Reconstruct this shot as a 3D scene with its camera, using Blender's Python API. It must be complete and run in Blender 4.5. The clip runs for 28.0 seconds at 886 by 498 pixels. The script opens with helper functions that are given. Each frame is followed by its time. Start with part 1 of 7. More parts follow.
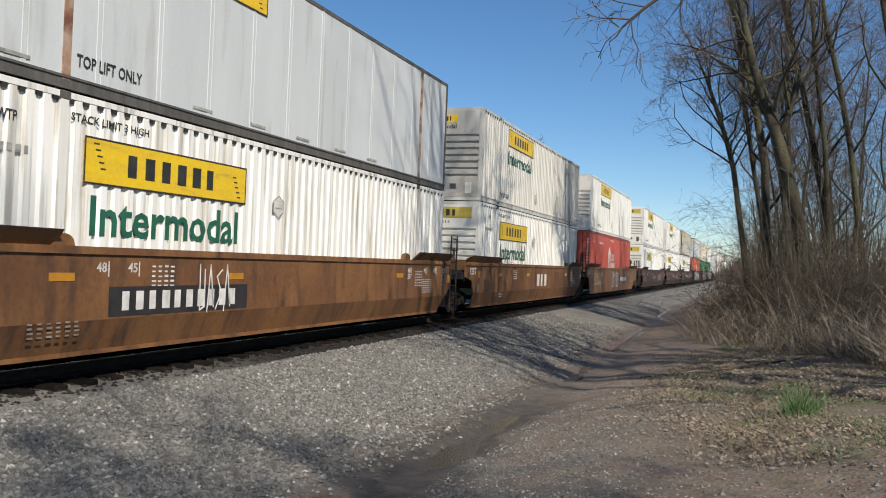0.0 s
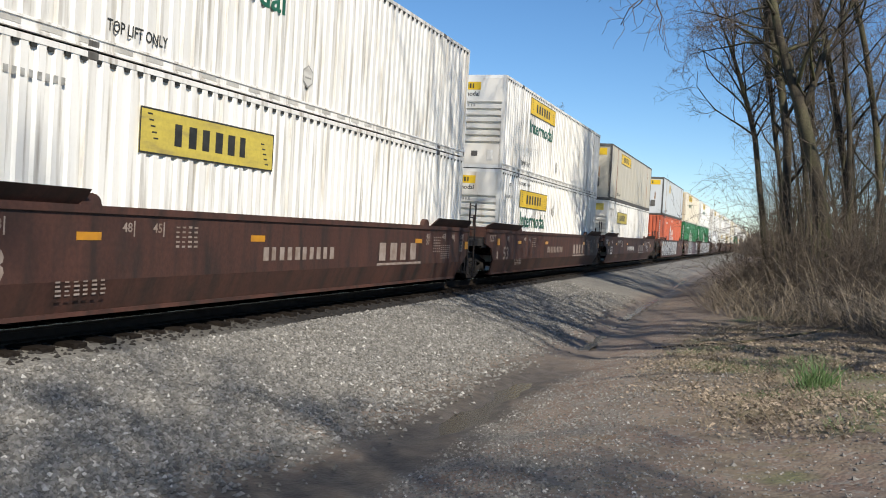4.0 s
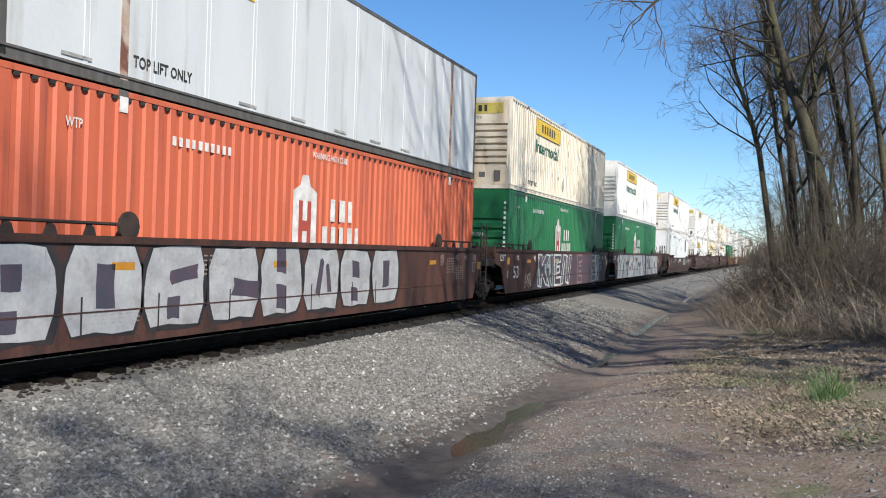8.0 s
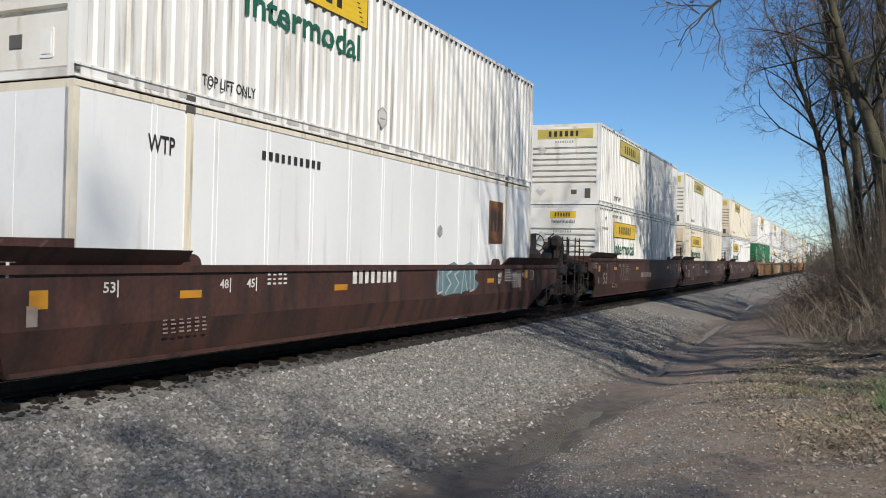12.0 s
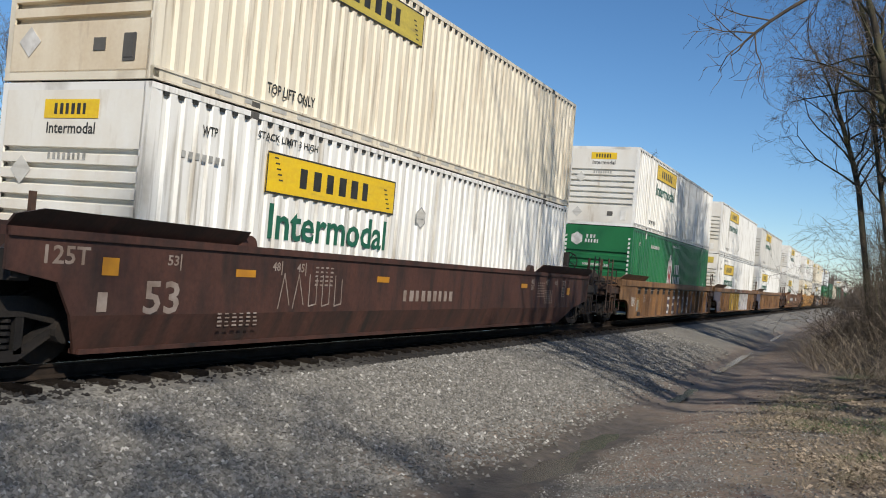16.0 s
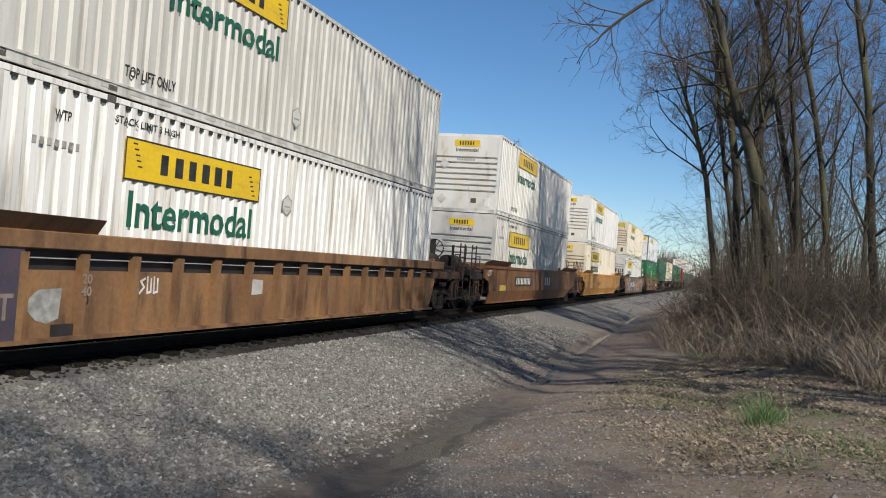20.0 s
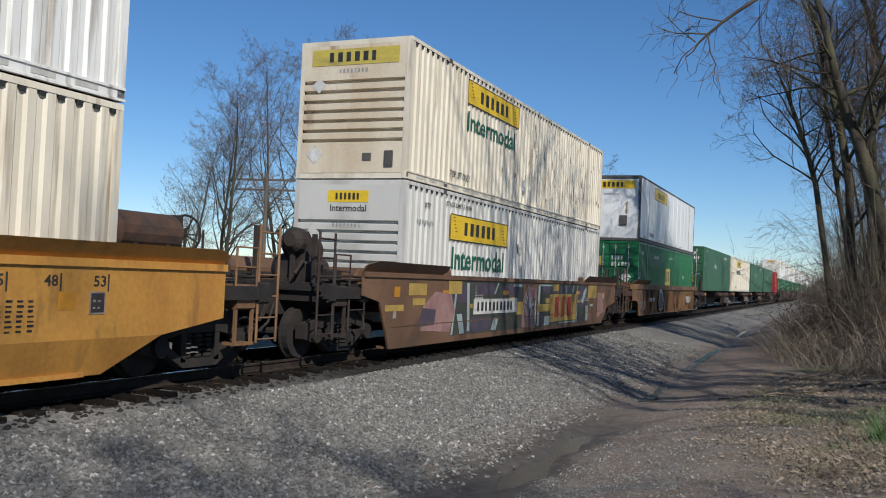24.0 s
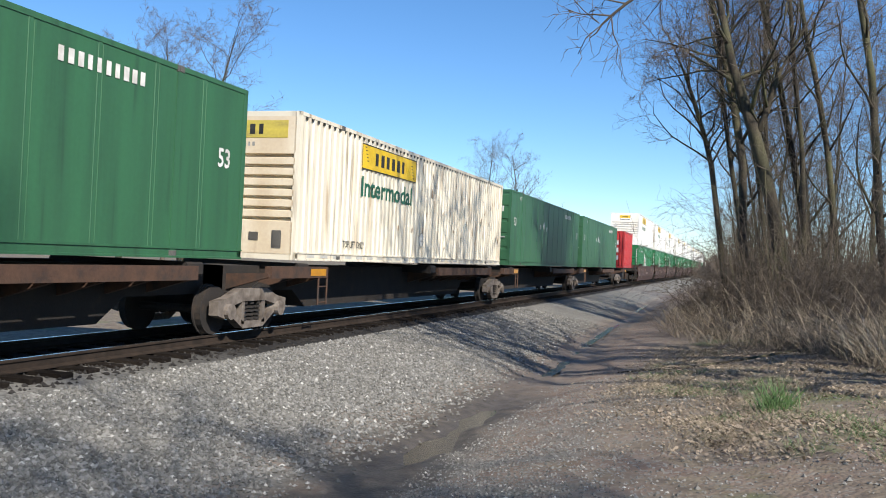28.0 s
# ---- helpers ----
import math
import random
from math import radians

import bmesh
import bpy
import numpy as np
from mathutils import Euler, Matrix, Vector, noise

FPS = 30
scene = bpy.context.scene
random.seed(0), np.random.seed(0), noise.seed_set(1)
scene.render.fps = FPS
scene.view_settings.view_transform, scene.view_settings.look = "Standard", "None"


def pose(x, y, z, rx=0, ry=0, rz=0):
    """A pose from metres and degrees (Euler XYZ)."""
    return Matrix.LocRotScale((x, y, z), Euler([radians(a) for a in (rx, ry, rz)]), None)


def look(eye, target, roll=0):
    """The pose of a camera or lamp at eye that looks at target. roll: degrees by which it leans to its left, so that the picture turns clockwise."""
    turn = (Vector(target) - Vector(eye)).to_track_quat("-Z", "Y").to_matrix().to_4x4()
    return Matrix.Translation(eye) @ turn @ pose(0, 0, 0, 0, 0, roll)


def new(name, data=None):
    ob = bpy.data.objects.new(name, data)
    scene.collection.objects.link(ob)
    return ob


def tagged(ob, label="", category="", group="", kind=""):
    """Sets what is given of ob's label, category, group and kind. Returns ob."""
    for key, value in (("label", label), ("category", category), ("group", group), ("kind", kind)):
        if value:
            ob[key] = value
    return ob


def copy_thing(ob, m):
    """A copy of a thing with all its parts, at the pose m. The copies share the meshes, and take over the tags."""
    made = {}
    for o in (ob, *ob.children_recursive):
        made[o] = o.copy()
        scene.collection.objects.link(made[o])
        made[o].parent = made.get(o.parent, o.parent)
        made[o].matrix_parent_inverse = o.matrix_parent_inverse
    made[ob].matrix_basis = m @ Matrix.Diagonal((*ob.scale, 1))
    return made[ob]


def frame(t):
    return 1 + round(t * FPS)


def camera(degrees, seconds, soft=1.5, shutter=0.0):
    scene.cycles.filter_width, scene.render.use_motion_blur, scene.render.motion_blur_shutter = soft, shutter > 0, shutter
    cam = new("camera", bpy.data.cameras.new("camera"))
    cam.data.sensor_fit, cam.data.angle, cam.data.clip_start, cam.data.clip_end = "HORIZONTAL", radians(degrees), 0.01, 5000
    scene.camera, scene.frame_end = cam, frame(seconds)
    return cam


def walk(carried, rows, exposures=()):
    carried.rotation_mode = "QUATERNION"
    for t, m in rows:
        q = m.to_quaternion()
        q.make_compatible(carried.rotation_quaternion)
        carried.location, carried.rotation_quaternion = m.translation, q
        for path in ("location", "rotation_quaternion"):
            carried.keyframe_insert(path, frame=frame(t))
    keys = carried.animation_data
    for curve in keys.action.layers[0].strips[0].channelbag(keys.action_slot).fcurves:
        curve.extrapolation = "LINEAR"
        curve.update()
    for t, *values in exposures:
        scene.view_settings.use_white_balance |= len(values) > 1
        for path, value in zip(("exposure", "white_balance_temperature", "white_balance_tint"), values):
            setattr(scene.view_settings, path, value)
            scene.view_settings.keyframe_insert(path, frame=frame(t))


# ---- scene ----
import functools

# ---- camera: it stands still on the path and turns with the holder's grip ----
EYE = (0.0, 0.0, 1.34)
cam = camera(52.5, 28.0, soft=1.0)
TURNS = [
    (0.0, 18.99, 0.8, -2.27), (0.5, 19.0, 0.28, -4.26), (1.0, 17.84, -0.15, -3.71), (1.5, 17.35, -0.4, -4.48), (2.0, 17.89, -0.82, -2.58),
    (2.5, 18.39, -1.47, -4.22), (3.0, 19.01, -1.63, -3.88), (3.5, 19.75, -1.59, -3.64), (4.5, 20.27, -1.16, -3.21), (5.5, 20.24, -0.6, -2.87),
    (6.0, 20.13, -0.47, -2.98), (6.5, 19.99, -0.26, -2.62), (7.0, 20.01, -0.35, -2.77), (7.5, 20.09, -0.33, -2.35), (8.0, 20.49, -0.09, -1.8),
    (8.5, 20.6, 0.27, -2.6), (9.0, 20.81, 0.53, -1.76), (9.5, 20.79, 0.59, -1.87), (10.0, 20.87, 0.67, -1.74), (10.5, 20.84, 0.4, -2.21),
    (11.0, 21.1, 0.25, -1.98), (11.5, 22.58, 0.11, -1.9), (12.0, 24.07, 0.36, -1.4), (12.5, 20.48, 1.09, -1.57), (13.0, 19.39, 0.86, -3.16),
    (13.5, 18.8, 0.78, -1.47), (14.5, 20.26, 1.55, -2.4), (15.5, 23.5, 2.15, -3.71), (16.0, 25.73, 0.96, -4.96), (16.5, 27.47, 0.62, -3.6),
    (17.0, 21.7, 0.6, -3.85), (17.5, 19.82, 0.63, -2.79), (18.0, 19.12, 0.54, -3.87), (18.5, 18.48, 0.44, -4.32), (19.0, 17.84, 0.58, -3.94),
    (19.5, 17.64, 0.51, -3.74), (20.0, 17.2, 0.85, -4.44), (20.5, 17.22, 0.83, -4.03), (21.0, 17.32, 0.58, -4.13), (21.5, 17.94, 0.34, -4.13),
    (22.5, 18.78, 1.04, -4.62), (23.5, 20.4, 1.65, -5.13), (24.0, 23.62, 1.7, -2.61), (24.5, 26.86, 2.14, -1.85), (25.0, 23.56, 2.4, -3.54),
    (25.5, 20.39, 2.09, -2.69), (26.0, 19.26, 1.68, -2.42), (26.5, 18.55, 1.1, -3.4), (27.0, 18.31, 0.85, -2.5), (27.5, 18.02, 0.5, -2.65),
    (28.0, 17.66, 0.5, -2.66)]
# the clip's camera opens up as less white fills the picture
EXPOSURES = [(0.0, 0.01, 7020, 10), (1.0, 0.01, 7020, 10), (2.0, 0.08, 6900, 10), (3.0, 0.27, 6970, 10), (4.5, 0.25, 6970, 10), (6.0, 0.1, 6970, 10), (7.0, 0.18, 6970, 10), (8.0, 0.38, 6600, 10), (9.0, 0.3, 6650, 10),
             (11.0, 0.25, 6900, 10), (12.0, 0.01, 6780, 10), (13.0, -0.06, 6750, 10), (16.0, -0.02, 6920, 10), (17.0, 0.1, 6670, 10), (18.0, 0.18, 6720, 10), (19.0, -0.01, 6970, 10), (21.0, -0.05, 6770, 10),
             (24.0, -0.19, 6470, 10), (25.0, -0.06, 6550, 10), (26.0, 0.28, 6550, 10), (27.0, 0.46, 6490, 10), (28.0, 0.52, 6670, 10)]
walk(cam, [(t, pose(*EYE, 90 + pitch, roll, yaw)) for t, yaw, pitch, roll in TURNS], EXPOSURES)

# ---- light: a clear spring sky and the sun over the trees beside the line ----
SUN = Vector((0.73, -0.67, 0.74))
world = bpy.data.worlds.new("sky")
scene.world = world
world.use_nodes = True
wn = world.node_tree.nodes
sky = wn.new("ShaderNodeTexSky")
sky.sky_type = "NISHITA"
sky.sun_disc = False
sky.sun_elevation = math.atan2(SUN.z, math.hypot(SUN.x, SUN.y))
sky.sun_rotation = math.atan2(SUN.x, SUN.y)
sky.air_density, sky.dust_density, sky.ozone_density = 0.85, 0.0, 5.5
deep = wn.new("ShaderNodeHueSaturation")
deep.inputs["Saturation"].default_value = 1.13
world.node_tree.links.new(sky.outputs[0], deep.inputs["Color"])
world.node_tree.links.new(deep.outputs[0], wn["Background"].inputs[0])
wn["Background"].inputs[1].default_value = 0.115
sun_data = bpy.data.lights.new("sun", "SUN")
sun_data.energy, sun_data.angle, sun_data.color = 5.0, radians(0.53), (1.0, 0.95, 0.87)
sun = new("sun", sun_data)
sun.matrix_world = look(SUN * 100, (0, 0, 0))


# ---- materials ----
def surf(name, base, other=None, scale=2.0, stretch=(1, 1, 1), rough=0.6, metal=0.0, bump=0.0, bump_scale=40.0,
         stain=None, stain_scale=3.0, stain_low=0.55, stain_high=0.75, stain_stretch=(1, 1, 1), tint=0.0, grain=0.12, coords="Object"):
    """A weathered surface: two-scale colour variation, stains with their own outline, fine relief."""
    m = bpy.data.materials.new(name)
    m.use_nodes = True
    nodes, links = m.node_tree.nodes, m.node_tree.links
    bsdf = nodes["Principled BSDF"]
    bsdf.inputs["Roughness"].default_value, bsdf.inputs["Metallic"].default_value = rough, metal
    co = nodes.new("ShaderNodeTexCoord").outputs[coords]
    info = nodes.new("ShaderNodeObjectInfo")
    shift = nodes.new("ShaderNodeVectorMath")
    shift.operation = "MULTIPLY_ADD"
    links.new(info.outputs["Random"], shift.inputs[0])
    shift.inputs[1].default_value = (17, 31, 23)
    links.new(co, shift.inputs[2])
    if coords != "Object":
        shift.inputs[1].default_value = (0, 0, 0)

    def spread(s, st, detail=5.0):
        mp = nodes.new("ShaderNodeMapping")
        mp.inputs["Scale"].default_value = st
        links.new(shift.outputs[0], mp.inputs[0])
        n = nodes.new("ShaderNodeTexNoise")
        n.inputs["Scale"].default_value, n.inputs["Detail"].default_value = s, detail
        links.new(mp.outputs[0], n.inputs["Vector"])
        return n.outputs[0]

    def mix(fac, a, b, kind="MIX"):
        x = nodes.new("ShaderNodeMix")
        x.data_type, x.blend_type = "RGBA", kind
        for sock, v in ((x.inputs[0], fac), (x.inputs[6], a), (x.inputs[7], b)):
            if hasattr(v, "links"):
                links.new(v, sock)
            else:
                sock.default_value = v if isinstance(v, float) else (*v, 1)
        return x.outputs[2]

    def ramp(v, lo, hi):
        r = nodes.new("ShaderNodeMapRange")
        r.inputs[1].default_value, r.inputs[2].default_value = lo, hi
        links.new(v, r.inputs[0])
        return r.outputs[0]

    col = mix(ramp(spread(scale, stretch), 0.35, 0.65), base, other or tuple(c * 0.75 for c in base))
    if stain:
        col = mix(ramp(spread(stain_scale, stain_stretch, 8.0), stain_low, stain_high), col, stain)
    if grain:
        g = ramp(spread(bump_scale * 0.6, (1, 1, 1), 3.0), 0.2, 0.8)
        col = mix(grain, col, mix(g, (0.0, 0.0, 0.0), (1.0, 1.0, 1.0)), "OVERLAY")
    if tint:
        hsv = nodes.new("ShaderNodeHueSaturation")
        links.new(col, hsv.inputs["Color"])
        mr = nodes.new("ShaderNodeMapRange")
        mr.inputs[3].default_value, mr.inputs[4].default_value = 1 - tint, 1 + tint
        links.new(info.outputs["Random"], mr.inputs[0])
        links.new(mr.outputs[0], hsv.inputs["Value"])
        col = hsv.outputs[0]
    links.new(col, bsdf.inputs["Base Color"])
    if bump:
        b = nodes.new("ShaderNodeBump")
        b.inputs["Strength"].default_value, b.inputs["Distance"].default_value = bump, 0.02
        links.new(spread(bump_scale, (1, 1, 1), 6.0), b.inputs["Height"])
        links.new(b.outputs[0], bsdf.inputs["Normal"])
    return m


STREAK = (0.5, 3.0, 0.18)
WHITE = surf("white_paint", (0.80, 0.80, 0.77), (0.72, 0.71, 0.67), 1.2, STREAK, 0.45, 0, 0.05, 30, (0.36, 0.33, 0.28), 2.4, 0.50, 0.72, (0.5, 3.6, 0.22), 0.07, 0.06)
CREAM = surf("cream_paint", (0.76, 0.70, 0.57), (0.66, 0.60, 0.48), 1.2, STREAK, 0.5, 0, 0.05, 30, (0.34, 0.27, 0.19), 2.6, 0.54, 0.74, (0.5, 3.6, 0.22), 0.05, 0.05)
GREYSMOOTH = surf("grey_sheet_paint", (0.58, 0.61, 0.62), (0.52, 0.55, 0.56), 0.8, (0.6, 1.2, 0.3), 0.45, 0, 0.04, 30, (0.34, 0.33, 0.30), 1.6, 0.56, 0.84, (0.5, 2.0, 0.25), 0.04, 0.05)
WHITESMOOTH = surf("white_sheet_paint", (0.78, 0.79, 0.78), (0.72, 0.73, 0.72), 0.8, (0.6, 1.2, 0.3), 0.4, 0, 0.04, 30, (0.50, 0.47, 0.42), 1.6, 0.60, 0.86, (0.5, 2.0, 0.25), 0.04, 0.05)
GREYWHITE = surf("grey_white_paint", (0.62, 0.61, 0.57), (0.53, 0.52, 0.48), 1.0, STREAK, 0.5, 0, 0.05, 30, (0.32, 0.30, 0.27), 2.0, 0.50, 0.78, STREAK, 0.05, 0.05)
BEIGE = surf("beige_paint", (0.53, 0.50, 0.42), (0.46, 0.43, 0.35), 1.0, STREAK, 0.55, 0, 0.05, 30, (0.22, 0.18, 0.13), 2.0, 0.60, 0.84, STREAK, 0.05, 0.05)
RED = surf("faded_red_paint", (0.43, 0.075, 0.05), (0.36, 0.07, 0.05), 1.0, STREAK, 0.55, 0, 0.05, 30, (0.16, 0.05, 0.04), 2.0, 0.60, 0.85, STREAK, 0.04, 0.06)
ORANGE = surf("orange_red_paint", (0.55, 0.13, 0.06), (0.45, 0.10, 0.05), 1.0, STREAK, 0.55, 0, 0.05, 30, (0.22, 0.06, 0.04), 2.0, 0.60, 0.85, STREAK, 0.04, 0.06)
GREEN = surf("green_paint", (0.014, 0.15, 0.05), (0.012, 0.12, 0.045), 1.0, STREAK, 0.4, 0, 0.05, 30, (0.02, 0.06, 0.03), 2.0, 0.58, 0.85, STREAK, 0.06, 0.06)
DULLGREEN = surf("dull_green_paint", (0.035, 0.13, 0.06), (0.03, 0.10, 0.05), 1.0, STREAK, 0.5, 0, 0.05, 30, (0.02, 0.05, 0.03), 2.0, 0.58, 0.85, STREAK, 0.06, 0.06)
TTX = surf("orange_brown_paint", (0.22, 0.102, 0.036), (0.145, 0.064, 0.028), 0.9, (0.6, 1.2, 0.6), 0.65, 0, 0.12, 25, (0.055, 0.03, 0.02), 1.6, 0.50, 0.75, (0.6, 2.2, 0.5), 0.1, 0.2)
BROWN = surf("oxide_brown_paint", (0.080, 0.033, 0.023), (0.052, 0.023, 0.017), 0.9, (0.6, 1.2, 0.6), 0.65, 0, 0.12, 25, (0.024, 0.016, 0.013), 1.6, 0.46, 0.72, (0.6, 2.2, 0.5), 0.15, 0.25)
TAN = surf("tan_brown_paint", (0.25, 0.135, 0.060), (0.15, 0.080, 0.040), 0.9, (0.6, 1.2, 0.6), 0.65, 0, 0.12, 25, (0.055, 0.03, 0.02), 1.6, 0.50, 0.74, (0.6, 2.2, 0.5), 0.1, 0.2)
YELLOWCAR = surf("yellow_orange_paint", (0.50, 0.25, 0.05), (0.42, 0.19, 0.04), 0.9, (0.6, 1.2, 0.6), 0.55, 0, 0.08, 25, (0.16, 0.08, 0.03), 1.6, 0.58, 0.8, (0.6, 2.2, 0.5), 0.08, 0.15)
MURAL = surf("tan_brown_mural_paint", (0.17, 0.095, 0.055), (0.11, 0.06, 0.035), 0.8, (1, 1, 1), 0.6, 0, 0.08, 25, (0.07, 0.045, 0.03), 1.2, 0.55, 0.7, (1, 1, 1), 0.05, 0.15)
GRIME = surf("black_grime_steel", (0.015, 0.013, 0.012), (0.024, 0.019, 0.016), 3.0, (1, 1, 1), 0.85, 0.0, 0.2, 40, (0.042, 0.028, 0.02), 4.0, 0.58, 0.78, (1, 1, 1), 0.1, 0.2)
RUST = surf("rusty_steel", (0.085, 0.045, 0.028), (0.055, 0.032, 0.023), 4.0, (1, 1, 1), 0.8, 0.1, 0.2, 40, (0.04, 0.03, 0.025), 4.0, 0.5, 0.7, (1, 1, 1), 0.1, 0.2)
RAILTOP = surf("worn_rail_steel", (0.045, 0.033, 0.026), (0.028, 0.022, 0.018), 6.0, (1, 1, 1), 0.75, 0.0, 0.1, 60)
RAILHEAD = surf("polished_rail_steel", (0.62, 0.62, 0.62), (0.5, 0.5, 0.5), 4.0, (1, 1, 1), 0.22, 1.0, 0.02, 60)
TIEWOOD = surf("creosote_timber", (0.009, 0.007, 0.006), (0.018, 0.014, 0.011), 5.0, (1, 4, 1), 0.85, 0, 0.4, 40, tint=0.25)
for dulled in (TIEWOOD, RAILTOP):
    dulled.node_tree.nodes["Principled BSDF"].inputs["Specular IOR Level"].default_value = 0.12
DARKRAIL = surf("dark_aluminium_rail", (0.115, 0.11, 0.10), (0.075, 0.07, 0.064), 3.0, STREAK, 0.6, 0.0, 0.05, 30)
PALEMETAL = surf("pale_aluminium", (0.55, 0.55, 0.54), (0.45, 0.45, 0.44), 3.0, STREAK, 0.45, 0.3, 0.05, 30, (0.3, 0.26, 0.2), 3.0, 0.58, 0.8)
BANNER = surf("yellow_decal", (0.78, 0.52, 0.02), (0.70, 0.46, 0.03), 3.0, STREAK, 0.45, 0, 0.0, 30, (0.40, 0.28, 0.05), 3.0, 0.62, 0.85, STREAK)
BANNERDULL = surf("faded_yellow_decal", (0.55, 0.44, 0.08), (0.45, 0.36, 0.08), 3.0, STREAK, 0.5, 0, 0.0, 30, (0.25, 0.2, 0.1), 3.0, 0.6, 0.85, STREAK)
BLACKINKSHADE = surf("black_lettering", (0.02, 0.02, 0.018), (0.04, 0.04, 0.035), 6.0, (1, 1, 1), 0.5, grain=0.0)
GREENINK = surf("dark_green_lettering", (0.012, 0.10, 0.06), (0.02, 0.13, 0.08), 4.0, (1, 1, 1), 0.5, grain=0.0)
WHITEINK = surf("white_lettering", (0.72, 0.71, 0.68), (0.5, 0.48, 0.45), 5.0, (1, 1, 1), 0.6, grain=0.0)
FADEDINK = surf("faded_white_lettering", (0.30, 0.25, 0.22), (0.2, 0.15, 0.12), 5.0, (1, 1, 1), 0.6, grain=0.0)
GREYINK = surf("grey_lettering", (0.22, 0.22, 0.2), (0.4, 0.4, 0.38), 8.0, (1, 1, 1), 0.6, grain=0.0)
SILVER = surf("silver_spray_paint", (0.55, 0.56, 0.56), (0.42, 0.42, 0.43), 3.0, (1, 1, 1), 0.4, 0.3, 0.0, 30, (0.3, 0.28, 0.27), 4.0, 0.6, 0.8)
REFLECT = surf("amber_reflector", (0.52, 0.24, 0.025), (0.40, 0.18, 0.025), 5.0, (1, 1, 1), 0.3, grain=0.0)
PINKSPRAY = surf("pink_spray_paint", (0.33, 0.20, 0.18), (0.24, 0.13, 0.12), 3.0, (1, 1, 1), 0.5)
OCHRE = surf("ochre_spray_paint", (0.42, 0.29, 0.07), (0.32, 0.21, 0.06), 3.0, (1, 1, 1), 0.5)
OLIVE = surf("olive_grey_spray_paint", (0.045, 0.05, 0.040), (0.060, 0.062, 0.048), 3.0, (1, 1, 1), 0.5)
PALETEAL = surf("pale_teal_spray_paint", (0.34, 0.42, 0.40), (0.26, 0.32, 0.31), 3.0, (1, 1, 1), 0.5)
BLUESPRAY = surf("teal_spray_paint", (0.10, 0.19, 0.21), (0.14, 0.23, 0.25), 3.0, (1, 1, 1), 0.5)
VIOLETSPRAY = surf("slate_spray_paint", (0.055, 0.055, 0.075), (0.085, 0.06, 0.08), 3.0, (1, 1, 1), 0.5)
WINESPRAY = surf("wine_spray_paint", (0.16, 0.045, 0.05), (0.10, 0.04, 0.05), 3.0, (1, 1, 1), 0.5)
SPRAYGREY = surf("pinkish_grey_spray_paint", (0.40, 0.36, 0.37), (0.30, 0.25, 0.27), 3.0, (1, 1, 1), 0.5)
REDSPRAY = surf("red_spray_paint", (0.35, 0.03, 0.02), (0.28, 0.03, 0.03), 3.0, (1, 1, 1), 0.5)
BLACKSPRAYSHADE = surf("black_spray_paint", (0.02, 0.02, 0.022), (0.035, 0.03, 0.03), 3.0, (1, 1, 1), 0.5)
BARK = surf("grey_brown_bark", (0.066, 0.054, 0.036), (0.020, 0.016, 0.011), 5.0, (1, 1, 0.2), 0.9, 0, 0.9, 25, (0.085, 0.085, 0.04), 1.3, 0.45, 0.7, (1, 1, 0.5), 0.0, 0.3)
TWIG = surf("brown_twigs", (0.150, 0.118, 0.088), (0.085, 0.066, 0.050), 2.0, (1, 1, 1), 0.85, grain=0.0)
# twigs for distant trees: the haze of distance is mixed into their colour
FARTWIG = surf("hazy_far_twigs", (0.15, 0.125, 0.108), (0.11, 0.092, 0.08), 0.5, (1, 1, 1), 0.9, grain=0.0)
DARKRUST = surf("sooty_brown_steel", (0.042, 0.029, 0.023), (0.026, 0.019, 0.016), 4.0, (1, 1, 1), 0.8, 0.1, 0.2, 40, (0.02, 0.017, 0.015), 4.0, 0.5, 0.7, (1, 1, 1), 0.1, 0.2)
RUSTPOST = surf("rust_bleeding_paint", (0.50, 0.46, 0.40), (0.30, 0.15, 0.085), 2.5, (1, 1, 0.5), 0.65, 0, 0.1, 30, (0.16, 0.07, 0.045), 3.0, 0.48, 0.62)
CREAMNOSE = surf("rust_stained_cream_nose", (0.70, 0.62, 0.48), (0.58, 0.47, 0.33), 1.1, (1.4, 1, 0.5), 0.55, 0, 0.05, 30, (0.25, 0.13, 0.065), 1.5, 0.60, 0.78, (1.6, 1, 0.4), 0.05, 0.08)
WHITENOSE = surf("grimy_white_nose", (0.78, 0.77, 0.72), (0.70, 0.66, 0.58), 1.1, (1.4, 1, 0.5), 0.5, 0, 0.05, 30, (0.36, 0.27, 0.18), 1.7, 0.62, 0.82, (1.6, 1, 0.4), 0.05, 0.06)
# ballast stone coloured near black to hold the shade under the train
SHADEDBED = surf("oil_dark_ballast", (0.028, 0.024, 0.021), (0.016, 0.014, 0.012), 9.0, (1, 1, 1), 0.85)
DUSTY = surf("dusty_cast_steel", (0.20, 0.17, 0.145), (0.11, 0.09, 0.075), 5.0, (1, 1, 1), 0.85, 0, 0.2, 40, (0.06, 0.045, 0.035), 4.0, 0.5, 0.7)
POCKET = surf("pale_grey_recess", (0.52, 0.51, 0.47), (0.40, 0.39, 0.36), 4.0, (1, 1, 1), 0.6)
STALK = surf("dry_stalks", (0.32, 0.265, 0.195), (0.12, 0.095, 0.07), 2.5, (1, 1, 1), 0.85, grain=0.0, coords="Generated")
BRAMBLE = surf("brown_bramble", (0.125, 0.099, 0.074), (0.060, 0.046, 0.035), 2.5, (1, 1, 1), 0.85, grain=0.0)
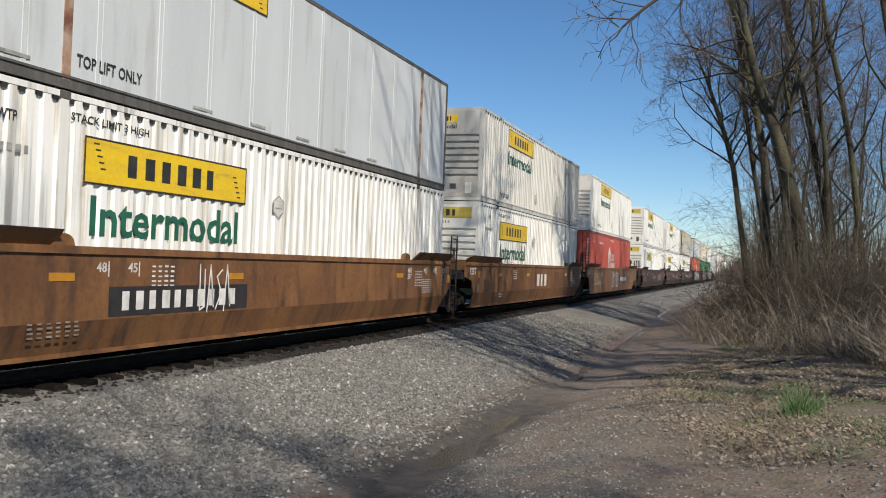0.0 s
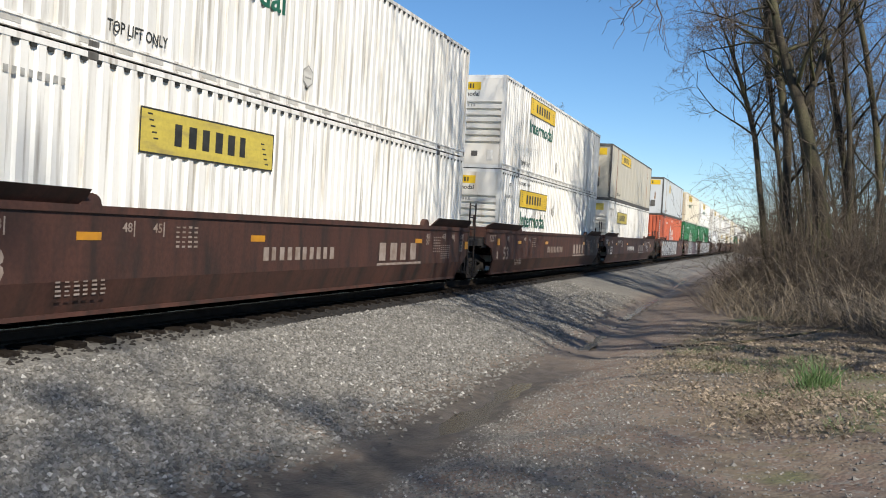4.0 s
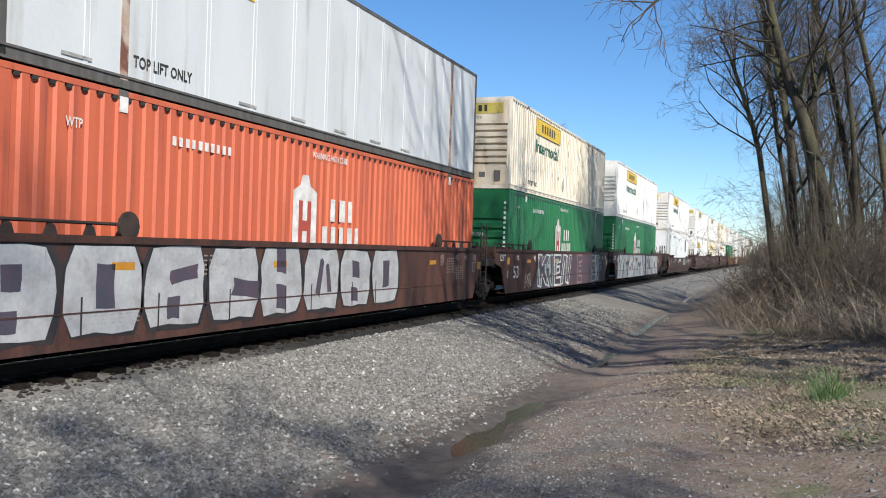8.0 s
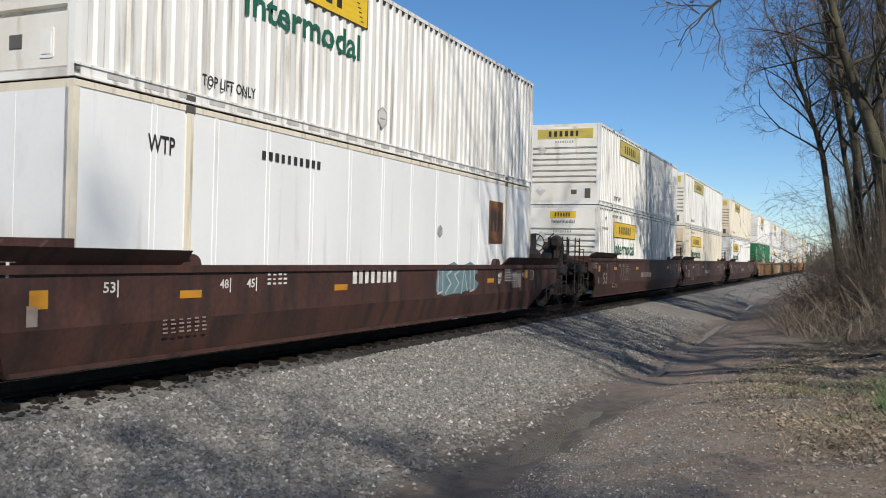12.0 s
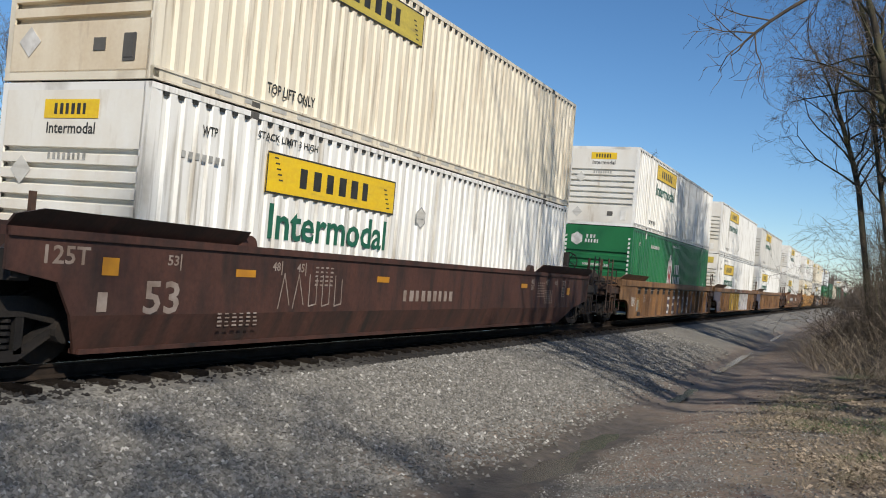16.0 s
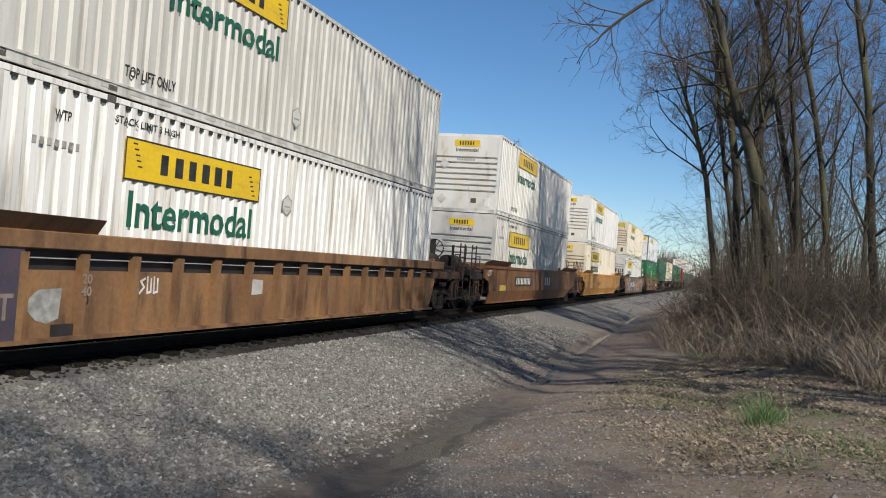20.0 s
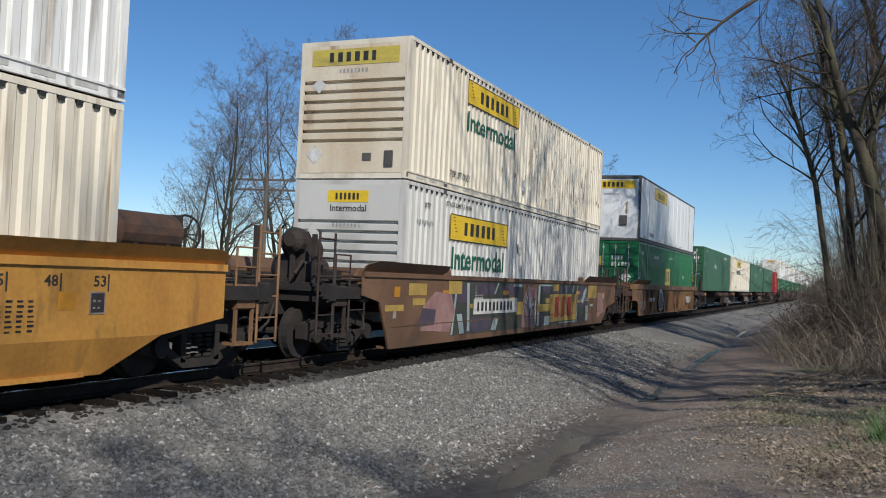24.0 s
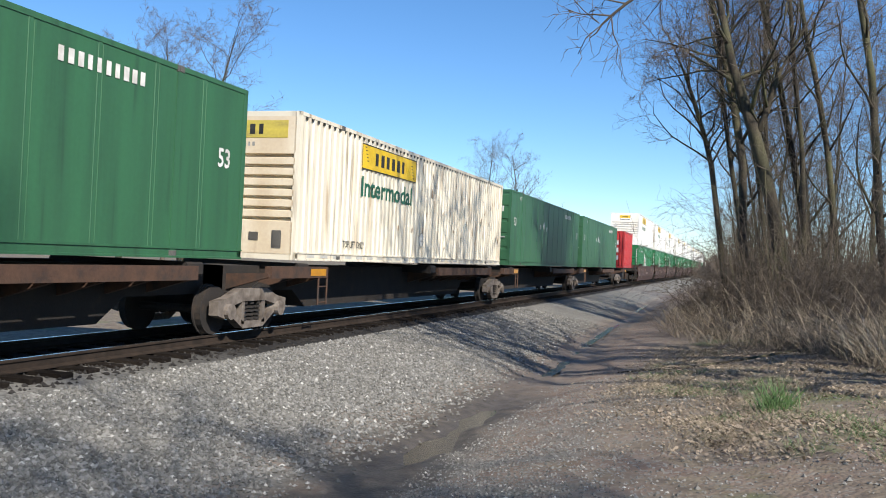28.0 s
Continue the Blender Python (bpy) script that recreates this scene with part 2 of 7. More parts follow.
DRYGRASS = surf("dry_grass", (0.24, 0.20, 0.138), (0.15, 0.12, 0.08), 1.5, (1, 1, 1), 0.85, grain=0.0)
FRESHGRASS = surf("fresh_grass", (0.06, 0.125, 0.035), (0.09, 0.14, 0.05), 2.0, (1, 1, 1), 0.7, grain=0.0)
LEAF = surf("dead_leaves", (0.42, 0.34, 0.25), (0.22, 0.165, 0.12), 3.0, (1, 1, 1), 0.8, grain=0.0)
STONE = surf("grey_ballast_stone", (0.27, 0.265, 0.25), (0.17, 0.165, 0.155), 9.0, (1, 1, 1), 0.85, 0, 0.15, 60, (0.42, 0.41, 0.39), 5.0, 0.55, 0.7, coords="Object")
POLEWOOD = surf("weathered_pole_timber", (0.13, 0.105, 0.085), (0.09, 0.07, 0.055), 4.0, (1, 1, 0.2), 0.9, 0, 0.3, 30)


# ---- mesh helpers ----
class Geo:
    """Gathers boxes, prisms and tubes into one mesh."""

    def __init__(self):
        self.v, self.f = [], []

    def add(self, v, f):
        n = len(self.v)
        self.v += [tuple(p) for p in v]
        self.f += [tuple(i + n for i in q) for q in f]
        return self

    def box(self, x0, x1, y0, y1, z0, z1, c=0.0):
        if c <= 0:
            v = [(x, y, z) for z in (z0, z1) for y in (y0, y1) for x in (x0, x1)]
            return self.add(v, [(0, 2, 3, 1), (4, 5, 7, 6), (0, 1, 5, 4), (2, 6, 7, 3), (0, 4, 6, 2), (1, 3, 7, 5)])
        ring = [(x0 + c, z0), (x1 - c, z0), (x1, z0 + c), (x1, z1 - c), (x1 - c, z1), (x0 + c, z1), (x0, z1 - c), (x0, z0 + c)]
        return self.prism([(p, q) for p, q in ring], "y", y0, y1)

    def prism(self, pts, axis, a, b):
        n = len(pts)
        make = {"x": lambda p, q, k: (k, p, q), "y": lambda p, q, k: (p, k, q), "z": lambda p, q, k: (p, q, k)}[axis]
        v = [make(p, q, k) for k in (a, b) for p, q in pts]
        f = [(i, (i + 1) % n, (i + 1) % n + n, i + n) for i in range(n)]
        return self.add(v, f + [tuple(range(n))[::-1], tuple(range(n, 2 * n))])

    def tube(self, pts, radii, n=6):
        pts = [Vector(p) for p in pts]
        v, f = [], []
        for i, p in enumerate(pts):
            d = (pts[min(i + 1, len(pts) - 1)] - pts[max(i - 1, 0)]).normalized()
            u = d.cross(Vector((0.31, 0.17, 0.94)) if abs(d.z) < 0.9 else Vector((1, 0, 0))).normalized()
            w = d.cross(u)
            r = radii[i] if isinstance(radii, (list, tuple)) else radii
            v += [p + (u * math.cos(a) + w * math.sin(a)) * r for a in (2 * math.pi * k / n for k in range(n))]
        for i in range(len(pts) - 1):
            f += [(i * n + k, i * n + (k + 1) % n, (i + 1) * n + (k + 1) % n, (i + 1) * n + k) for k in range(n)]
        m = (len(pts) - 1) * n
        return self.add(v, f + [tuple(range(n))[::-1], tuple(range(m, m + n))])

    def mesh(self, name, material, smooth=False):
        me = bpy.data.meshes.new(name)
        me.from_pydata(self.v, [], self.f)
        bm = bmesh.new()
        bm.from_mesh(me)
        bmesh.ops.recalc_face_normals(bm, faces=bm.faces)
        bm.to_mesh(me)
        bm.free()
        me.materials.append(material)
        if smooth:
            me.polygons.foreach_set("use_smooth", [True] * len(me.polygons))
        return me


def part(name, geo, material, parent, label="", at=None, smooth=False):
    """One mesh object under a thing or a part. geo: a Geo, or a mesh that is shared."""
    me = geo if isinstance(geo, bpy.types.Mesh) else geo.mesh(name, material, smooth)
    ob = new(name, me)
    ob.parent = parent
    if at is not None:
        ob.matrix_basis = at
    return tagged(ob, label)


def holder(name, label, category, group="", kind=""):
    return tagged(new(name), label, category, group, kind)


@functools.lru_cache(None)
def shared(key, maker, material, *args):
    return maker(*args).mesh(key, material)


@functools.lru_cache(None)
def lettering(body, height, width, material):
    """Painted letters as a thin flat mesh, x to the right and y up, scaled to a cap height and, if given, a width."""
    cu = bpy.data.curves.new("letters", "FONT")
    cu.body, cu.size, cu.extrude, cu.resolution_u = body, 1.0, 0.0, 2
    cu.offset = 0.018
    tmp = bpy.data.objects.new("letters", cu)
    me = bpy.data.meshes.new_from_object(tmp)
    bpy.data.objects.remove(tmp)
    co = np.empty(len(me.vertices) * 3)
    me.vertices.foreach_get("co", co)
    co = co.reshape(-1, 3)
    lo, hi = co.min(0), co.max(0)
    k = height / 0.70
    kx = width / (hi[0] - lo[0]) if width else k
    co[:, 0] = (co[:, 0] - lo[0]) * kx
    co[:, 1] = (co[:, 1] - min(0, lo[1]) * 0) * k
    me.vertices.foreach_set("co", co.ravel())
    me.materials.clear()
    me.materials.append(material)
    return me


def on_side(y, z, x):
    """Letter pose on the side that faces +x: reading along +y."""
    return Matrix(((0, 0, 1, x), (1, 0, 0, y), (0, 1, 0, z), (0, 0, 0, 1)))


def on_end(x, z, y=-0.004):
    """Letter pose on the end that faces -y."""
    return Matrix(((1, 0, 0, x), (0, 0, -1, y), (0, 1, 0, z), (0, 0, 0, 1)))


@functools.lru_cache(None)
def bars(n, height, width, material, seed=0, rows=1, upright=True):
    """Plain bars in the size of a line of unreadable signs, x right, y up."""
    rnd = random.Random(seed)
    g = Geo()
    for row in range(rows):
        step = width / n
        for i in range(n):
            w = step * (0.45 + 0.2 * rnd.random())
            y0 = -row * height * 1.5
            if upright:
                g.box(i * step, i * step + w, y0, y0 + height, 0, 0.002)
            else:
                g.box(i * step, i * step + w, y0 + height * 0.15, y0 + height * (0.6 + 0.3 * rnd.random()), 0, 0.002)
    return g.mesh("bars", material)


@functools.lru_cache(None)
def strokes(seed, width, height, thick, material, n=9):
    """Sprayed loops and strokes without any word in them, x right, y up."""
    rnd = random.Random(seed)
    g = Geo()
    step = width / n
    for i in range(n):
        x = i * step
        kind = rnd.randrange(3)
        if kind == 0:
            pts = [(x, 0), (x + step * 0.3, height), (x + step * 0.75, height * 0.1)]
        elif kind == 1:
            pts = [(x + step * 0.1, height), (x + step * 0.15, height * 0.05), (x + step * 0.7, height * 0.12), (x + step * 0.65, height * 0.9)]
        else:
            pts = [(x + step * 0.7, height * 0.9), (x + step * 0.1, height * 0.75), (x + step * 0.65, height * 0.4), (x, height * 0.05)]
        for j, ((ax, ay), (bx, by)) in enumerate(zip(pts, pts[1:])):
            d = Vector((bx - ax, by - ay, 0))
            if d.length < 1e-5:
                continue
            nrm = Vector((-d.y, d.x, 0)).normalized() * thick / 2
            a, b = Vector((ax, ay, (i % 2 * 4 + j) * 0.0002)), Vector((bx, by, (i % 2 * 4 + j) * 0.0002))
            e = d.normalized() * thick * 0.4
            g.add([a - e - nrm, b + e - nrm, b + e + nrm, a - e + nrm], [(0, 1, 2, 3)])
    return g.mesh("strokes", material)


@functools.lru_cache(None)
def blob(seed, width, height, material, n=14, rough=0.25):
    """A flat sprayed patch with an uneven outline, x right, y up."""
    rnd = random.Random(seed)
    pts = []
    for i in range(n):
        a = 2 * math.pi * i / n
        r = 1 - rough * rnd.random()
        c, s = math.cos(a), math.sin(a)
        k = 1 / max(abs(c), abs(s))
        pts.append((width / 2 + width / 2 * c * k * r, height / 2 + height / 2 * s * k * r, 0))
    return Geo().add(pts, [tuple(range(n))]).mesh("patch", material)


GLYPHS = {
    "N": "0,1 .3,1 .62,.42 .6,1 .95,1 1,0 .72,.05 .4,.55 .42,.1 .3,0 .12,.05", "A": "0,0 .3,1 .65,1 1,0 .7,.08 .58,.45 .48,.78 .4,.45 .28,.05",
    "V": "0,1 .28,.95 .45,.4 .68,1 1,1 .6,0 .35,.06", "E": "0,1 .95,1 .9,.78 .4,.74 .42,.6 .8,.62 .78,.42 .38,.4 .4,.24 .95,.26 1,0 .1,0",
    "K": "0,1 .3,1 .32,.65 .65,1 1,.98 .58,.52 1,0 .66,.06 .34,.4 .3,0 .02,.04", "W": "0,1 .22,1 .3,.4 .42,.9 .58,.9 .7,.4 .8,1 1,1 .8,0 .62,.02 .5,.45 .38,.02 .2,0"}
PENS = {"S": "1,.95 .1,.9 .1,.55 .9,.45 .85,.05 0,.1", "E": "1,1 .1,.95 .1,.5 .8,.55 .1,.5 .1,0 1,.05", "F": "1,1 .1,.95 .1,.55 .8,.6 .1,.55 .15,0", "O": "0,.1 .1,.9 .8,1 .95,.15 .3,0 0,.1",
        "R": "0,0 .1,1 .8,.95 .85,.6 .2,.5 .9,0", "c": ".1,1 .5,.8 .55,.6 .3,.55 .3,.3", "d": ".2,0 .5,.9 .6,.8 .7,0", "e": "0,.7 .4,.6 .9,.75 .6,.5 .3,.45", "f": ".9,1 .3,.6 0,.1", "g": "0,.3 .4,.4 .6,.8 .8,.3"}


def glyph(table, letter, width, height):
    return [Vector((float(a) * width, float(b) * height, 0)) for a, b in (p.split(",") for p in table[letter].split())]


@functools.lru_cache(None)
def drawn(letter, width, height, thick, material, ring=False):
    """The sprayed line of a letter shape, x right, y up."""
    pts = glyph(GLYPHS if ring else PENS, letter, width, height)
    g = Geo()
    for i, (a, b) in enumerate(zip(pts, pts[1:] + pts[:1] if ring else pts[1:])):
        d = (b - a).normalized()
        a, b = a + Vector((0, 0, i * 0.0001)), b + Vector((0, 0, i * 0.0001))
        nrm = Vector((-d.y, d.x, 0)) * thick / 2
        e = d * thick * 0.45
        g.add([a - e - nrm, b + e - nrm, b + e + nrm, a - e + nrm], [(0, 1, 2, 3)])
    return g.mesh("sprayed_line", material)


@functools.lru_cache(None)
def filled(letter, width, height, material):
    pts = glyph(GLYPHS, letter, width, height)
    return Geo().add(pts, [tuple(range(len(pts)))]).mesh("sprayed_fill", material)


# ---- shipping containers: origin at the end that leads, on the floor's middle; y runs along ----
CW, CL, CH = 1.295, 16.15, 2.88


def geo_corrugated(length, z0, z1, deep, pitch):
    """A wall of pressed ribs in the plane x = 0 that looks to +x."""
    pts, n = [], int(round(length / pitch))
    p = length / n
    for i in range(n):
        y = i * p
        pts += [(y, 0), (y + 0.42 * p, 0), (y + 0.56 * p, -deep), (y + 0.86 * p, -deep)]
    pts.append((length, 0))
    g = Geo()
    v = [(x, y, z) for y, x in pts for z in (z0, z1)]
    g.add(v, [(2 * i, 2 * i + 2, 2 * i + 3, 2 * i + 1) for i in range(len(pts) - 1)])
    return g


def geo_flat_side(length, z0, z1):
    """Smooth sheets on posts, with seams and rivet strips."""
    n = 13
    p = length / n
    pts = [(0, 0)]
    for i in range(1, n):
        y = i * p
        pts += [(y - 0.045, 0), (y - 0.040, 0.007), (y + 0.035, 0.007), (y + 0.040, 0), (y + 0.044, -0.006), (y + 0.056, -0.006), (y + 0.060, 0)]
    pts.append((length, 0))
    v = [(x, y, z) for y, x in pts for z in (z0, z1)]
    return Geo().add(v, [(2 * i, 2 * i + 2, 2 * i + 3, 2 * i + 1) for i in range(len(pts) - 1)])


def geo_louvre_end():
    """The nose of the box: broad pressed ribs with shadowed grooves between them."""
    pts = [(0.12, 0.1), (0.0, 0.1), (0.0, 0.74)]
    z = 0.74
    while z + 0.2 < 2.16:
        pts += [(0.09, z + 0.03), (0.09, z + 0.075), (0.0, z + 0.085), (0.0, z + 0.205)]
        z += 0.205
    pts += [(0.09, z + 0.03), (0.09, z + 0.075), (0.0, z + 0.085), (0.0, CH - 0.1), (0.12, CH - 0.1)]
    return Geo().prism(pts, "x", -CW + 0.09, CW - 0.09)


def geo_smooth_end():
    g = Geo()
    g.box(-CW + 0.07, CW - 0.07, 0.0, 0.08, 0.1, CH - 0.1)
    for x in (-0.45, 0.40):
        g.box(x - 0.004, x + 0.004, -0.004, 0.01, 0.12, CH - 0.12)
    return g


def geo_hub_end():
    pts, z = [(0.10, 0.1), (0.055, 0.1)], 0.12
    while z < 1.85:
        pts += [(0.055, z), (0.0, z + 0.05), (0.0, z + 0.2), (0.055, z + 0.25)]
        z += 0.30
    pts += [(0.055, z + 0.02), (0.0, z + 0.05), (0.0, CH - 0.1), (0.10, CH - 0.1)]
    return Geo().prism(pts, "x", -CW + 0.08, CW - 0.08)


def geo_door_end():
    """One leaf of the doors: flat panels pressed out between shallow bands."""
    pts, z = [(0.08, 0.1), (0.025, 0.1)], 0.18
    for k in range(5):
        pts += [(0.025, z), (0.0, z + 0.03), (0.0, z + 0.41), (0.025, z + 0.44)]
        z += 0.52
    pts += [(0.025, CH - 0.1), (0.08, CH - 0.1)]
    return Geo().prism(pts, "x", 0.012, CW - 0.1)


def geo_corr_end():
    g = geo_corrugated(2 * CW - 0.2, 0.1, CH - 0.1, 0.05, 0.27)
    g.v = [(y - CW + 0.1, -x, z) for x, y, z in g.v]
    return g


ENDS = {"louvre": geo_louvre_end, "smooth": geo_smooth_end, "hub": geo_hub_end, "door": geo_door_end, "corr": geo_corr_end}


def geo_box(*a):
    return Geo().box(*a)


def geo_casting():
    g = Geo().box(-0.09, 0.09, -0.09, 0.09, -0.06, 0.06, 0.015)
    return g.box(0.09, 0.096, -0.03, 0.03, -0.035, 0.035)


def geo_bottom_rail(length):
    return Geo().prism([(-0.05, 0.0), (0.018, 0.0), (0.018, 0.03), (0.0, 0.035), (0.0, 0.13), (0.018, 0.135), (0.018, 0.165), (-0.05, 0.165)], "y", 0, length)


def geo_pockets(length):
    g = Geo()
    y = 0.5
    while y < length - 0.6:
        g.box(0.0, 0.006, y, y + 0.34, 0.055, 0.115)
        y += 0.62
    return g


def geo_hollow_shade(length, pitch):
    g = Geo()
    n = int(round(length / pitch))
    p = length / n
    for i in range(n):
        g.box(-0.02, 0.003, i * p + 0.56 * p, i * p + 0.88 * p, 0.0, 0.05)
    return g


def geo_roof(length):
    n = 26
    p = length / n
    pts = [(0.0, CH - 0.08)]
    for i in range(n):
        y = i * p
        pts += [(y + 0.02, CH - 0.012), (y + 0.5 * p, CH - 0.012), (y + 0.55 * p, CH - 0.04), (y + 0.95 * p, CH - 0.04)]
    pts.append((length, CH - 0.08))
    return Geo().prism(pts, "x", -CW + 0.05, CW - 0.05)


def geo_underframe(length):
    g = Geo().box(-CW + 0.06, CW - 0.06, 0.04, length - 0.04, 0.10, 0.16)
    for i in range(12):
        y = 0.6 + i * (length - 1.2) / 11
        g.box(-CW + 0.06, CW - 0.06, y - 0.05, y + 0.05, 0.0, 0.10)
    return g


def geo_corner_post():
    return Geo().prism([(0, 0), (0.10, 0), (0.10, 0.03), (0.03, 0.03), (0.03, 0.12), (0, 0.12)], "z", 0.0, CH)


def geo_lock_rods():
    g = Geo()
    for x in (-0.85, -0.28, 0.28, 0.85):
        g.tube([(x, -0.03, 0.1), (x, -0.03, CH - 0.12)], 0.017, 6)
        for z in (0.3, 1.0, 1.9, 2.6):
            g.box(x - 0.05, x + 0.05, -0.035, 0.02, z - 0.03, z + 0.03)
        g.box(x - 0.02, x + 0.25, -0.055, -0.03, 1.05, 1.09)
    return g


def geo_hatch():
    g = Geo()
    g.box(-0.17, 0.17, -0.03, 0.02, 0.0, 0.46, 0.02)
    return g.box(-0.12, 0.12, -0.038, -0.03, 0.06, 0.38)


def geo_small_box():
    return Geo().box(-0.1, 0.1, -0.012, 0.01, 0.0, 0.16)


def geo_frame_plate(w, h):
    g = Geo()
    t = 0.025
    g.box(0, w, 0, t, 0.004, 0.006)
    g.box(0, w, h - t, h, 0.004, 0.006)
    g.box(0, t, t, h - t, 0.004, 0.006)
    return g.box(w - t, w, t, h - t, 0.004, 0.006)


def geo_emblem(w, h):
    """Lined fans in both corners of the name plate."""
    g = Geo()
    for k in range(5):
        a, b = 0.05 + 0.035 * k, 0.16 + 0.07 * k
        for flip in (0, 1):
            x0, x1 = (w * 0.03 + a, w * 0.03 + a + 0.1) if not flip else (w * 0.97 - a - 0.1, w * 0.97 - a)
            z = h * (0.85 - 0.13 * k) if not flip else h * (0.15 + 0.13 * k)
            g.box(x0, x1, z, z + 0.022, 0.004, 0.006)
    return g


def geo_plate(w, h, d=0.004):
    return Geo().box(0, w, 0, h, 0, d)


def geo_hexagon(r):
    pts = [(r * math.sin(math.pi / 3 * k), r * math.cos(math.pi / 3 * k)) for k in range(6)]
    return Geo().prism(pts, "z", 0, 0.003)


def geo_diamond(r):
    return Geo().prism([(r, 0), (0, r), (-r, 0), (0, -r)], "z", 0, 0.004)


def geo_arch(w, h):
    """Tower-like mark with a gabled head."""
    pts = [(0, 0), (w, 0), (w, h * 0.78), (w * 0.72, h * 0.86), (w * 0.62, h), (w * 0.38, h), (w * 0.28, h * 0.86), (0, h * 0.78)]
    return Geo().prism(pts, "z", 0, 0.003)


def geo_arch_inner(w, h):
    g = Geo()
    g.box(w * 0.24, w * 0.40, 0, h * 0.66, 0.003, 0.005)
    g.box(w * 0.60, w * 0.76, 0, h * 0.66, 0.003, 0.005)
    return g.box(w * 0.40, w * 0.60, h * 0.26, h * 0.40, 0.003, 0.005)


def name_plate(root, y, z, w, h, paint=None):
    """Yellow plate with black frame, fans and bars where the haulier's name stands."""
    paint = paint or BANNER
    x = CW + 0.002
    pl = part("name_plate", shared("name_plate", geo_plate, paint, w, h), paint, root, "yellow plate with black bars", on_side(y, z, x))
    part("plate_frame", shared("plate_frame", geo_frame_plate, BLACKINKSHADE, w, h), BLACKINKSHADE, pl)
    part("emblem", shared("emblem", geo_emblem, BLACKINKSHADE, w, h), BLACKINKSHADE, pl)
    part("name_bars", bars(6, h * 0.5, w * 0.58, BLACKINKSHADE, 3), BLACKINKSHADE, pl, "black bars", pose(w * 0.22, h * 0.25, 0.0045))


def container(name, label, wall, paint, end, side_marks, end_marks, rail=None, length=CL, group="containers on the train"):
    """A 53-foot box with its frame, walls, ends, castings and markings."""
    root = holder(name, label, "container", group)
    rail = rail or paint
    post_paint = paint if paint is DULLGREEN else rail if rail is CREAM else PALEMETAL
    z0, z1 = 0.16, CH - 0.07
    for sx in (1, -1):
        flip = pose(0, 0, 0) if sx > 0 else pose(0, length, 0, 0, 0, 180)
        if wall == "corr":
            me = shared("side_wall", geo_corrugated, paint, length - 0.16, z0, z1, 0.034, 0.262)
        else:
            me = shared("side_wall", geo_flat_side, paint, length - 0.16, z0, z1)
        part("side_wall", me, paint, root, at=flip @ pose(CW - (0.004 if wall == "corr" else 0.008), 0.08, 0))
        part("bottom_rail", shared("bottom_rail", geo_bottom_rail, DARKRAIL if wall != "corr" and paint is not DULLGREEN else rail, length), rail, root, at=flip @ pose(CW, 0, 0))
        part("top_rail", shared("top_rail", geo_box, rail, -0.05, 0.004, 0, length, CH - 0.075, CH), rail, root, at=flip @ pose(CW, 0, 0))
        if wall == "corr":
            # shade where each recess meets the top rail, put in as black blocks
            tagged(part("rib_notches", shared("rib_notches", geo_hollow_shade, BLACKINKSHADE, length - 0.16, 0.262), BLACKINKSHADE, root, "dark notches over the ribs", flip @ pose(CW - 0.004, 0.08, z1 - 0.055)), kind="stuff")
        if paint in (WHITE, CREAM, GREYWHITE) and wall == "corr":
            part("rail_pockets", shared("rail_pockets", geo_pockets, POCKET, length), POCKET, root, at=flip @ pose(CW, 0, 0))
        for y in (1.98, length - 1.98) if length > 15 else ():
            part("lifting_post", shared("lifting_post", geo_box, rail if wall == "corr" else RUSTPOST if paint in (GREYSMOOTH, BEIGE) else post_paint, -0.1, 0.006, -0.07, 0.07, 0.0, CH - 0.01), rail, root, at=flip @ pose(CW, y, 0))
            part("casting", shared("casting", geo_casting, DARKRAIL), DARKRAIL, root, at=flip @ pose(CW - 0.08, y, 0.06))
            part("casting", shared("casting", geo_casting, DARKRAIL), DARKRAIL, root, at=flip @ pose(CW - 0.08, y, CH - 0.05))
    for k in range(4):
        turn = pose(-CW if k in (0, 3) else CW, 0 if k < 2 else length, 0, 0, 0, (0, 90, 180, 270)[k])
        part("corner_post", shared("corner_post", geo_corner_post, rail), rail, root, at=turn)
    part("roof", shared("roof", geo_roof, paint, length), paint, root)
    part("underframe", shared("underframe", geo_underframe, GRIME, length), GRIME, root)
    if end == "door":
        for x in (0.0, -CW + 0.088):
            part("door_leaf", shared("door_leaf", geo_door_end, paint), paint, root, at=pose(x, 0, 0))
    else:
        nose = {CREAM: CREAMNOSE, WHITE: WHITENOSE}.get(paint, paint) if end == "louvre" else paint
        part("leading_end", shared("leading_end", ENDS[end], nose), nose, root)
    for x in (0.0, -CW + 0.088):
        part("door_leaf", shared("door_leaf", geo_door_end, paint), paint, root, at=pose(0, length, 0, 0, 0, 180) @ pose(x, 0, 0))
    for y in (0.0, length):
        s = 0.05 if y == 0 else -0.05
        part("end_header", shared("end_header", geo_box, rail, -CW + 0.1, CW - 0.1, min(0, s), max(0, s), CH - 0.1, CH), rail, root, at=pose(0, y, 0))
        part("end_sill", shared("end_sill", geo_box, rail, -CW + 0.1, CW - 0.1, min(0, s), max(0, s), 0.0, 0.12), rail, root, at=pose(0, y, 0))
    if end == "door":
        part("lock_rods", shared("lock_rods", geo_lock_rods, PALEMETAL), PALEMETAL, root, "bright locking rods")
    side_marks(root)
    end_marks(root)
    return root


X0 = CW + 0.003


def mark(root, name, me, at, label=""):
    return part(name, me, None, root, label, at)


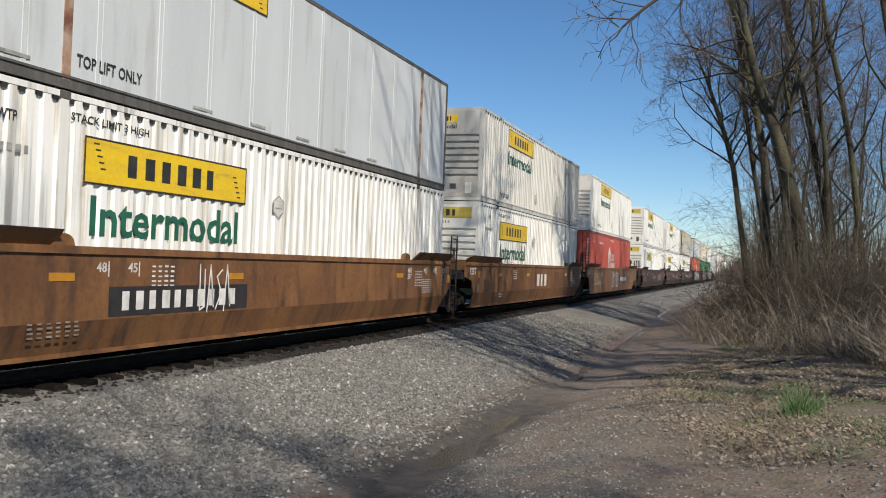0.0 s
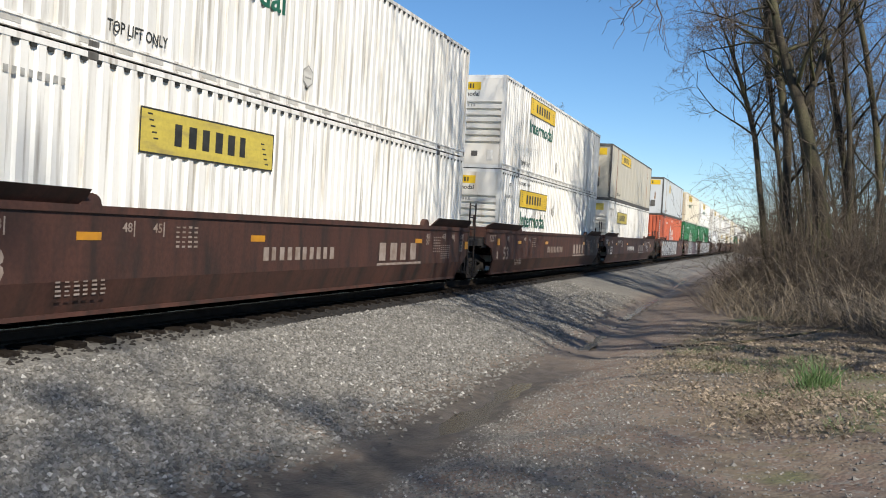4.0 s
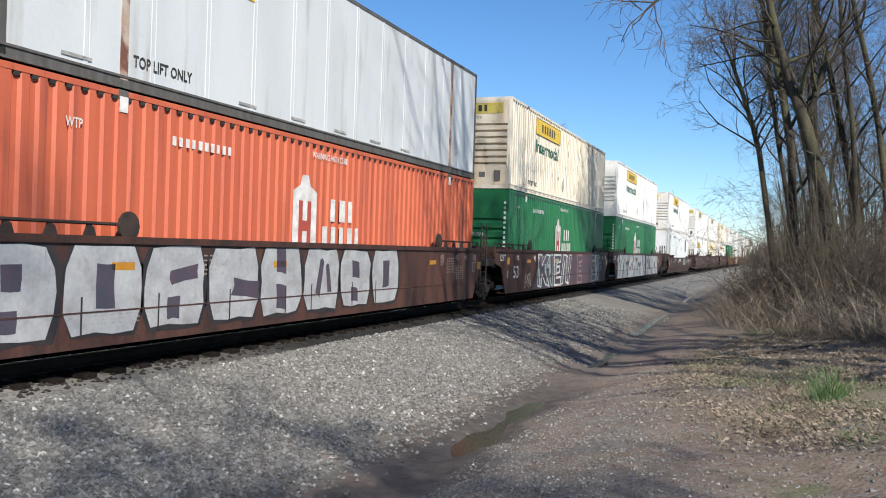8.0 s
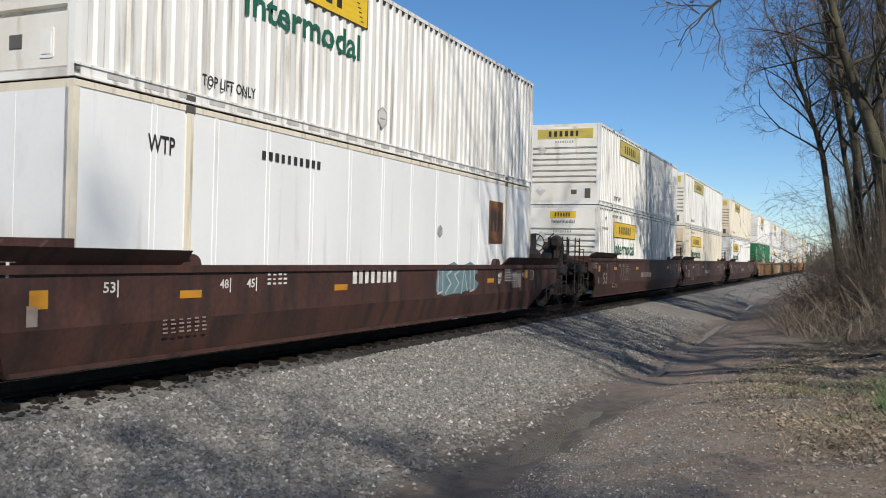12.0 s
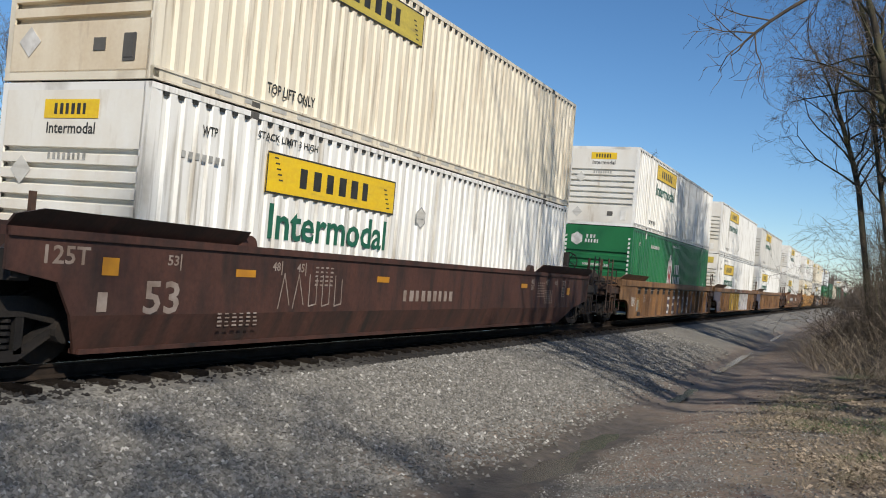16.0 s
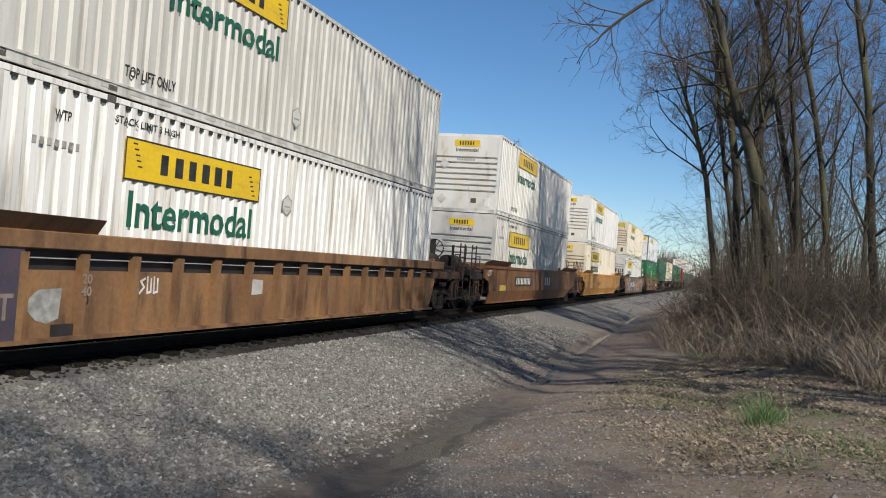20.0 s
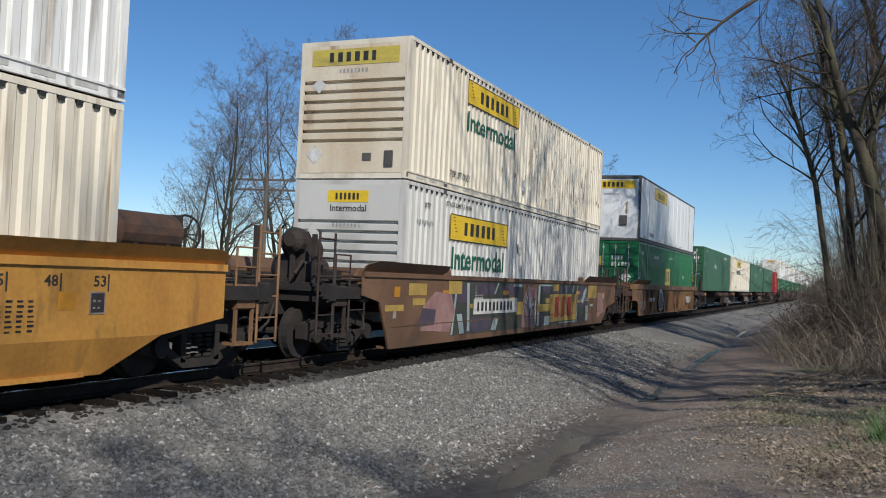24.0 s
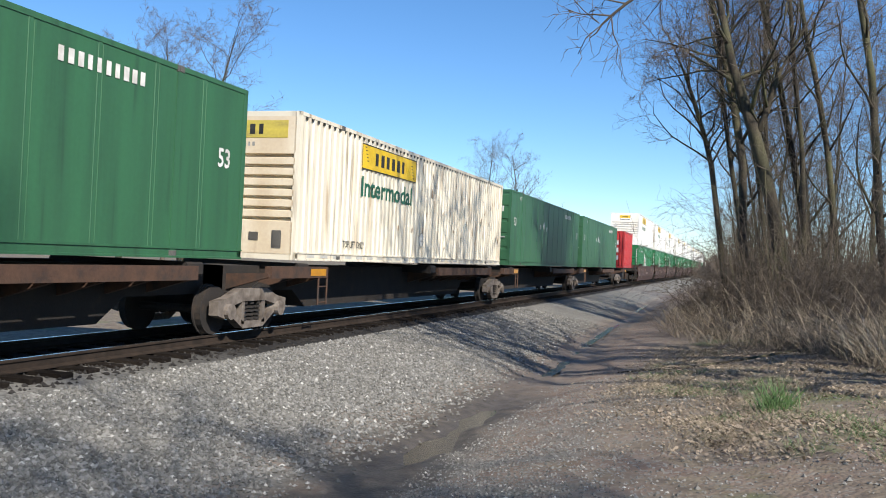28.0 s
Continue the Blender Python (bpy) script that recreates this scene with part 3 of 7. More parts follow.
def seal(root, y, z):
    """A placard holder: a pale hexagon in a dark outline with a drip over it."""
    h = mark(root, "placard_holder", shared("placard_rim", geo_hexagon, GREYINK, 0.21), on_side(y, z, X0), "pale hexagonal placard holder")
    part("placard_face", shared("placard_face", geo_hexagon, GREYWHITE, 0.175), None, h, at=pose(0, 0, 0.003))
    part("placard_bar", shared("placard_bar", geo_plate, GREYINK, 0.22, 0.03, 0.002), None, h, at=pose(-0.11, -0.04, 0.006))


def marks_haulier_low(root):
    seal(root, 7.25, 1.84)
    name_plate(root, 2.35, 1.80, 3.8, 0.60)
    mark(root, "word", lettering("Intermodal", 0.50, 3.45, GREENINK), on_side(2.5, 1.16, X0), "dark green word")
    mark(root, "word", lettering("STACK LIMIT 3 HIGH", 0.10, 1.5, BLACKINKSHADE), on_side(2.1, 2.55, X0))
    mark(root, "word", lettering("WTP", 0.12, 0.3, BLACKINKSHADE), on_side(0.95, 2.4, X0))
    mark(root, "small_print", bars(7, 0.09, 0.9, GREYINK, 5), on_side(0.6, 2.05, X0))


def marks_haulier_rusty(root):
    """The same markings with rust bleeding from many small scars."""
    marks_haulier_high(root)
    rnd = random.Random(31)
    for i in range(46):
        y = 3.5 + 12.3 * rnd.random() ** 0.6
        mark(root, "rust_stain", blob(500 + i % 9, 0.025 + 0.05 * rnd.random(), 0.12 + 0.3 * rnd.random(), RUSTSTAIN, 9, 0.4), on_side(y, 0.4 + 2.0 * rnd.random(), X0 + 0.001))


def marks_haulier_high(root):
    seal(root, 7.35, 0.62)
    name_plate(root, 3.05, 2.10, 3.65, 0.58)
    mark(root, "word", lettering("Intermodal", 0.44, 3.35, GREENINK), on_side(3.1, 1.50, X0), "dark green word")
    mark(root, "word", lettering("TOP LIFT ONLY", 0.15, 1.2, BLACKINKSHADE), on_side(2.2, 0.30, X0))


def marks_haulier_plate_low(root):
    name_plate(root, 2.9, 1.75, 3.4, 0.62, BANNERDULL)
    mark(root, "small_print", bars(9, 0.09, 1.1, GREYINK, 6), on_side(0.5, 2.4, X0))


def marks_haulier_plate_high(root):
    name_plate(root, 3.05, 2.08, 3.65, 0.6, BANNERDULL)
    mark(root, "word", lettering("TOP LIFT ONLY", 0.15, 1.2, BLACKINKSHADE), on_side(2.2, 0.30, X0))


def marks_smooth(root):
    name_plate(root, 3.2, 2.12, 3.4, 0.55)
    mark(root, "word", lettering("TOP LIFT ONLY", 0.15, 1.25, BLACKINKSHADE), on_side(2.15, 0.32, X0))
    for y in (0.9, 4.6, 6.2, 7.8, 9.4, 11.0):
        mark(root, "reflector_strip", shared("reflector_strip", geo_plate, GREYINK, 0.5, 0.045, 0.003), on_side(y, 0.22, X0))


def marks_smooth_small(root):
    pl = mark(root, "name_plate", shared("small_plate", geo_plate, BANNER, 0.85, 0.62), on_side(4.1, 1.9, X0), "yellow plate with black bars")
    part("name_bars", bars(2, 0.3, 0.5, BLACKINKSHADE, 3), None, pl, at=pose(0.18, 0.16, 0.0045))
    mark(root, "word", lettering("TOP LIFT ONLY", 0.15, 1.25, BLACKINKSHADE), on_side(2.15, 0.32, X0))
    for y in (0.9, 4.6, 6.2, 7.8, 9.4, 11.0):
        mark(root, "reflector_strip", shared("reflector_strip", geo_plate, GREYINK, 0.5, 0.045, 0.003), on_side(y, 0.22, X0))


def marks_tower(root, red=False):
    ar = mark(root, "tower_mark", shared("tower_mark", geo_arch, WHITEINK, 0.85, 1.35), on_side(6.35, 0.86, X0), "white tower-shaped mark")
    part("tower_lines", shared("tower_lines", geo_arch_inner, RED if red else REDSPRAY, 0.85, 1.35), None, ar)
    mark(root, "name_bars", bars(3, 0.42, 1.1, WHITEINK, 8), on_side(7.75, 1.42, X0), "white bars")
    mark(root, "name_bars", bars(5, 0.40, 1.7, WHITEINK, 9), on_side(7.45, 0.92, X0), "white bars")
    mark(root, "number_bars", bars(10, 0.13, 1.5, WHITEINK, 10), on_side(3.0, 2.3, X0))
    mark(root, "word", lettering("WARNING HIGH CUBE", 0.11, 1.4, WHITEINK), on_side(7.0, 2.55, X0))
    mark(root, "word", lettering("53", 0.26, 0.36, WHITEINK), on_side(0.7, 0.72, X0))
    mark(root, "word", lettering("53", 0.24, 0.34, WHITEINK), on_side(15.0, 0.9, X0))
    mark(root, "word", lettering("WTP", 0.12, 0.28, WHITEINK), on_side(1.0, 2.3, X0))
    for y in (1.98, CL - 1.98):
        mark(root, "casting_patch", shared("casting_patch", geo_plate, WHITEINK, 0.16, 0.2, 0.004), on_side(y - 0.08, 2.6, X0 + 0.012), "white paint patch")


def marks_square(root, ink):
    sq = mark(root, "square_mark", shared("square_mark", geo_plate, BANNERDULL if ink is WHITEINK else BLACKINKSHADE, *((1.5, 0.85) if ink is WHITEINK else (1.0, 1.15))), on_side(*((6.75, 1.02) if ink is WHITEINK else (8.6, 1.25)), X0), "square mark with bars")
    part("mark_bars", bars(3, 0.5, 1.1 if ink is WHITEINK else 0.78, BLACKINKSHADE if ink is WHITEINK else BANNERDULL, 4), None, sq, at=pose(0.15, 0.18 if ink is WHITEINK else 0.32, 0.0045))
    mark(root, "number_bars", bars(10, 0.15, 1.3, ink, 12), on_side(3.6, 2.25, X0))
    mark(root, "word", lettering("WTP", 0.17, 0.4, ink), on_side(0.7, 2.3, X0))
    mark(root, "word", lettering("WARNING HIGH CUBE", 0.11, 1.5, ink), on_side(7.6, 2.35, X0))
    mark(root, "word", lettering("53", 0.26, 0.36, ink), on_side(0.15, 1.25, X0))
    mark(root, "diamond", shared("diamond", geo_diamond, ink, 0.16), on_side(12.6, 1.5, X0))


def marks_white_square(root):
    sq = mark(root, "square_mark", shared("square_mark", geo_plate, TTX, 0.95, 1.05), on_side(13.0, 1.3, X0), "brown square with dark bars")
    part("mark_bars", bars(3, 0.5, 0.72, BLACKINKSHADE, 4), None, sq, at=pose(0.12, 0.3, 0.0045))
    mark(root, "number_bars", bars(10, 0.13, 1.7, BLACKINKSHADE, 12), on_side(3.6, 2.35, X0))
    mark(root, "word", lettering("WTP", 0.22, 0.5, BLACKINKSHADE), on_side(1.2, 2.2, X0))
    mark(root, "seal", shared("seal", geo_hexagon, GREYINK, 0.14), on_side(10.1, 1.5, X0))


def marks_plain_green(root):
    mark(root, "number_bars", bars(10, 0.19, 1.8, WHITEINK, 12), on_side(11.6, 2.4, X0))
    mark(root, "word", lettering("53", 0.30, 0.36, WHITEINK), on_side(0.55, 1.55, X0))
    mark(root, "word", lettering("53", 0.30, 0.36, WHITEINK), on_side(15.3, 1.5, X0))
    mark(root, "word", lettering("WTP", 0.15, 0.34, WHITEINK), on_side(1.4, 2.55, X0))
    mark(root, "diamond", shared("diamond", geo_diamond, WHITEINK, 0.2), on_side(6.4, 1.75, X0))
    mark(root, "small_print", bars(2, 0.2, 0.3, WHITEINK, 2), on_side(5.5, 1.6, X0))
    mark(root, "small_print", bars(2, 0.2, 0.3, WHITEINK, 3), on_side(6.9, 1.55, X0))


def end_haulier(root):
    pl = mark(root, "end_plate", shared("end_plate", geo_plate, BANNERDULL, 2.05, 0.34), on_end(-1.02, 2.36), "yellow plate with black bars")
    part("name_bars", bars(6, 0.2, 1.2, BLACKINKSHADE, 3), None, pl, at=pose(0.42, 0.07, 0.0045))
    mark(root, "number_bars", bars(8, 0.08, 0.7, GREYINK, 3), on_end(-0.35, 2.2))
    mark(root, "hatch", shared("small_box", geo_small_box, DARKRAIL), pose(0.38, 0, 0.36), "small dark vent")
    mark(root, "latch_box", shared("latch_box", geo_hatch, DARKRAIL), pose(0.88, 0.02, 0.22) @ Matrix.Diagonal((0.6, 1, 0.75, 1)), "dark latch box")
    mark(root, "diamond", shared("nose_diamond", geo_diamond, WHITEINK, 0.2), on_end(-0.86, 0.5, -0.006), "pale diamond placard")
    mark(root, "diamond", shared("nose_diamond_small", geo_diamond, GREYWHITE, 0.17), on_end(-0.82, 1.95, -0.006), "grimy diamond placard")


def end_haulier_small(root):
    pl = mark(root, "end_plate", shared("end_plate_small", geo_plate, BANNER, 0.95, 0.24), on_end(-0.48, 2.42), "yellow plate with black bars")
    part("name_bars", bars(6, 0.14, 0.6, BLACKINKSHADE, 3), None, pl, at=pose(0.18, 0.05, 0.0045))
    mark(root, "word", lettering("Intermodal", 0.14, 0.85, BLACKINKSHADE), on_end(-0.42, 2.23))
    mark(root, "number_bars", bars(8, 0.08, 0.7, GREYINK, 3), on_end(-0.35, 1.9, -0.006))
    mark(root, "hatch", shared("small_box", geo_small_box, DARKRAIL), pose(0.38, 0, 0.36), "small dark vent")
    mark(root, "latch_box", shared("latch_box_pale", geo_hatch, WHITE), pose(0.88, 0.02, 0.22) @ Matrix.Diagonal((0.6, 1, 0.75, 1)), "white latch box")
    mark(root, "diamond", shared("end_seal", geo_diamond, GREYWHITE, 0.19), on_end(-0.85, 0.46, -0.006), "grimy diamond placard")
    mark(root, "diamond", shared("end_seal", geo_diamond, GREYWHITE, 0.19), on_end(-0.82, 1.75, -0.006), "grimy diamond placard")


def end_smooth(root):
    pl = mark(root, "end_plate", shared("end_plate", geo_plate, BANNER, 2.05, 0.36), on_end(-1.02, 2.3), "yellow plate with black bars")
    part("name_bars", bars(6, 0.22, 1.2, BLACKINKSHADE, 3), None, pl, at=pose(0.42, 0.07, 0.0045))
    mark(root, "number_bars", bars(8, 0.1, 0.7, GREYINK, 3), on_end(-0.35, 2.0))
    mark(root, "latch_box", shared("latch_box", geo_hatch, DARKRAIL), pose(0.55, 0.0, 0.65), "dark latch box")
    mark(root, "rust_stain", blob(7, 0.22, 0.75, RUSTSTAIN, 12, 0.5), on_end(-0.82, 0.9))
    mark(root, "rust_stain", blob(9, 0.12, 0.7, RUSTSTAIN, 12, 0.5), on_end(0.62, 1.1))
    mark(root, "top_cap", shared("top_cap", geo_box, DARKRAIL, -CW + 0.1, CW - 0.1, -0.012, 0.0, CH - 0.16, CH - 0.02), pose(0, 0, 0), "dark top edge")


def end_tower(root):
    mark(root, "hexagon_mark", shared("hexagon_mark", geo_hexagon, WHITEINK, 0.24), on_end(-0.78, 2.38), "white six-sided mark")
    mark(root, "name_bars", bars(3, 0.13, 0.4, WHITEINK, 8), on_end(-0.42, 2.42))
    mark(root, "name_bars", bars(5, 0.13, 0.55, WHITEINK, 9), on_end(-0.46, 2.25))
    mark(root, "word", lettering("WARNING HIGH CUBE", 0.09, 1.0, WHITEINK), on_end(-0.5, 1.42, -0.006))
    mark(root, "word", lettering("53", 0.17, 0.34, WHITEINK), on_end(-0.2, 0.92, -0.006))
    for x in (-1.22, 1.14):
        col = mark(root, "number_bars", bars(11, 0.07, 1.7, WHITEINK, 14), on_end(x, 2.5) @ pose(0, 0, 0, 0, 0, -90))


def end_doors(root):
    mark(root, "number_bars", bars(4, 0.2, 0.55, WHITEINK, 21), on_end(0.28, 2.35, -0.008))
    mark(root, "number_bars", bars(6, 0.2, 0.8, WHITEINK, 22), on_end(0.28, 2.05, -0.008))
    mark(root, "small_print", bars(3, 0.055, 0.35, WHITEINK, 23, 12, False), on_end(0.35, 1.7, -0.008), "lines of small print as bars")
    mark(root, "diamond", shared("end_diamond", geo_diamond, WHITEINK, 0.27), on_end(-0.35, 1.6, -0.008), "white diamond")
    mark(root, "word", lettering("53", 0.24, 0.3, WHITEINK), on_end(-1.0, 1.5, -0.008))
    mark(root, "word", lettering("WARNING", 0.09, 0.5, WHITEINK), on_end(-1.1, 2.1, -0.008))
    mark(root, "word", lettering("HIGH CUBE", 0.09, 0.5, WHITEINK), on_end(-1.1, 1.95, -0.008))
    mark(root, "placard", shared("placard", geo_plate, WHITEINK, 0.28, 0.42), on_end(-0.95, 0.55, -0.002), "white placard")
    mark(root, "placard", shared("placard_orange", geo_plate, REFLECT, 0.32, 0.48), on_end(0.4, 0.5, -0.002), "orange placard")


def end_square(root):
    sq = mark(root, "square_mark", shared("end_square", geo_plate, BANNERDULL, 0.5, 0.5), on_end(-0.85, 1.7, -0.004), "yellow square with bars")
    part("mark_bars", bars(3, 0.3, 0.4, BLACKINKSHADE, 4), None, sq, at=pose(0.05, 0.1, 0.0045))
    end_doors_min(root)


def end_doors_min(root):
    mark(root, "number_bars", bars(4, 0.18, 0.55, WHITEINK, 21), on_end(0.1, 2.05, -0.008))
    mark(root, "number_bars", bars(6, 0.18, 0.9, WHITEINK, 22), on_end(0.1, 1.78, -0.008))
    mark(root, "diamond", shared("end_diamond", geo_diamond, WHITEINK, 0.27), on_end(0.75, 1.3, -0.008), "white diamond")
    mark(root, "word", lettering("WARNING", 0.12, 0.8, WHITEINK), on_end(-1.0, 0.85, -0.008))


def end_plain(root):
    mark(root, "number_bars", bars(4, 0.3, 0.4, BLACKINKSHADE, 30), on_end(-0.5, 2.2))


def end_small(root):
    for x in (-0.95, 0.1):
        for z in (0.6, 1.2, 1.8):
            mark(root, "placard", shared("end_bar", geo_plate, WHITEINK, 0.75, 0.36), on_end(x, z, -0.004), "white block")


BRIGHTRED = surf("bright_red_paint", (0.45, 0.03, 0.03), (0.38, 0.03, 0.03), 1.0, STREAK, 0.5, 0, 0.05, 30)
RUSTSTAIN = surf("rust_smear", (0.22, 0.12, 0.06), (0.40, 0.28, 0.18), 3.0, (3, 1, 0.5), 0.8, grain=0.0)


@functools.lru_cache(None)
def container_model(kind):
    """The first box of each kind; the others are copied from it."""
    spec = {
        "jb_low": ("white corrugated steel container with a yellow name plate", "corr", WHITE, "louvre", marks_haulier_low, end_haulier_small, None),
        "jb_low_cream": ("cream corrugated steel container with a yellow name plate", "corr", CREAM, "louvre", marks_haulier_low, end_haulier_small, None),
        "jb_low_grey": ("greyish white corrugated container with a yellow name plate", "corr", GREYWHITE, "louvre", marks_haulier_low, end_haulier_small, None),
        "jb_low_plate": ("white corrugated container with a faded yellow name plate", "corr", WHITE, "louvre", marks_haulier_plate_low, end_haulier, None),
        "jb_low_big": ("white corrugated container with yellow plates on side and nose", "corr", WHITE, "louvre", marks_haulier_low, end_haulier, None),
        "jb_high_big": ("white corrugated container stacked on another, yellow plate on its nose", "corr", WHITE, "louvre", marks_haulier_high, end_haulier, None),
        "jb_high": ("white corrugated steel container stacked on another, ribbed nose", "corr", WHITE, "louvre", marks_haulier_high, end_haulier_small, None),
        "jb_high_cream": ("weathered cream corrugated container stacked on another, rust-stained nose", "corr", CREAM, "louvre", marks_haulier_rusty, end_haulier, None),
        "jb_high_grey": ("greyish white corrugated container stacked on another, ribbed nose", "corr", GREYWHITE, "louvre", marks_haulier_high, end_haulier_small, None),
        "jb_high_plate": ("dirty white corrugated container stacked on another, faded plate", "corr", WHITE, "louvre", marks_haulier_plate_high, end_haulier, None),
        "jb_high_plate_cream": ("cream corrugated container stacked on another, faded yellow plate", "corr", CREAM, "louvre", marks_haulier_plate_high, end_haulier, None),
        "smooth_grey": ("grey-white smooth-sided container with dark top rail", "flat", GREYSMOOTH, "smooth", marks_smooth, end_smooth, DARKRAIL),
        "smooth_grey_small": ("grey-white smooth-sided container with a small yellow plate", "flat", GREYSMOOTH, "smooth", marks_smooth_small, end_smooth, DARKRAIL),
        "smooth_beige": ("dirty beige smooth-sided container with dark top rail", "flat", BEIGE, "smooth", marks_smooth, end_smooth, DARKRAIL),
        "smooth_white": ("white smooth-sided container with dark top rail and sooty nose", "flat", WHITESMOOTH, "smooth", marks_smooth, end_smooth, DARKRAIL),
        "tower_red": ("faded red corrugated container with white tower mark", "corr", RED, "corr", lambda r: marks_tower(r, True), end_tower, None),
        "tower_orange": ("orange-red corrugated container with white tower mark", "corr", ORANGE, "corr", lambda r: marks_tower(r, True), end_tower, None),
        "tower_green": ("dark green corrugated container with white tower mark", "corr", GREEN, "hub", marks_tower, end_tower, None),
        "square_green": ("green corrugated container with doors and a yellow square mark", "corr", GREEN, "door", lambda r: marks_square(r, WHITEINK), end_square, None),
        "square_white": ("white smooth-sided container with cream posts and a brown square", "flat", WHITESMOOTH, "smooth", marks_white_square, end_plain, CREAM),
        "small_red": ("short bright red container with white marks on its end", "corr", BRIGHTRED, "corr", lambda r: None, end_small, None),
        "plain_green": ("dull green smooth-sided container with doors and white lettering", "flat", DULLGREEN, "door", marks_plain_green, end_doors, None),
    }[kind]
    label, wall, paint, end, sm, em, rail = spec
    if kind == "small_red":
        return container("container", label, wall, paint, end, sm, em, rail, 6.06)
    return container("container", label, wall, paint, end, sm, em, rail)


USED = set()


def place_container(kind):
    root = container_model(kind)
    if kind in USED:
        return copy_thing(root, pose(0, 0, 0))
    USED.add(kind)
    return root


# ---- railway cars: origin at the leading end of the load, over the rails' middle, at rail height ----
NE = -1.95


def far_end(joint):
    """Where the side plate ends above and below at the trailing end."""
    return (16.2, 15.7) if joint == "link" else (18.0, 15.95)


def geo_side_sill(z0, z1, joint):
    """The deep plate of a well: the bottom corners cut away above the trucks, a lip above and a flange below."""
    ft, fb = far_end(joint)
    pts = [(NE, z1), (NE, 0.92), (-1.3, 0.80), (-0.85, z0), (fb, z0), (fb + (ft - fb) * 0.4, 0.46), (ft, 0.62), (ft, z1)]
    return Geo().prism(pts, "x", -0.02, 0.02)


def geo_upper_plate(z1, joint):
    ft, fb = far_end(joint)
    pts = [(NE, z1), (NE, 0.92), (-1.3, 0.80), (-1.1, 0.44), (fb + (ft - fb) * 0.4, 0.44), (ft, 0.62), (ft, z1)]
    return Geo().prism(pts, "x", -0.02, 0.02)


def geo_lower_plate(z0, joint):
    """The bottom strake, which leans inwards."""
    ft, fb = far_end(joint)
    v = [(x + d, y, z) for x, y, z in ((0, -1.1, 0.44), (0, fb + (ft - fb) * 0.4, 0.44), (-0.17, fb, z0), (-0.17, -0.85, z0)) for d in (0.02, -0.02)]
    return Geo().add(v, [(0, 2, 4, 6), (1, 7, 5, 3), (0, 1, 3, 2), (4, 5, 7, 6), (2, 3, 5, 4), (0, 6, 7, 1)])


def flared(pts):
    """A guide plate over the well's edge that leans outwards."""
    g = Geo().prism(pts, "x", -0.03, 0.01)
    g.v = [(x + 0.95 * z, y, z) for x, y, z in g.v]
    return g


def geo_guide_rail(a, b):
    """A low pipe rail on short brackets along the edge of a well."""
    g = Geo().tube([(0, a, 0.15), (0, b, 0.15)], 0.022, 6)
    n = max(3, int((b - a) / 0.55))
    for i in range(n + 1):
        y = a + (b - a) * i / n
        g.prism([(y - 0.1, 0), (y + 0.1, 0), (y + 0.06, 0.1), (y - 0.03, 0.16)], "x", -0.03, 0.0)
    return g


def geo_guide_disc():
    ring = [(0.19 * math.cos(k * math.pi / 6), 0.13 + 0.19 * math.sin(k * math.pi / 6)) for k in range(12)]
    return Geo().prism(ring, "x", 0.02, 0.06)


def geo_raised_plate():
    return flared([(NE, 0), (1.72, 0), (1.66, 0.19), (NE + 0.3, 0.2), (NE, 0.12)])


def geo_far_plate(joint):
    ft = far_end(joint)[0]
    return flared([(13.5, 0), (ft, 0), (ft, 0.12), (ft - 0.3, 0.2), (13.56, 0.19)])


def geo_ribbed_sill(z0, z1):
    """The well side of the older type: a top chord, a set-back plate and a bottom angle."""
    pts = [(-0.9, 0.84), (-0.9, 0.75), (-0.3, z0), (16.1, z0), (16.5, 0.75), (16.5, 0.84)]
    g = Geo().prism(pts, "x", -0.13, -0.10)
    g.box(-0.12, 0.03, -0.3, 16.1, z0 - 0.004, z0 + 0.05)
    g.box(-0.175, -0.10, -0.9, 16.5, 0.84, 0.87)
    return g


def geo_chord(z1):
    g = Geo().box(-0.13, 0.03, -1.9, 16.9, z1 - 0.22, z1, 0.015)
    return g


def geo_rib(z0, z1):
    return Geo().prism([(-0.10, z0), (0.0, z0), (0.02, z1 - 0.45), (0.03, z1 - 0.26), (-0.10, z1 - 0.26)], "y", -0.055, 0.055)


def geo_well_floor():
    g = Geo()
    for y in (0.3, 3.0, 5.6, 8.1, 10.6, 13.2, 15.9):
        g.box(-1.38, 1.38, y - 0.18, y + 0.18, 0.20, 0.33)
    for y in np.arange(1.6, 15.5, 2.55):
        g.prism([(-1.38, y - 0.95), (-1.22, y - 0.95), (1.38, y + 0.95), (1.22, y + 0.95)], "z", 0.21, 0.27)
    return g


def geo_bulkhead():
    g = Geo().box(-1.44, 1.44, -0.12, -0.06, 0.55, 1.42)
    for x in (-1.1, -0.4, 0.4, 1.1):
        g.prism([(-0.12, 0.6), (-0.12, 1.4), (-0.55, 1.05), (-0.55, 0.9)], "x", x - 0.03, x + 0.03)
    return g


def geo_platform(reach):
    """Deck over the truck: centre sill, cross beams and a walkway grating."""
    pts = [(-0.42, 0.55), (0.42, 0.55), (0.42, 0.98), (1.22, 0.98), (1.22, 0.86), (1.32, 0.86), (1.32, 1.06), (-1.32, 1.06), (-1.32, 0.86), (-1.22, 0.86), (-1.22, 0.98), (-0.42, 0.98)]
    pts = [(p * 1.1, q) for p, q in pts]
    return Geo().prism(pts, "y", -reach, 0.0)


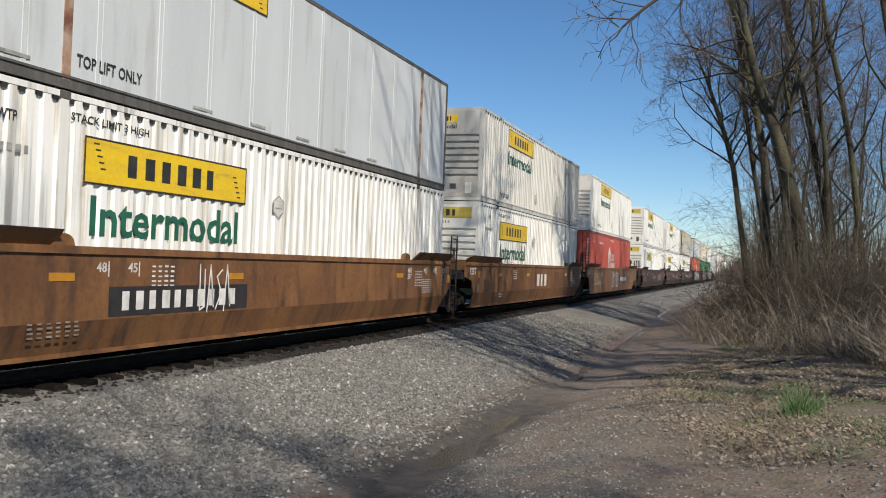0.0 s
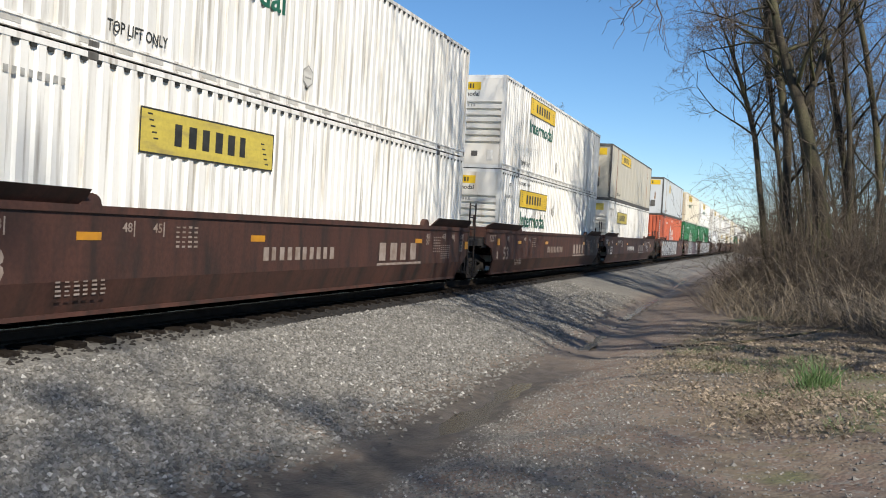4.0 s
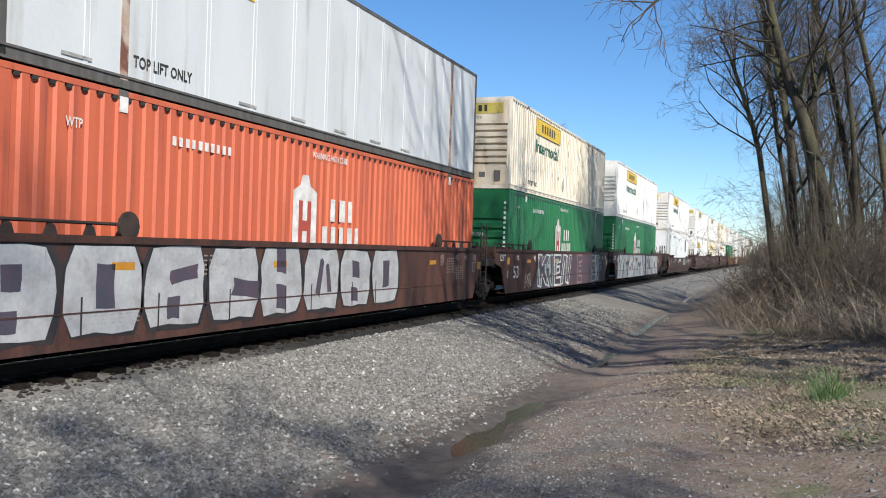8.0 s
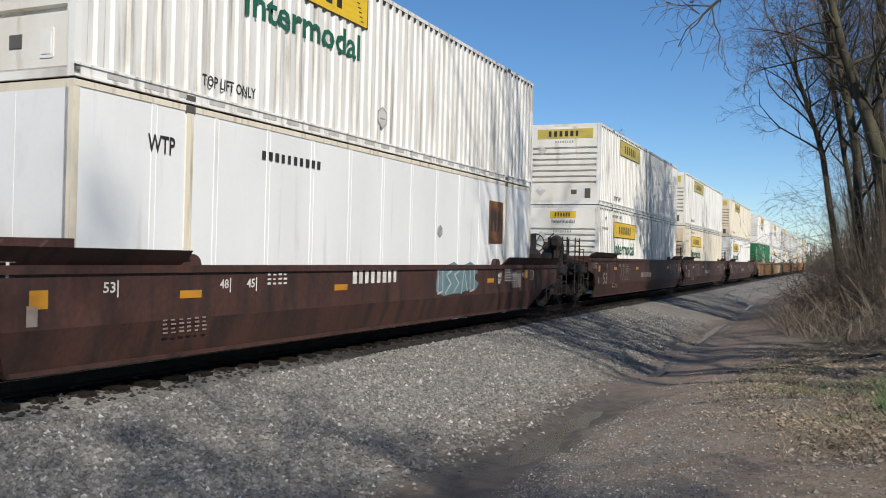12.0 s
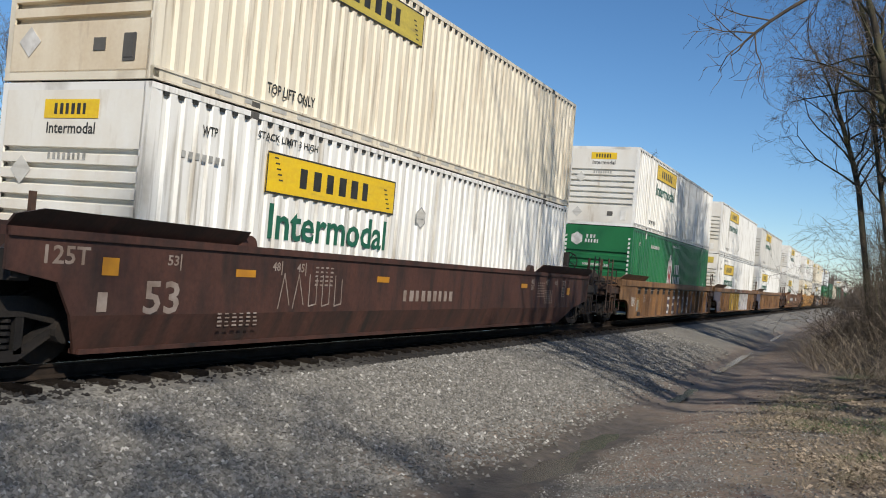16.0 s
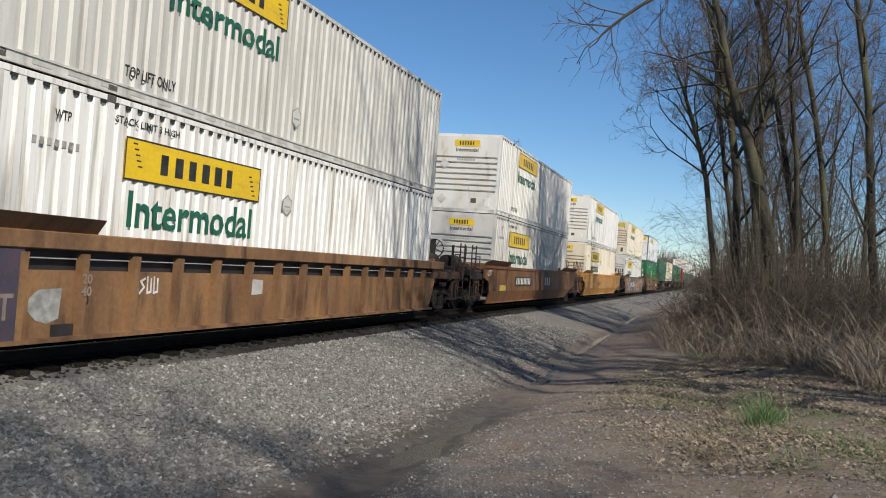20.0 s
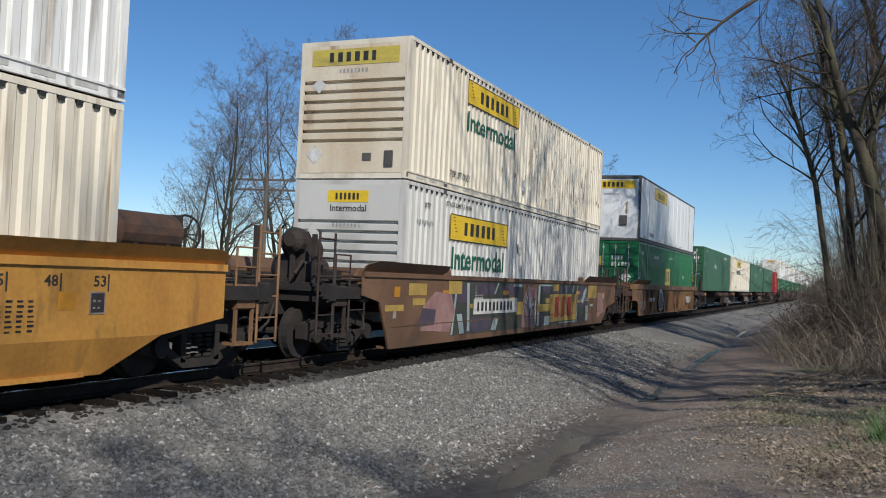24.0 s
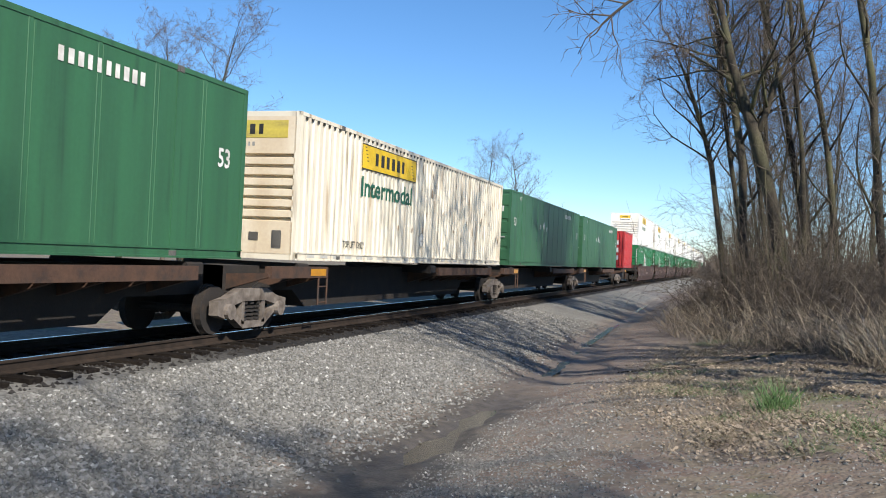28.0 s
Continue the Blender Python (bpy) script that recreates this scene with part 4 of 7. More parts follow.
def geo_coupler(reach):
    g = Geo().box(-0.14, 0.14, -reach - 0.55, -reach, 0.70, 0.96, 0.03)
    g.prism([(-0.2, -reach - 0.5), (0.22, -reach - 0.5), (0.24, -reach - 0.78), (0.05, -reach - 0.82), (0.02, -reach - 0.66), (-0.2, -reach - 0.8)], "z", 0.66, 1.0)
    return g.tube([(0.35, -reach - 0.1, 0.8), (0.42, -reach - 0.4, 0.45), (0.3, -reach - 0.7, 0.5)], 0.03, 6)


def geo_ladder(w=0.42, z0=0.35, z1=1.9):
    g = Geo()
    for y in (0, w):
        g.tube([(0, y, z0), (0, y, z1)], 0.022, 6)
    z = z0 + 0.05
    while z < z1:
        g.tube([(0, 0, z), (0, w, z)], 0.016, 5)
        z += 0.32
    return g


def geo_handrail(z0, z1, w):
    g = Geo()
    g.tube([(0, 0, z0), (0, 0, z1), (0, w, z1), (0, w, z0)], 0.02, 6)
    return g.tube([(0, 0, (z0 + z1) / 2), (0, w, (z0 + z1) / 2)], 0.016, 5)


def geo_guide_post():
    g = Geo().box(-0.04, 0.04, -0.05, 0.05, 1.05, 2.15)
    return g.prism([(-0.05, 1.05), (0.25, 1.05), (-0.05, 1.5)], "x", -0.02, 0.02)


def geo_ear():
    """A round-topped guide plate that stands on the top of a well's side."""
    ring = [(0.17 * math.cos(a), 0.03 + 0.12 * math.sin(a)) for a in np.linspace(0, math.pi, 9)]
    return Geo().prism([(-0.19, -0.01)] + [(-p, q) for p, q in ring] + [(0.19, -0.01)], "x", -0.05, 0.05)


def geo_end_box():
    """The equipment box in the corner over a truck, with a step hung below."""
    g = Geo().box(-0.5, 0.0, -0.45, 0.0, 0.72, 1.08, 0.02)
    for y in (-0.42, -0.03):
        g.box(-0.06, -0.02, y - 0.025, y + 0.025, 0.22, 0.75)
    return g.box(-0.22, -0.0, -0.45, 0.0, 0.20, 0.24)


def geo_brake_gear():
    """A cast housing on the deck: a stepped body with a neck, flanges and a lever."""
    g = Geo().box(-0.32, 0.3, -0.3, 0.3, 0.0, 0.42, 0.04)
    g.prism([(-0.24, 0.42), (0.26, 0.42), (0.18, 0.72), (-0.05, 0.95), (-0.22, 0.9)], "x", -0.2, 0.18)
    g.box(-0.4, 0.38, -0.12, 0.12, 0.16, 0.26, 0.02)
    g.tube([(0.2, -0.2, 0.3), (0.34, -0.45, 0.42), (0.3, -0.62, 0.2)], 0.03, 6)
    return g.tube([(-0.1, -0.3, 0.5), (-0.1, -0.6, 0.9), (0.1, -0.62, 1.05)], 0.025, 6)


def geo_grab_frame():
    """A stirrup step and its two uprights, bent from one bar."""
    g = Geo().tube([(0, -0.28, 1.02), (0, -0.28, 0.3), (0, 0.28, 0.3), (0, 0.28, 1.02)], 0.022, 6)
    return g.tube([(0, -0.28, 0.66), (0, 0.28, 0.66)], 0.016, 5)


def geo_hoses():
    g = Geo()
    for x, s in ((0.3, 0.0), (0.42, 0.08), (-0.35, 0.05)):
        g.tube([(x, 0, 0.75), (x + 0.03, -0.2, 0.5 - s), (x + 0.02, -0.45, 0.36 - s), (x - 0.05, -0.65, 0.5)], 0.024, 6)
    return g


def geo_rigging():
    """Brake pipes and rods along the deck."""
    g = Geo()
    for x, z, r in ((1.2, 1.16, 0.03), (0.95, 1.22, 0.022), (0.5, 1.14, 0.04), (-0.4, 1.16, 0.03), (-1.1, 1.2, 0.03)):
        g.tube([(x, -2.9, z), (x, -1.4, z + 0.03), (x * 0.9, -0.3, z)], r, 6)
    g.box(0.4, 0.85, -2.1, -1.6, 1.06, 1.36, 0.03)
    g.tube([(-0.2, -2.0, 1.25), (-0.2, -1.5, 1.25)], 0.16, 10)
    return g


def geo_tank():
    g = Geo()
    pts = [(0, -0.62, 0), (0, -0.55, 0), (0, 0.55, 0), (0, 0.62, 0)]
    g.tube(pts, [0.16, 0.27, 0.27, 0.16], 16)
    for y in (-0.3, 0.3):
        g.box(-0.23, 0.23, y - 0.03, y + 0.03, -0.26, -0.05)
    return g


def geo_brake_wheel():
    g = Geo()
    ring = [(0.27 * math.cos(a), 0, 0.27 * math.sin(a)) for a in np.linspace(0, 2 * math.pi, 17)]
    g.tube(ring, 0.018, 5)
    for a in (0.5, 2.1, 3.6, 5.2):
        g.tube([(0, 0, 0), (0.27 * math.cos(a), 0, 0.27 * math.sin(a))], 0.014, 5)
    g.tube([(0, 0.25, 0), (0, -0.03, 0)], 0.035, 6)
    return g.box(-0.06, 0.06, 0.12, 0.3, -0.9, 0.25)


def geo_side_frame():
    """Cast truck frame: bowed top, spring opening and two axle boxes."""
    g = Geo()
    top = [(-1.2, 0.36), (-1.2, 0.60), (-0.85, 0.66), (-0.45, 0.80), (0.45, 0.80), (0.85, 0.66), (1.2, 0.60), (1.2, 0.36), (0.98, 0.30), (0.78, 0.50), (0.40, 0.58), (-0.40, 0.58), (-0.78, 0.50), (-0.98, 0.30)]
    g.prism(top, "x", -0.09, 0.09)
    g.prism([(-0.9, 0.42), (-0.36, 0.10), (0.36, 0.10), (0.9, 0.42), (0.75, 0.46), (0.34, 0.22), (-0.34, 0.22), (-0.75, 0.46)], "x", -0.08, 0.08)
    for s in (-1, 1):
        g.box(-0.08, 0.08, s * 0.36 - 0.05, s * 0.36 + 0.05, 0.18, 0.62)
        g.tube([(-0.06, s * 0.89, 0.42), (0.17, s * 0.89, 0.42)], 0.14, 12)
    return g


def geo_springs():
    g = Geo()
    for y in (-0.22, 0.0, 0.22):
        for k in range(5):
            z = 0.24 + k * 0.07
            g.tube([(0, y, z), (0, y, z + 0.04)], 0.075, 8)
    return g


def geo_wheel():
    g = Geo()
    g.tube([(-0.07, 0, 0), (0.05, 0, 0)], 0.42, 24)
    g.tube([(-0.10, 0, 0), (-0.07, 0, 0)], 0.45, 24)
    return g.tube([(0.05, 0, 0), (0.10, 0, 0)], 0.12, 12)


def geo_axle():
    return Geo().tube([(-0.95, 0, 0), (0.95, 0, 0)], 0.075, 10)


def truck(root, y, cast=GRIME):
    bol = part("truck", shared("truck", geo_box, GRIME, -0.95, 0.95, -0.2, 0.2, 0.42, 0.72), GRIME, root, "two-axle cast steel truck", pose(0, y, -0.19))
    for x in (-1.0, 1.0):
        part("side_frame", shared("side_frame", geo_side_frame, cast), cast, bol, at=pose(x, 0, 0))
        part("spring_nest", shared("spring_nest", geo_springs, GRIME), GRIME, bol, at=pose(x, 0, 0))
    for s in (-0.89, 0.89):
        part("axle", shared("axle", geo_axle, GRIME), GRIME, bol, at=pose(0, s, 0.43))
        for x, r in ((0.76, 0), (-0.76, 180)):
            part("wheel", shared("wheel", geo_wheel, GRIME), GRIME, bol, at=pose(x, s, 0.43, 0, 0, r))


SW = 1.50


def sill_marks(side, kind, ink, z1):
    """Lettering and spray paint on the side of a well."""
    x = 0.023
    if kind in ("ttx", "ttx_number", "brown", "brown_wide", "spray_silver", "spray_mix", "roach", "owner", "yellow", "mural"):
        for y, s in ((0.3, "53"), (15.6, "53"), (14.9, "48"), (14.2, "45"), (13.1, "40"), (13.1, "20"), (2.4, "48"), (3.0, "45")):
            if kind == "mural":
                break
            wd = part("word", lettering(s, 0.12, 0.19, ink if kind != "ttx" else BLACKSPRAYSHADE), None, side, at=on_side(y, z1 - 0.31 if s != "20" else z1 - 0.45, x))
            if s != "20":
                part("tick", shared("tick", geo_plate, ink if kind != "ttx" else BLACKSPRAYSHADE, 0.022, 0.2, 0.002), None, wd, at=pose(0.215, -0.06, 0))
        for y in (1.6, 5.4, 12.4):
            part("reflector", shared("reflector", geo_plate, REFLECT, 0.42, 0.10), None, side, "amber reflector", on_side(y, z1 - 0.42, x))
        part("placard", shared("sill_placard", geo_plate, REFLECT, 0.24, 0.2), None, side, "orange panel", on_side(-0.72, z1 - 0.46, x))
        part("placard", shared("sill_placard", geo_plate, REFLECT, 0.24, 0.2), None, side, "orange panel", on_side(16.0 if kind not in ("yellow", "owner") else 15.1, 0.78, x))
        part("placard", shared("sill_placard_white", geo_plate, FADEDINK, 0.14, 0.22), None, side, "pale tag", on_side(-0.75, 0.48, x))
        if kind != "mural":
            fr = part("data_plate", shared("data_plate", geo_plate, FADEDINK, 0.24, 0.26), None, side, "small framed data plate", on_side(15.55, 0.72, x))
            part("plate_face", shared("plate_face", geo_plate, BLACKSPRAYSHADE, 0.2, 0.22), None, fr, at=pose(0.02, 0.02, 0.001))
            part("plate_bars", bars(2, 0.05, 0.14, FADEDINK, 44, 2, False), None, fr, at=pose(0.05, 0.13, 0.0055))
            part("small_print", bars(5, 0.035, 0.7, ink, 43, 7, False), None, side, "small print as bars", on_side(14.15, 0.86, x))
            part("small_print", bars(6, 0.035, 0.9, FADEDINK, 45, 4, False), None, side, "small print as bars", on_side(1.3, 0.42, x))
        part("small_print", bars(4, 0.045, 0.55, ink, 41, 6, False), None, side, "small print as bars", on_side(13.6, 1.05, x))
        part("small_print", bars(4, 0.045, 0.55, ink, 42, 5, False), None, side, "small print as bars", on_side(3.5, 1.1, x))
    if kind in ("ttx", "yellow"):
        part("word", lettering("53", 0.38, 0.58, BLACKSPRAYSHADE), None, side, at=on_side(-0.05, 0.46, x))
        if kind == "yellow":
            part("word", lettering("53", 0.36, 0.55, BLACKSPRAYSHADE), None, side, at=on_side(12.9, 0.36, x))
    elif kind in ("brown", "brown_wide", "spray_mix"):
        part("word", lettering("53", 0.38, 0.6, ink), None, side, at=on_side(-0.05, 0.46, x))
    if kind not in ("ribbed", "ribbed_spray", "ribbed_sefor", "mural"):
        part("word", lettering("125T", 0.19, 0.6, ink), None, side, at=on_side(-1.5, 1.0, x))
    if kind == "ttx_number":
        pl = part("number_panel", shared("number_panel", geo_plate, BLACKSPRAYSHADE, 3.3, 0.38), None, side, "black panel with white bars", on_side(2.65, 0.47, x))
        part("number_bars", bars(10, 0.25, 2.8, WHITEINK, 51), None, pl, at=pose(0.25, 0.07, 0.005))
        part("spray", strokes(61, 0.9, 0.7, 0.03, WHITEINK, 4), None, side, "white sprayed strokes", on_side(4.6, 0.45, x + 0.006))
        part("spray", strokes(62, 0.7, 0.5, 0.03, TTX, 3), None, side, at=on_side(6.3, 0.5, x + 0.003))
    if kind == "ttx":
        part("owner_bars", bars(3, 0.45, 1.9, WHITEINK, 52), None, side, "white bars", on_side(7.1, 0.55, x))
        part("spray", strokes(63, 3.4, 0.6, 0.035, BROWN, 8), None, side, at=on_side(10.2, 0.48, x))
    if kind == "spray_ttx":
        part("spray_patch", strokes(64, 2.8, 0.95, 0.10, SILVER, 6), None, side, "silver sprayed letters shapes", on_side(6.6, 0.2, x))
        part("spray", strokes(65, 3.0, 0.7, 0.035, WHITEINK, 7), None, side, "white sprayed strokes", on_side(0.4, 0.4, x))
        pl = part("number_panel", shared("number_panel", geo_plate, BLACKSPRAYSHADE, 3.3, 0.38), None, side, "black panel with white bars", on_side(8.6 + 1.2, 0.5, x))
        part("number_bars", bars(10, 0.25, 2.8, WHITEINK, 51), None, pl, at=pose(0.25, 0.07, 0.005))
        part("spray", strokes(66, 2.8, 0.6, 0.03, FADEDINK, 7), None, side, at=on_side(13.4, 0.45, x))
    if kind == "brown_wide":
        part("owner_bars", bars(4, 0.38, 2.3, FADEDINK, 53), None, side, "faded bars", on_side(10.4, 0.55, x))
        part("owner_line", shared("owner_line", geo_plate, FADEDINK, 2.5, 0.05, 0.002), None, side, at=on_side(10.3, 0.45, x))
        part("number_bars", bars(10, 0.22, 2.6, ink, 54), None, side, at=on_side(5.8, 0.62, x))
    if kind == "brown":
        part("number_bars", bars(9, 0.20, 2.2, FADEDINK, 55), None, side, at=on_side(6.4, 0.6, x))
        part("spray", strokes(67, 1.8, 0.5, 0.022, FADEDINK, 5), None, side, at=on_side(2.6, 0.5, x))
    if kind == "owner":
        part("number_bars", bars(8, 0.24, 1.75, WHITEINK, 56), None, side, "white bars", on_side(6.0, 0.80, x))
        part("spray_patch", blob(70, 2.6, 0.75, BLUESPRAY, 18, 0.35), None, side, "teal sprayed patch", on_side(9.3, 0.46, x))
        part("spray", strokes(71, 2.2, 0.55, 0.05, SILVER, 5), None, side, at=on_side(9.5, 0.5, x + 0.003))
    if kind == "roach":
        # a silver field with dark curls, then five block letters
        part("spray_patch", blob(172, 10.0, 1.27, SILVER, 40, 0.02), None, side, "silver sprayed field", on_side(-0.4, 0.03, x))
        for i, (c, y, z, w, h) in enumerate((("c", -0.2, 0.5, 0.8, 0.8), ("f", 0.3, 0.1, 0.8, 1.0), ("d", 0.9, 0.1, 1.1, 0.7), ("e", 2.2, 0.5, 0.9, 0.5), ("f", 2.9, 0.1, 0.9, 1.15), ("g", 3.6, 0.3, 1.3, 0.7), ("c", 4.5, 0.45, 0.7, 0.8),
                                              ("d", 4.9, 0.1, 0.8, 0.55), ("e", 5.6, 0.75, 0.9, 0.4), ("f", 6.3, 0.1, 0.5, 0.8), ("e", 6.9, 0.4, 1.0, 0.5), ("d", 7.1, 0.1, 0.9, 0.35), ("c", 8.3, 0.5, 0.7, 0.7), ("f", 9.0, 0.1, 0.4, 0.6))):
            part("spray", drawn(c, w, h, 0.13 if i % 2 else 0.17, VIOLETSPRAY), None, side, "dark grey sprayed curl", on_side(y, z, x + 0.002))
        part("spray_patch", shared("letter_ground", geo_plate, VIOLETSPRAY, 5.4, 1.22, 0.001), None, side, "dark ground of block letters", on_side(10.15, 0.04, x))
        for i, holes in enumerate((((0.38, 0.6, 0.3, 0.2), (0.4, 0, 0.22, 0.38)), ((0.34, 0.28, 0.32, 0.5),), ((0.38, 0.6, 0.24, 0.2), (0.36, 0, 0.28, 0.36)), ((0.5, 0.34, 0.52, 0.3),), ((0.38, 0.66, 0.24, 0.36), (0.38, -0.02, 0.24, 0.38)))):
            y = 10.22 + i * 1.07
            part("spray_patch", blob(190 + i, 0.97, 1.2, SILVER, 16, 0.06), None, side, "silver sprayed block letter", on_side(y, 0.05, x + 0.003))
            for px, pz, pw, ph in holes:
                part("spray_patch", shared("letter_hole", geo_plate, TAN if i < 2 and pz > 0.2 else VIOLETSPRAY, 0.97 * pw, 1.2 * ph, 0.001), None, side, at=on_side(y + 0.97 * px, 0.05 + 1.2 * pz, x + 0.004))
    if kind == "spray_silver":
        a, b, seed, n, gap = -0.6, 10.6, 72, 8, VIOLETSPRAY
        step = (b - a) / n
        rnd = random.Random(seed)
        for i in range(n):
            y, w = a + i * step, step * (0.93 + 0.06 * rnd.random())
            part("spray_patch", blob(seed + 60 + i, step * 1.06, 1.24, BLACKSPRAYSHADE, 14, 0.1), None, side, "black sprayed outline", on_side(y - step * 0.04, 0.08, x))
            part("spray_patch", blob(seed + i, w, 1.12, SILVER, 14, 0.1), None, side, "silver sprayed block", on_side(y, 0.14, x + 0.002))
            for px, pz, pw, ph, tilt in (((0.36, 0.6, 0.26, 0.36, 0), (0.34, 0.1, 0.24, 0.3, 0)), ((0.38, 0.34, 0.26, 0.6, 0),), ((0.4, 0.62, 0.5, 0.22, 8), (0.36, 0.1, 0.22, 0.34, 0)),
                                         ((0.42, 0.42, 0.62, 0.3, -6),), ((0.34, 0.74, 0.26, 0.5, 0), (0.36, 0.08, 0.26, 0.46, 0)), ((0.3, 0.3, 0.14, 0.75, -14), (0.66, 0.3, 0.12, 0.6, 12)))[i % 6]:
                part("spray_patch", blob(seed + 20 + i, w * pw, ph, gap, 8, 0.25), None, side, at=on_side(y + w * px, 0.14 + pz * 0.9, x + 0.004) @ pose(0, 0, 0, 0, 0, tilt))
            part("spray", shared("drip", geo_plate, BLACKSPRAYSHADE, 0.03, 0.5, 0.001), None, side, at=on_side(y + w * 0.6 * rnd.random(), 0.12, x + 0.005))
    if kind == "spray_mix":
        ground_ = Geo().add([(2.3, 0.02, 0), (14.4, 0.02, 0), (14.2, 1.27, 0), (3.3, 1.27, 0), (3.0, 0.75, 0)], [(0, 1, 2, 3, 4)])
        part("spray_patch", ground_, VIOLETSPRAY, side, "dark slate sprayed field", on_side(0, 0, x))
        for c, y, w, m, t in (("K", 3.0, 1.7, WHITEINK, 0.06), ("N", 4.2, 1.0, PALETEAL, 0.07), ("E", 5.35, 1.15, WHITEINK, 0.08), ("A", 6.5, 1.2, WHITEINK, 0.06), ("V", 7.3, 1.0, WHITEINK, 0.05), ("N", 8.3, 1.0, WINESPRAY, 0.07),
                              ("E", 9.4, 1.0, PINKSPRAY, 0.08), ("K", 10.5, 1.0, WINESPRAY, 0.06), ("A", 11.4, 1.0, WINESPRAY, 0.05), ("E", 12.4, 0.8, PALETEAL, 0.07), ("N", 13.3, 0.8, WHITEINK, 0.06)):
            part("spray", drawn(c, w, 1.12, t, m, True), None, side, "sprayed angular line", on_side(y, 0.08, x + 0.002))
        for y, z, w, h, lean in ((3.25, 0.1, 0.2, 0.62, -0.2), (3.9, 0.72, 0.75, 0.16, 0.1), (5.5, 0.9, 0.6, 0.16, 0.05), (5.6, 0.45, 0.2, 0.4, 0.0), (6.75, 0.3, 0.12, 0.6, 0.2), (12.5, 0.9, 0.5, 0.12, 0.0)):
            part("spray_patch", Geo().add([(0, 0, 0), (w, 0, 0), (w + lean, h, 0), (lean, h, 0)], [(0, 1, 2, 3)]), PALETEAL, side, "pale blue sprayed fill", on_side(y, z, x + 0.003))
        part("spray", strokes(74, 0.8, 0.5, 0.02, WHITEINK, 3), None, side, "thin white sprayed strokes", on_side(1.35, 0.1, x + 0.002))
    if kind == "mural":
        def patch(pts, m, lift, label=""):
            return part("mural_patch", Geo().add([(p, q, 0) for p, q in pts], [tuple(range(len(pts)))]), m, side, label, on_side(0, 0, x + lift))

        def block(y0, y1, za, zb, m, lift, label="", lean=0.0):
            return patch([(y0, za), (y1, za), (y1 + lean, zb), (y0 + lean, zb)], m, lift, label)

        # dark ground of the letters, then their pale edges and the bright pieces
        for y0, y1 in ((2.1, 7.0), (8.25, 13.75)):
            block(y0, y1, 0.03, 1.24, OLIVE, 0.001, "dark olive painted letters")
        for y0, y1, za, zb, lean in ((2.3, 3.0, 0.75, 1.1, 0.15), (3.6, 4.9, 0.92, 1.2, -0.1), (5.4, 6.7, 0.9, 1.18, 0.1), (2.9, 4.4, 0.06, 0.4, 0.2), (8.6, 9.9, 0.98, 1.2, 0.1), (10.6, 11.9, 0.98, 1.2, 0.0), (8.5, 8.85, 0.06, 0.4, 0.1), (10.2, 13.4, 0.04, 0.09, 0.0), (12.7, 13.6, 0.5, 1.1, -0.1)):
            block(y0, y1, za, zb, VIOLETSPRAY, 0.002, "", lean)
        for y0, y1, za, zb, lean in ((2.1, 2.2, 0.05, 1.2, 0.22), (3.05, 3.2, 0.1, 1.2, -0.1), (4.75, 4.85, 0.95, 1.22, 0.25), (2.6, 2.9, 0.05, 0.5, -0.2), (4.6, 4.95, 0.06, 0.35, 0.15), (6.2, 6.9, 1.14, 1.2, 0.0), (8.3, 8.48, 0.05, 1.2, 0.05), (8.48, 9.8, 1.17, 1.22, 0.0), (9.72, 9.8, 0.98, 1.2, 0.0), (11.2, 11.25, 0.98, 1.22, 0.02),
                                     (11.85, 12.05, 0.95, 1.22, 0.1), (12.5, 12.56, 0.05, 1.22, 0.03), (10.5, 12.4, 0.05, 0.09, 0.0), (8.95, 9.45, -0.05 + 0.08, 0.3, 0.08), (13.6, 13.95, 0.05, 0.55, 0.02), (14.2, 14.6, 0.52, 0.6, 0.0)):
            block(y0, y1, za, zb, PALETEAL, 0.0035, "pale painted edge", lean)
        patch([(13.0, 0.72), (13.25, 0.62), (13.5, 0.85), (13.75, 1.2), (13.35, 1.05), (13.15, 0.8)], PALETEAL, 0.0036, "pale painted star")
        for y0, y1, za, zb in ((-1.1, -0.3, 0.62, 0.74), (0.1, 0.7, 0.72, 0.86), (-0.1, 0.75, 0.92, 1.16), (1.9, 2.65, 0.95, 1.24), (3.1, 3.35, 0.62, 0.72), (6.45, 7.05, 0.4, 0.74), (5.95, 6.4, 0.72, 0.86), (8.24, 9.56, 0.44, 0.66), (9.82, 10.4, 1.03, 1.25), (9.06, 9.55, 0.68, 0.82), (12.5, 12.95, 0.66, 0.74), (13.9, 15.1, 0.8, 1.24)):
            block(y0, y1, za, zb, OCHRE, 0.005, "yellow painted patch")
        patch([(0.5, 0.2), (2.0, 0.12), (2.3, 0.55), (2.05, 0.95), (1.2, 1.0), (0.6, 0.7)], PINKSPRAY, 0.0045, "pink painted patch")
        patch([(0.35, 0.28), (1.2, 0.3), (1.25, 0.62), (0.6, 0.66)], VIOLETSPRAY, 0.0047)
        patch([(6.95, 0.05), (8.15, 0.0), (8.22, 1.1), (7.35, 1.16), (6.98, 0.8)], PINKSPRAY, 0.0045, "pink painted block")
        patch([(15.2, 0.1), (16.1, 0.3), (16.0, 0.95), (15.22, 1.0)], PINKSPRAY, 0.0045, "pink painted block")
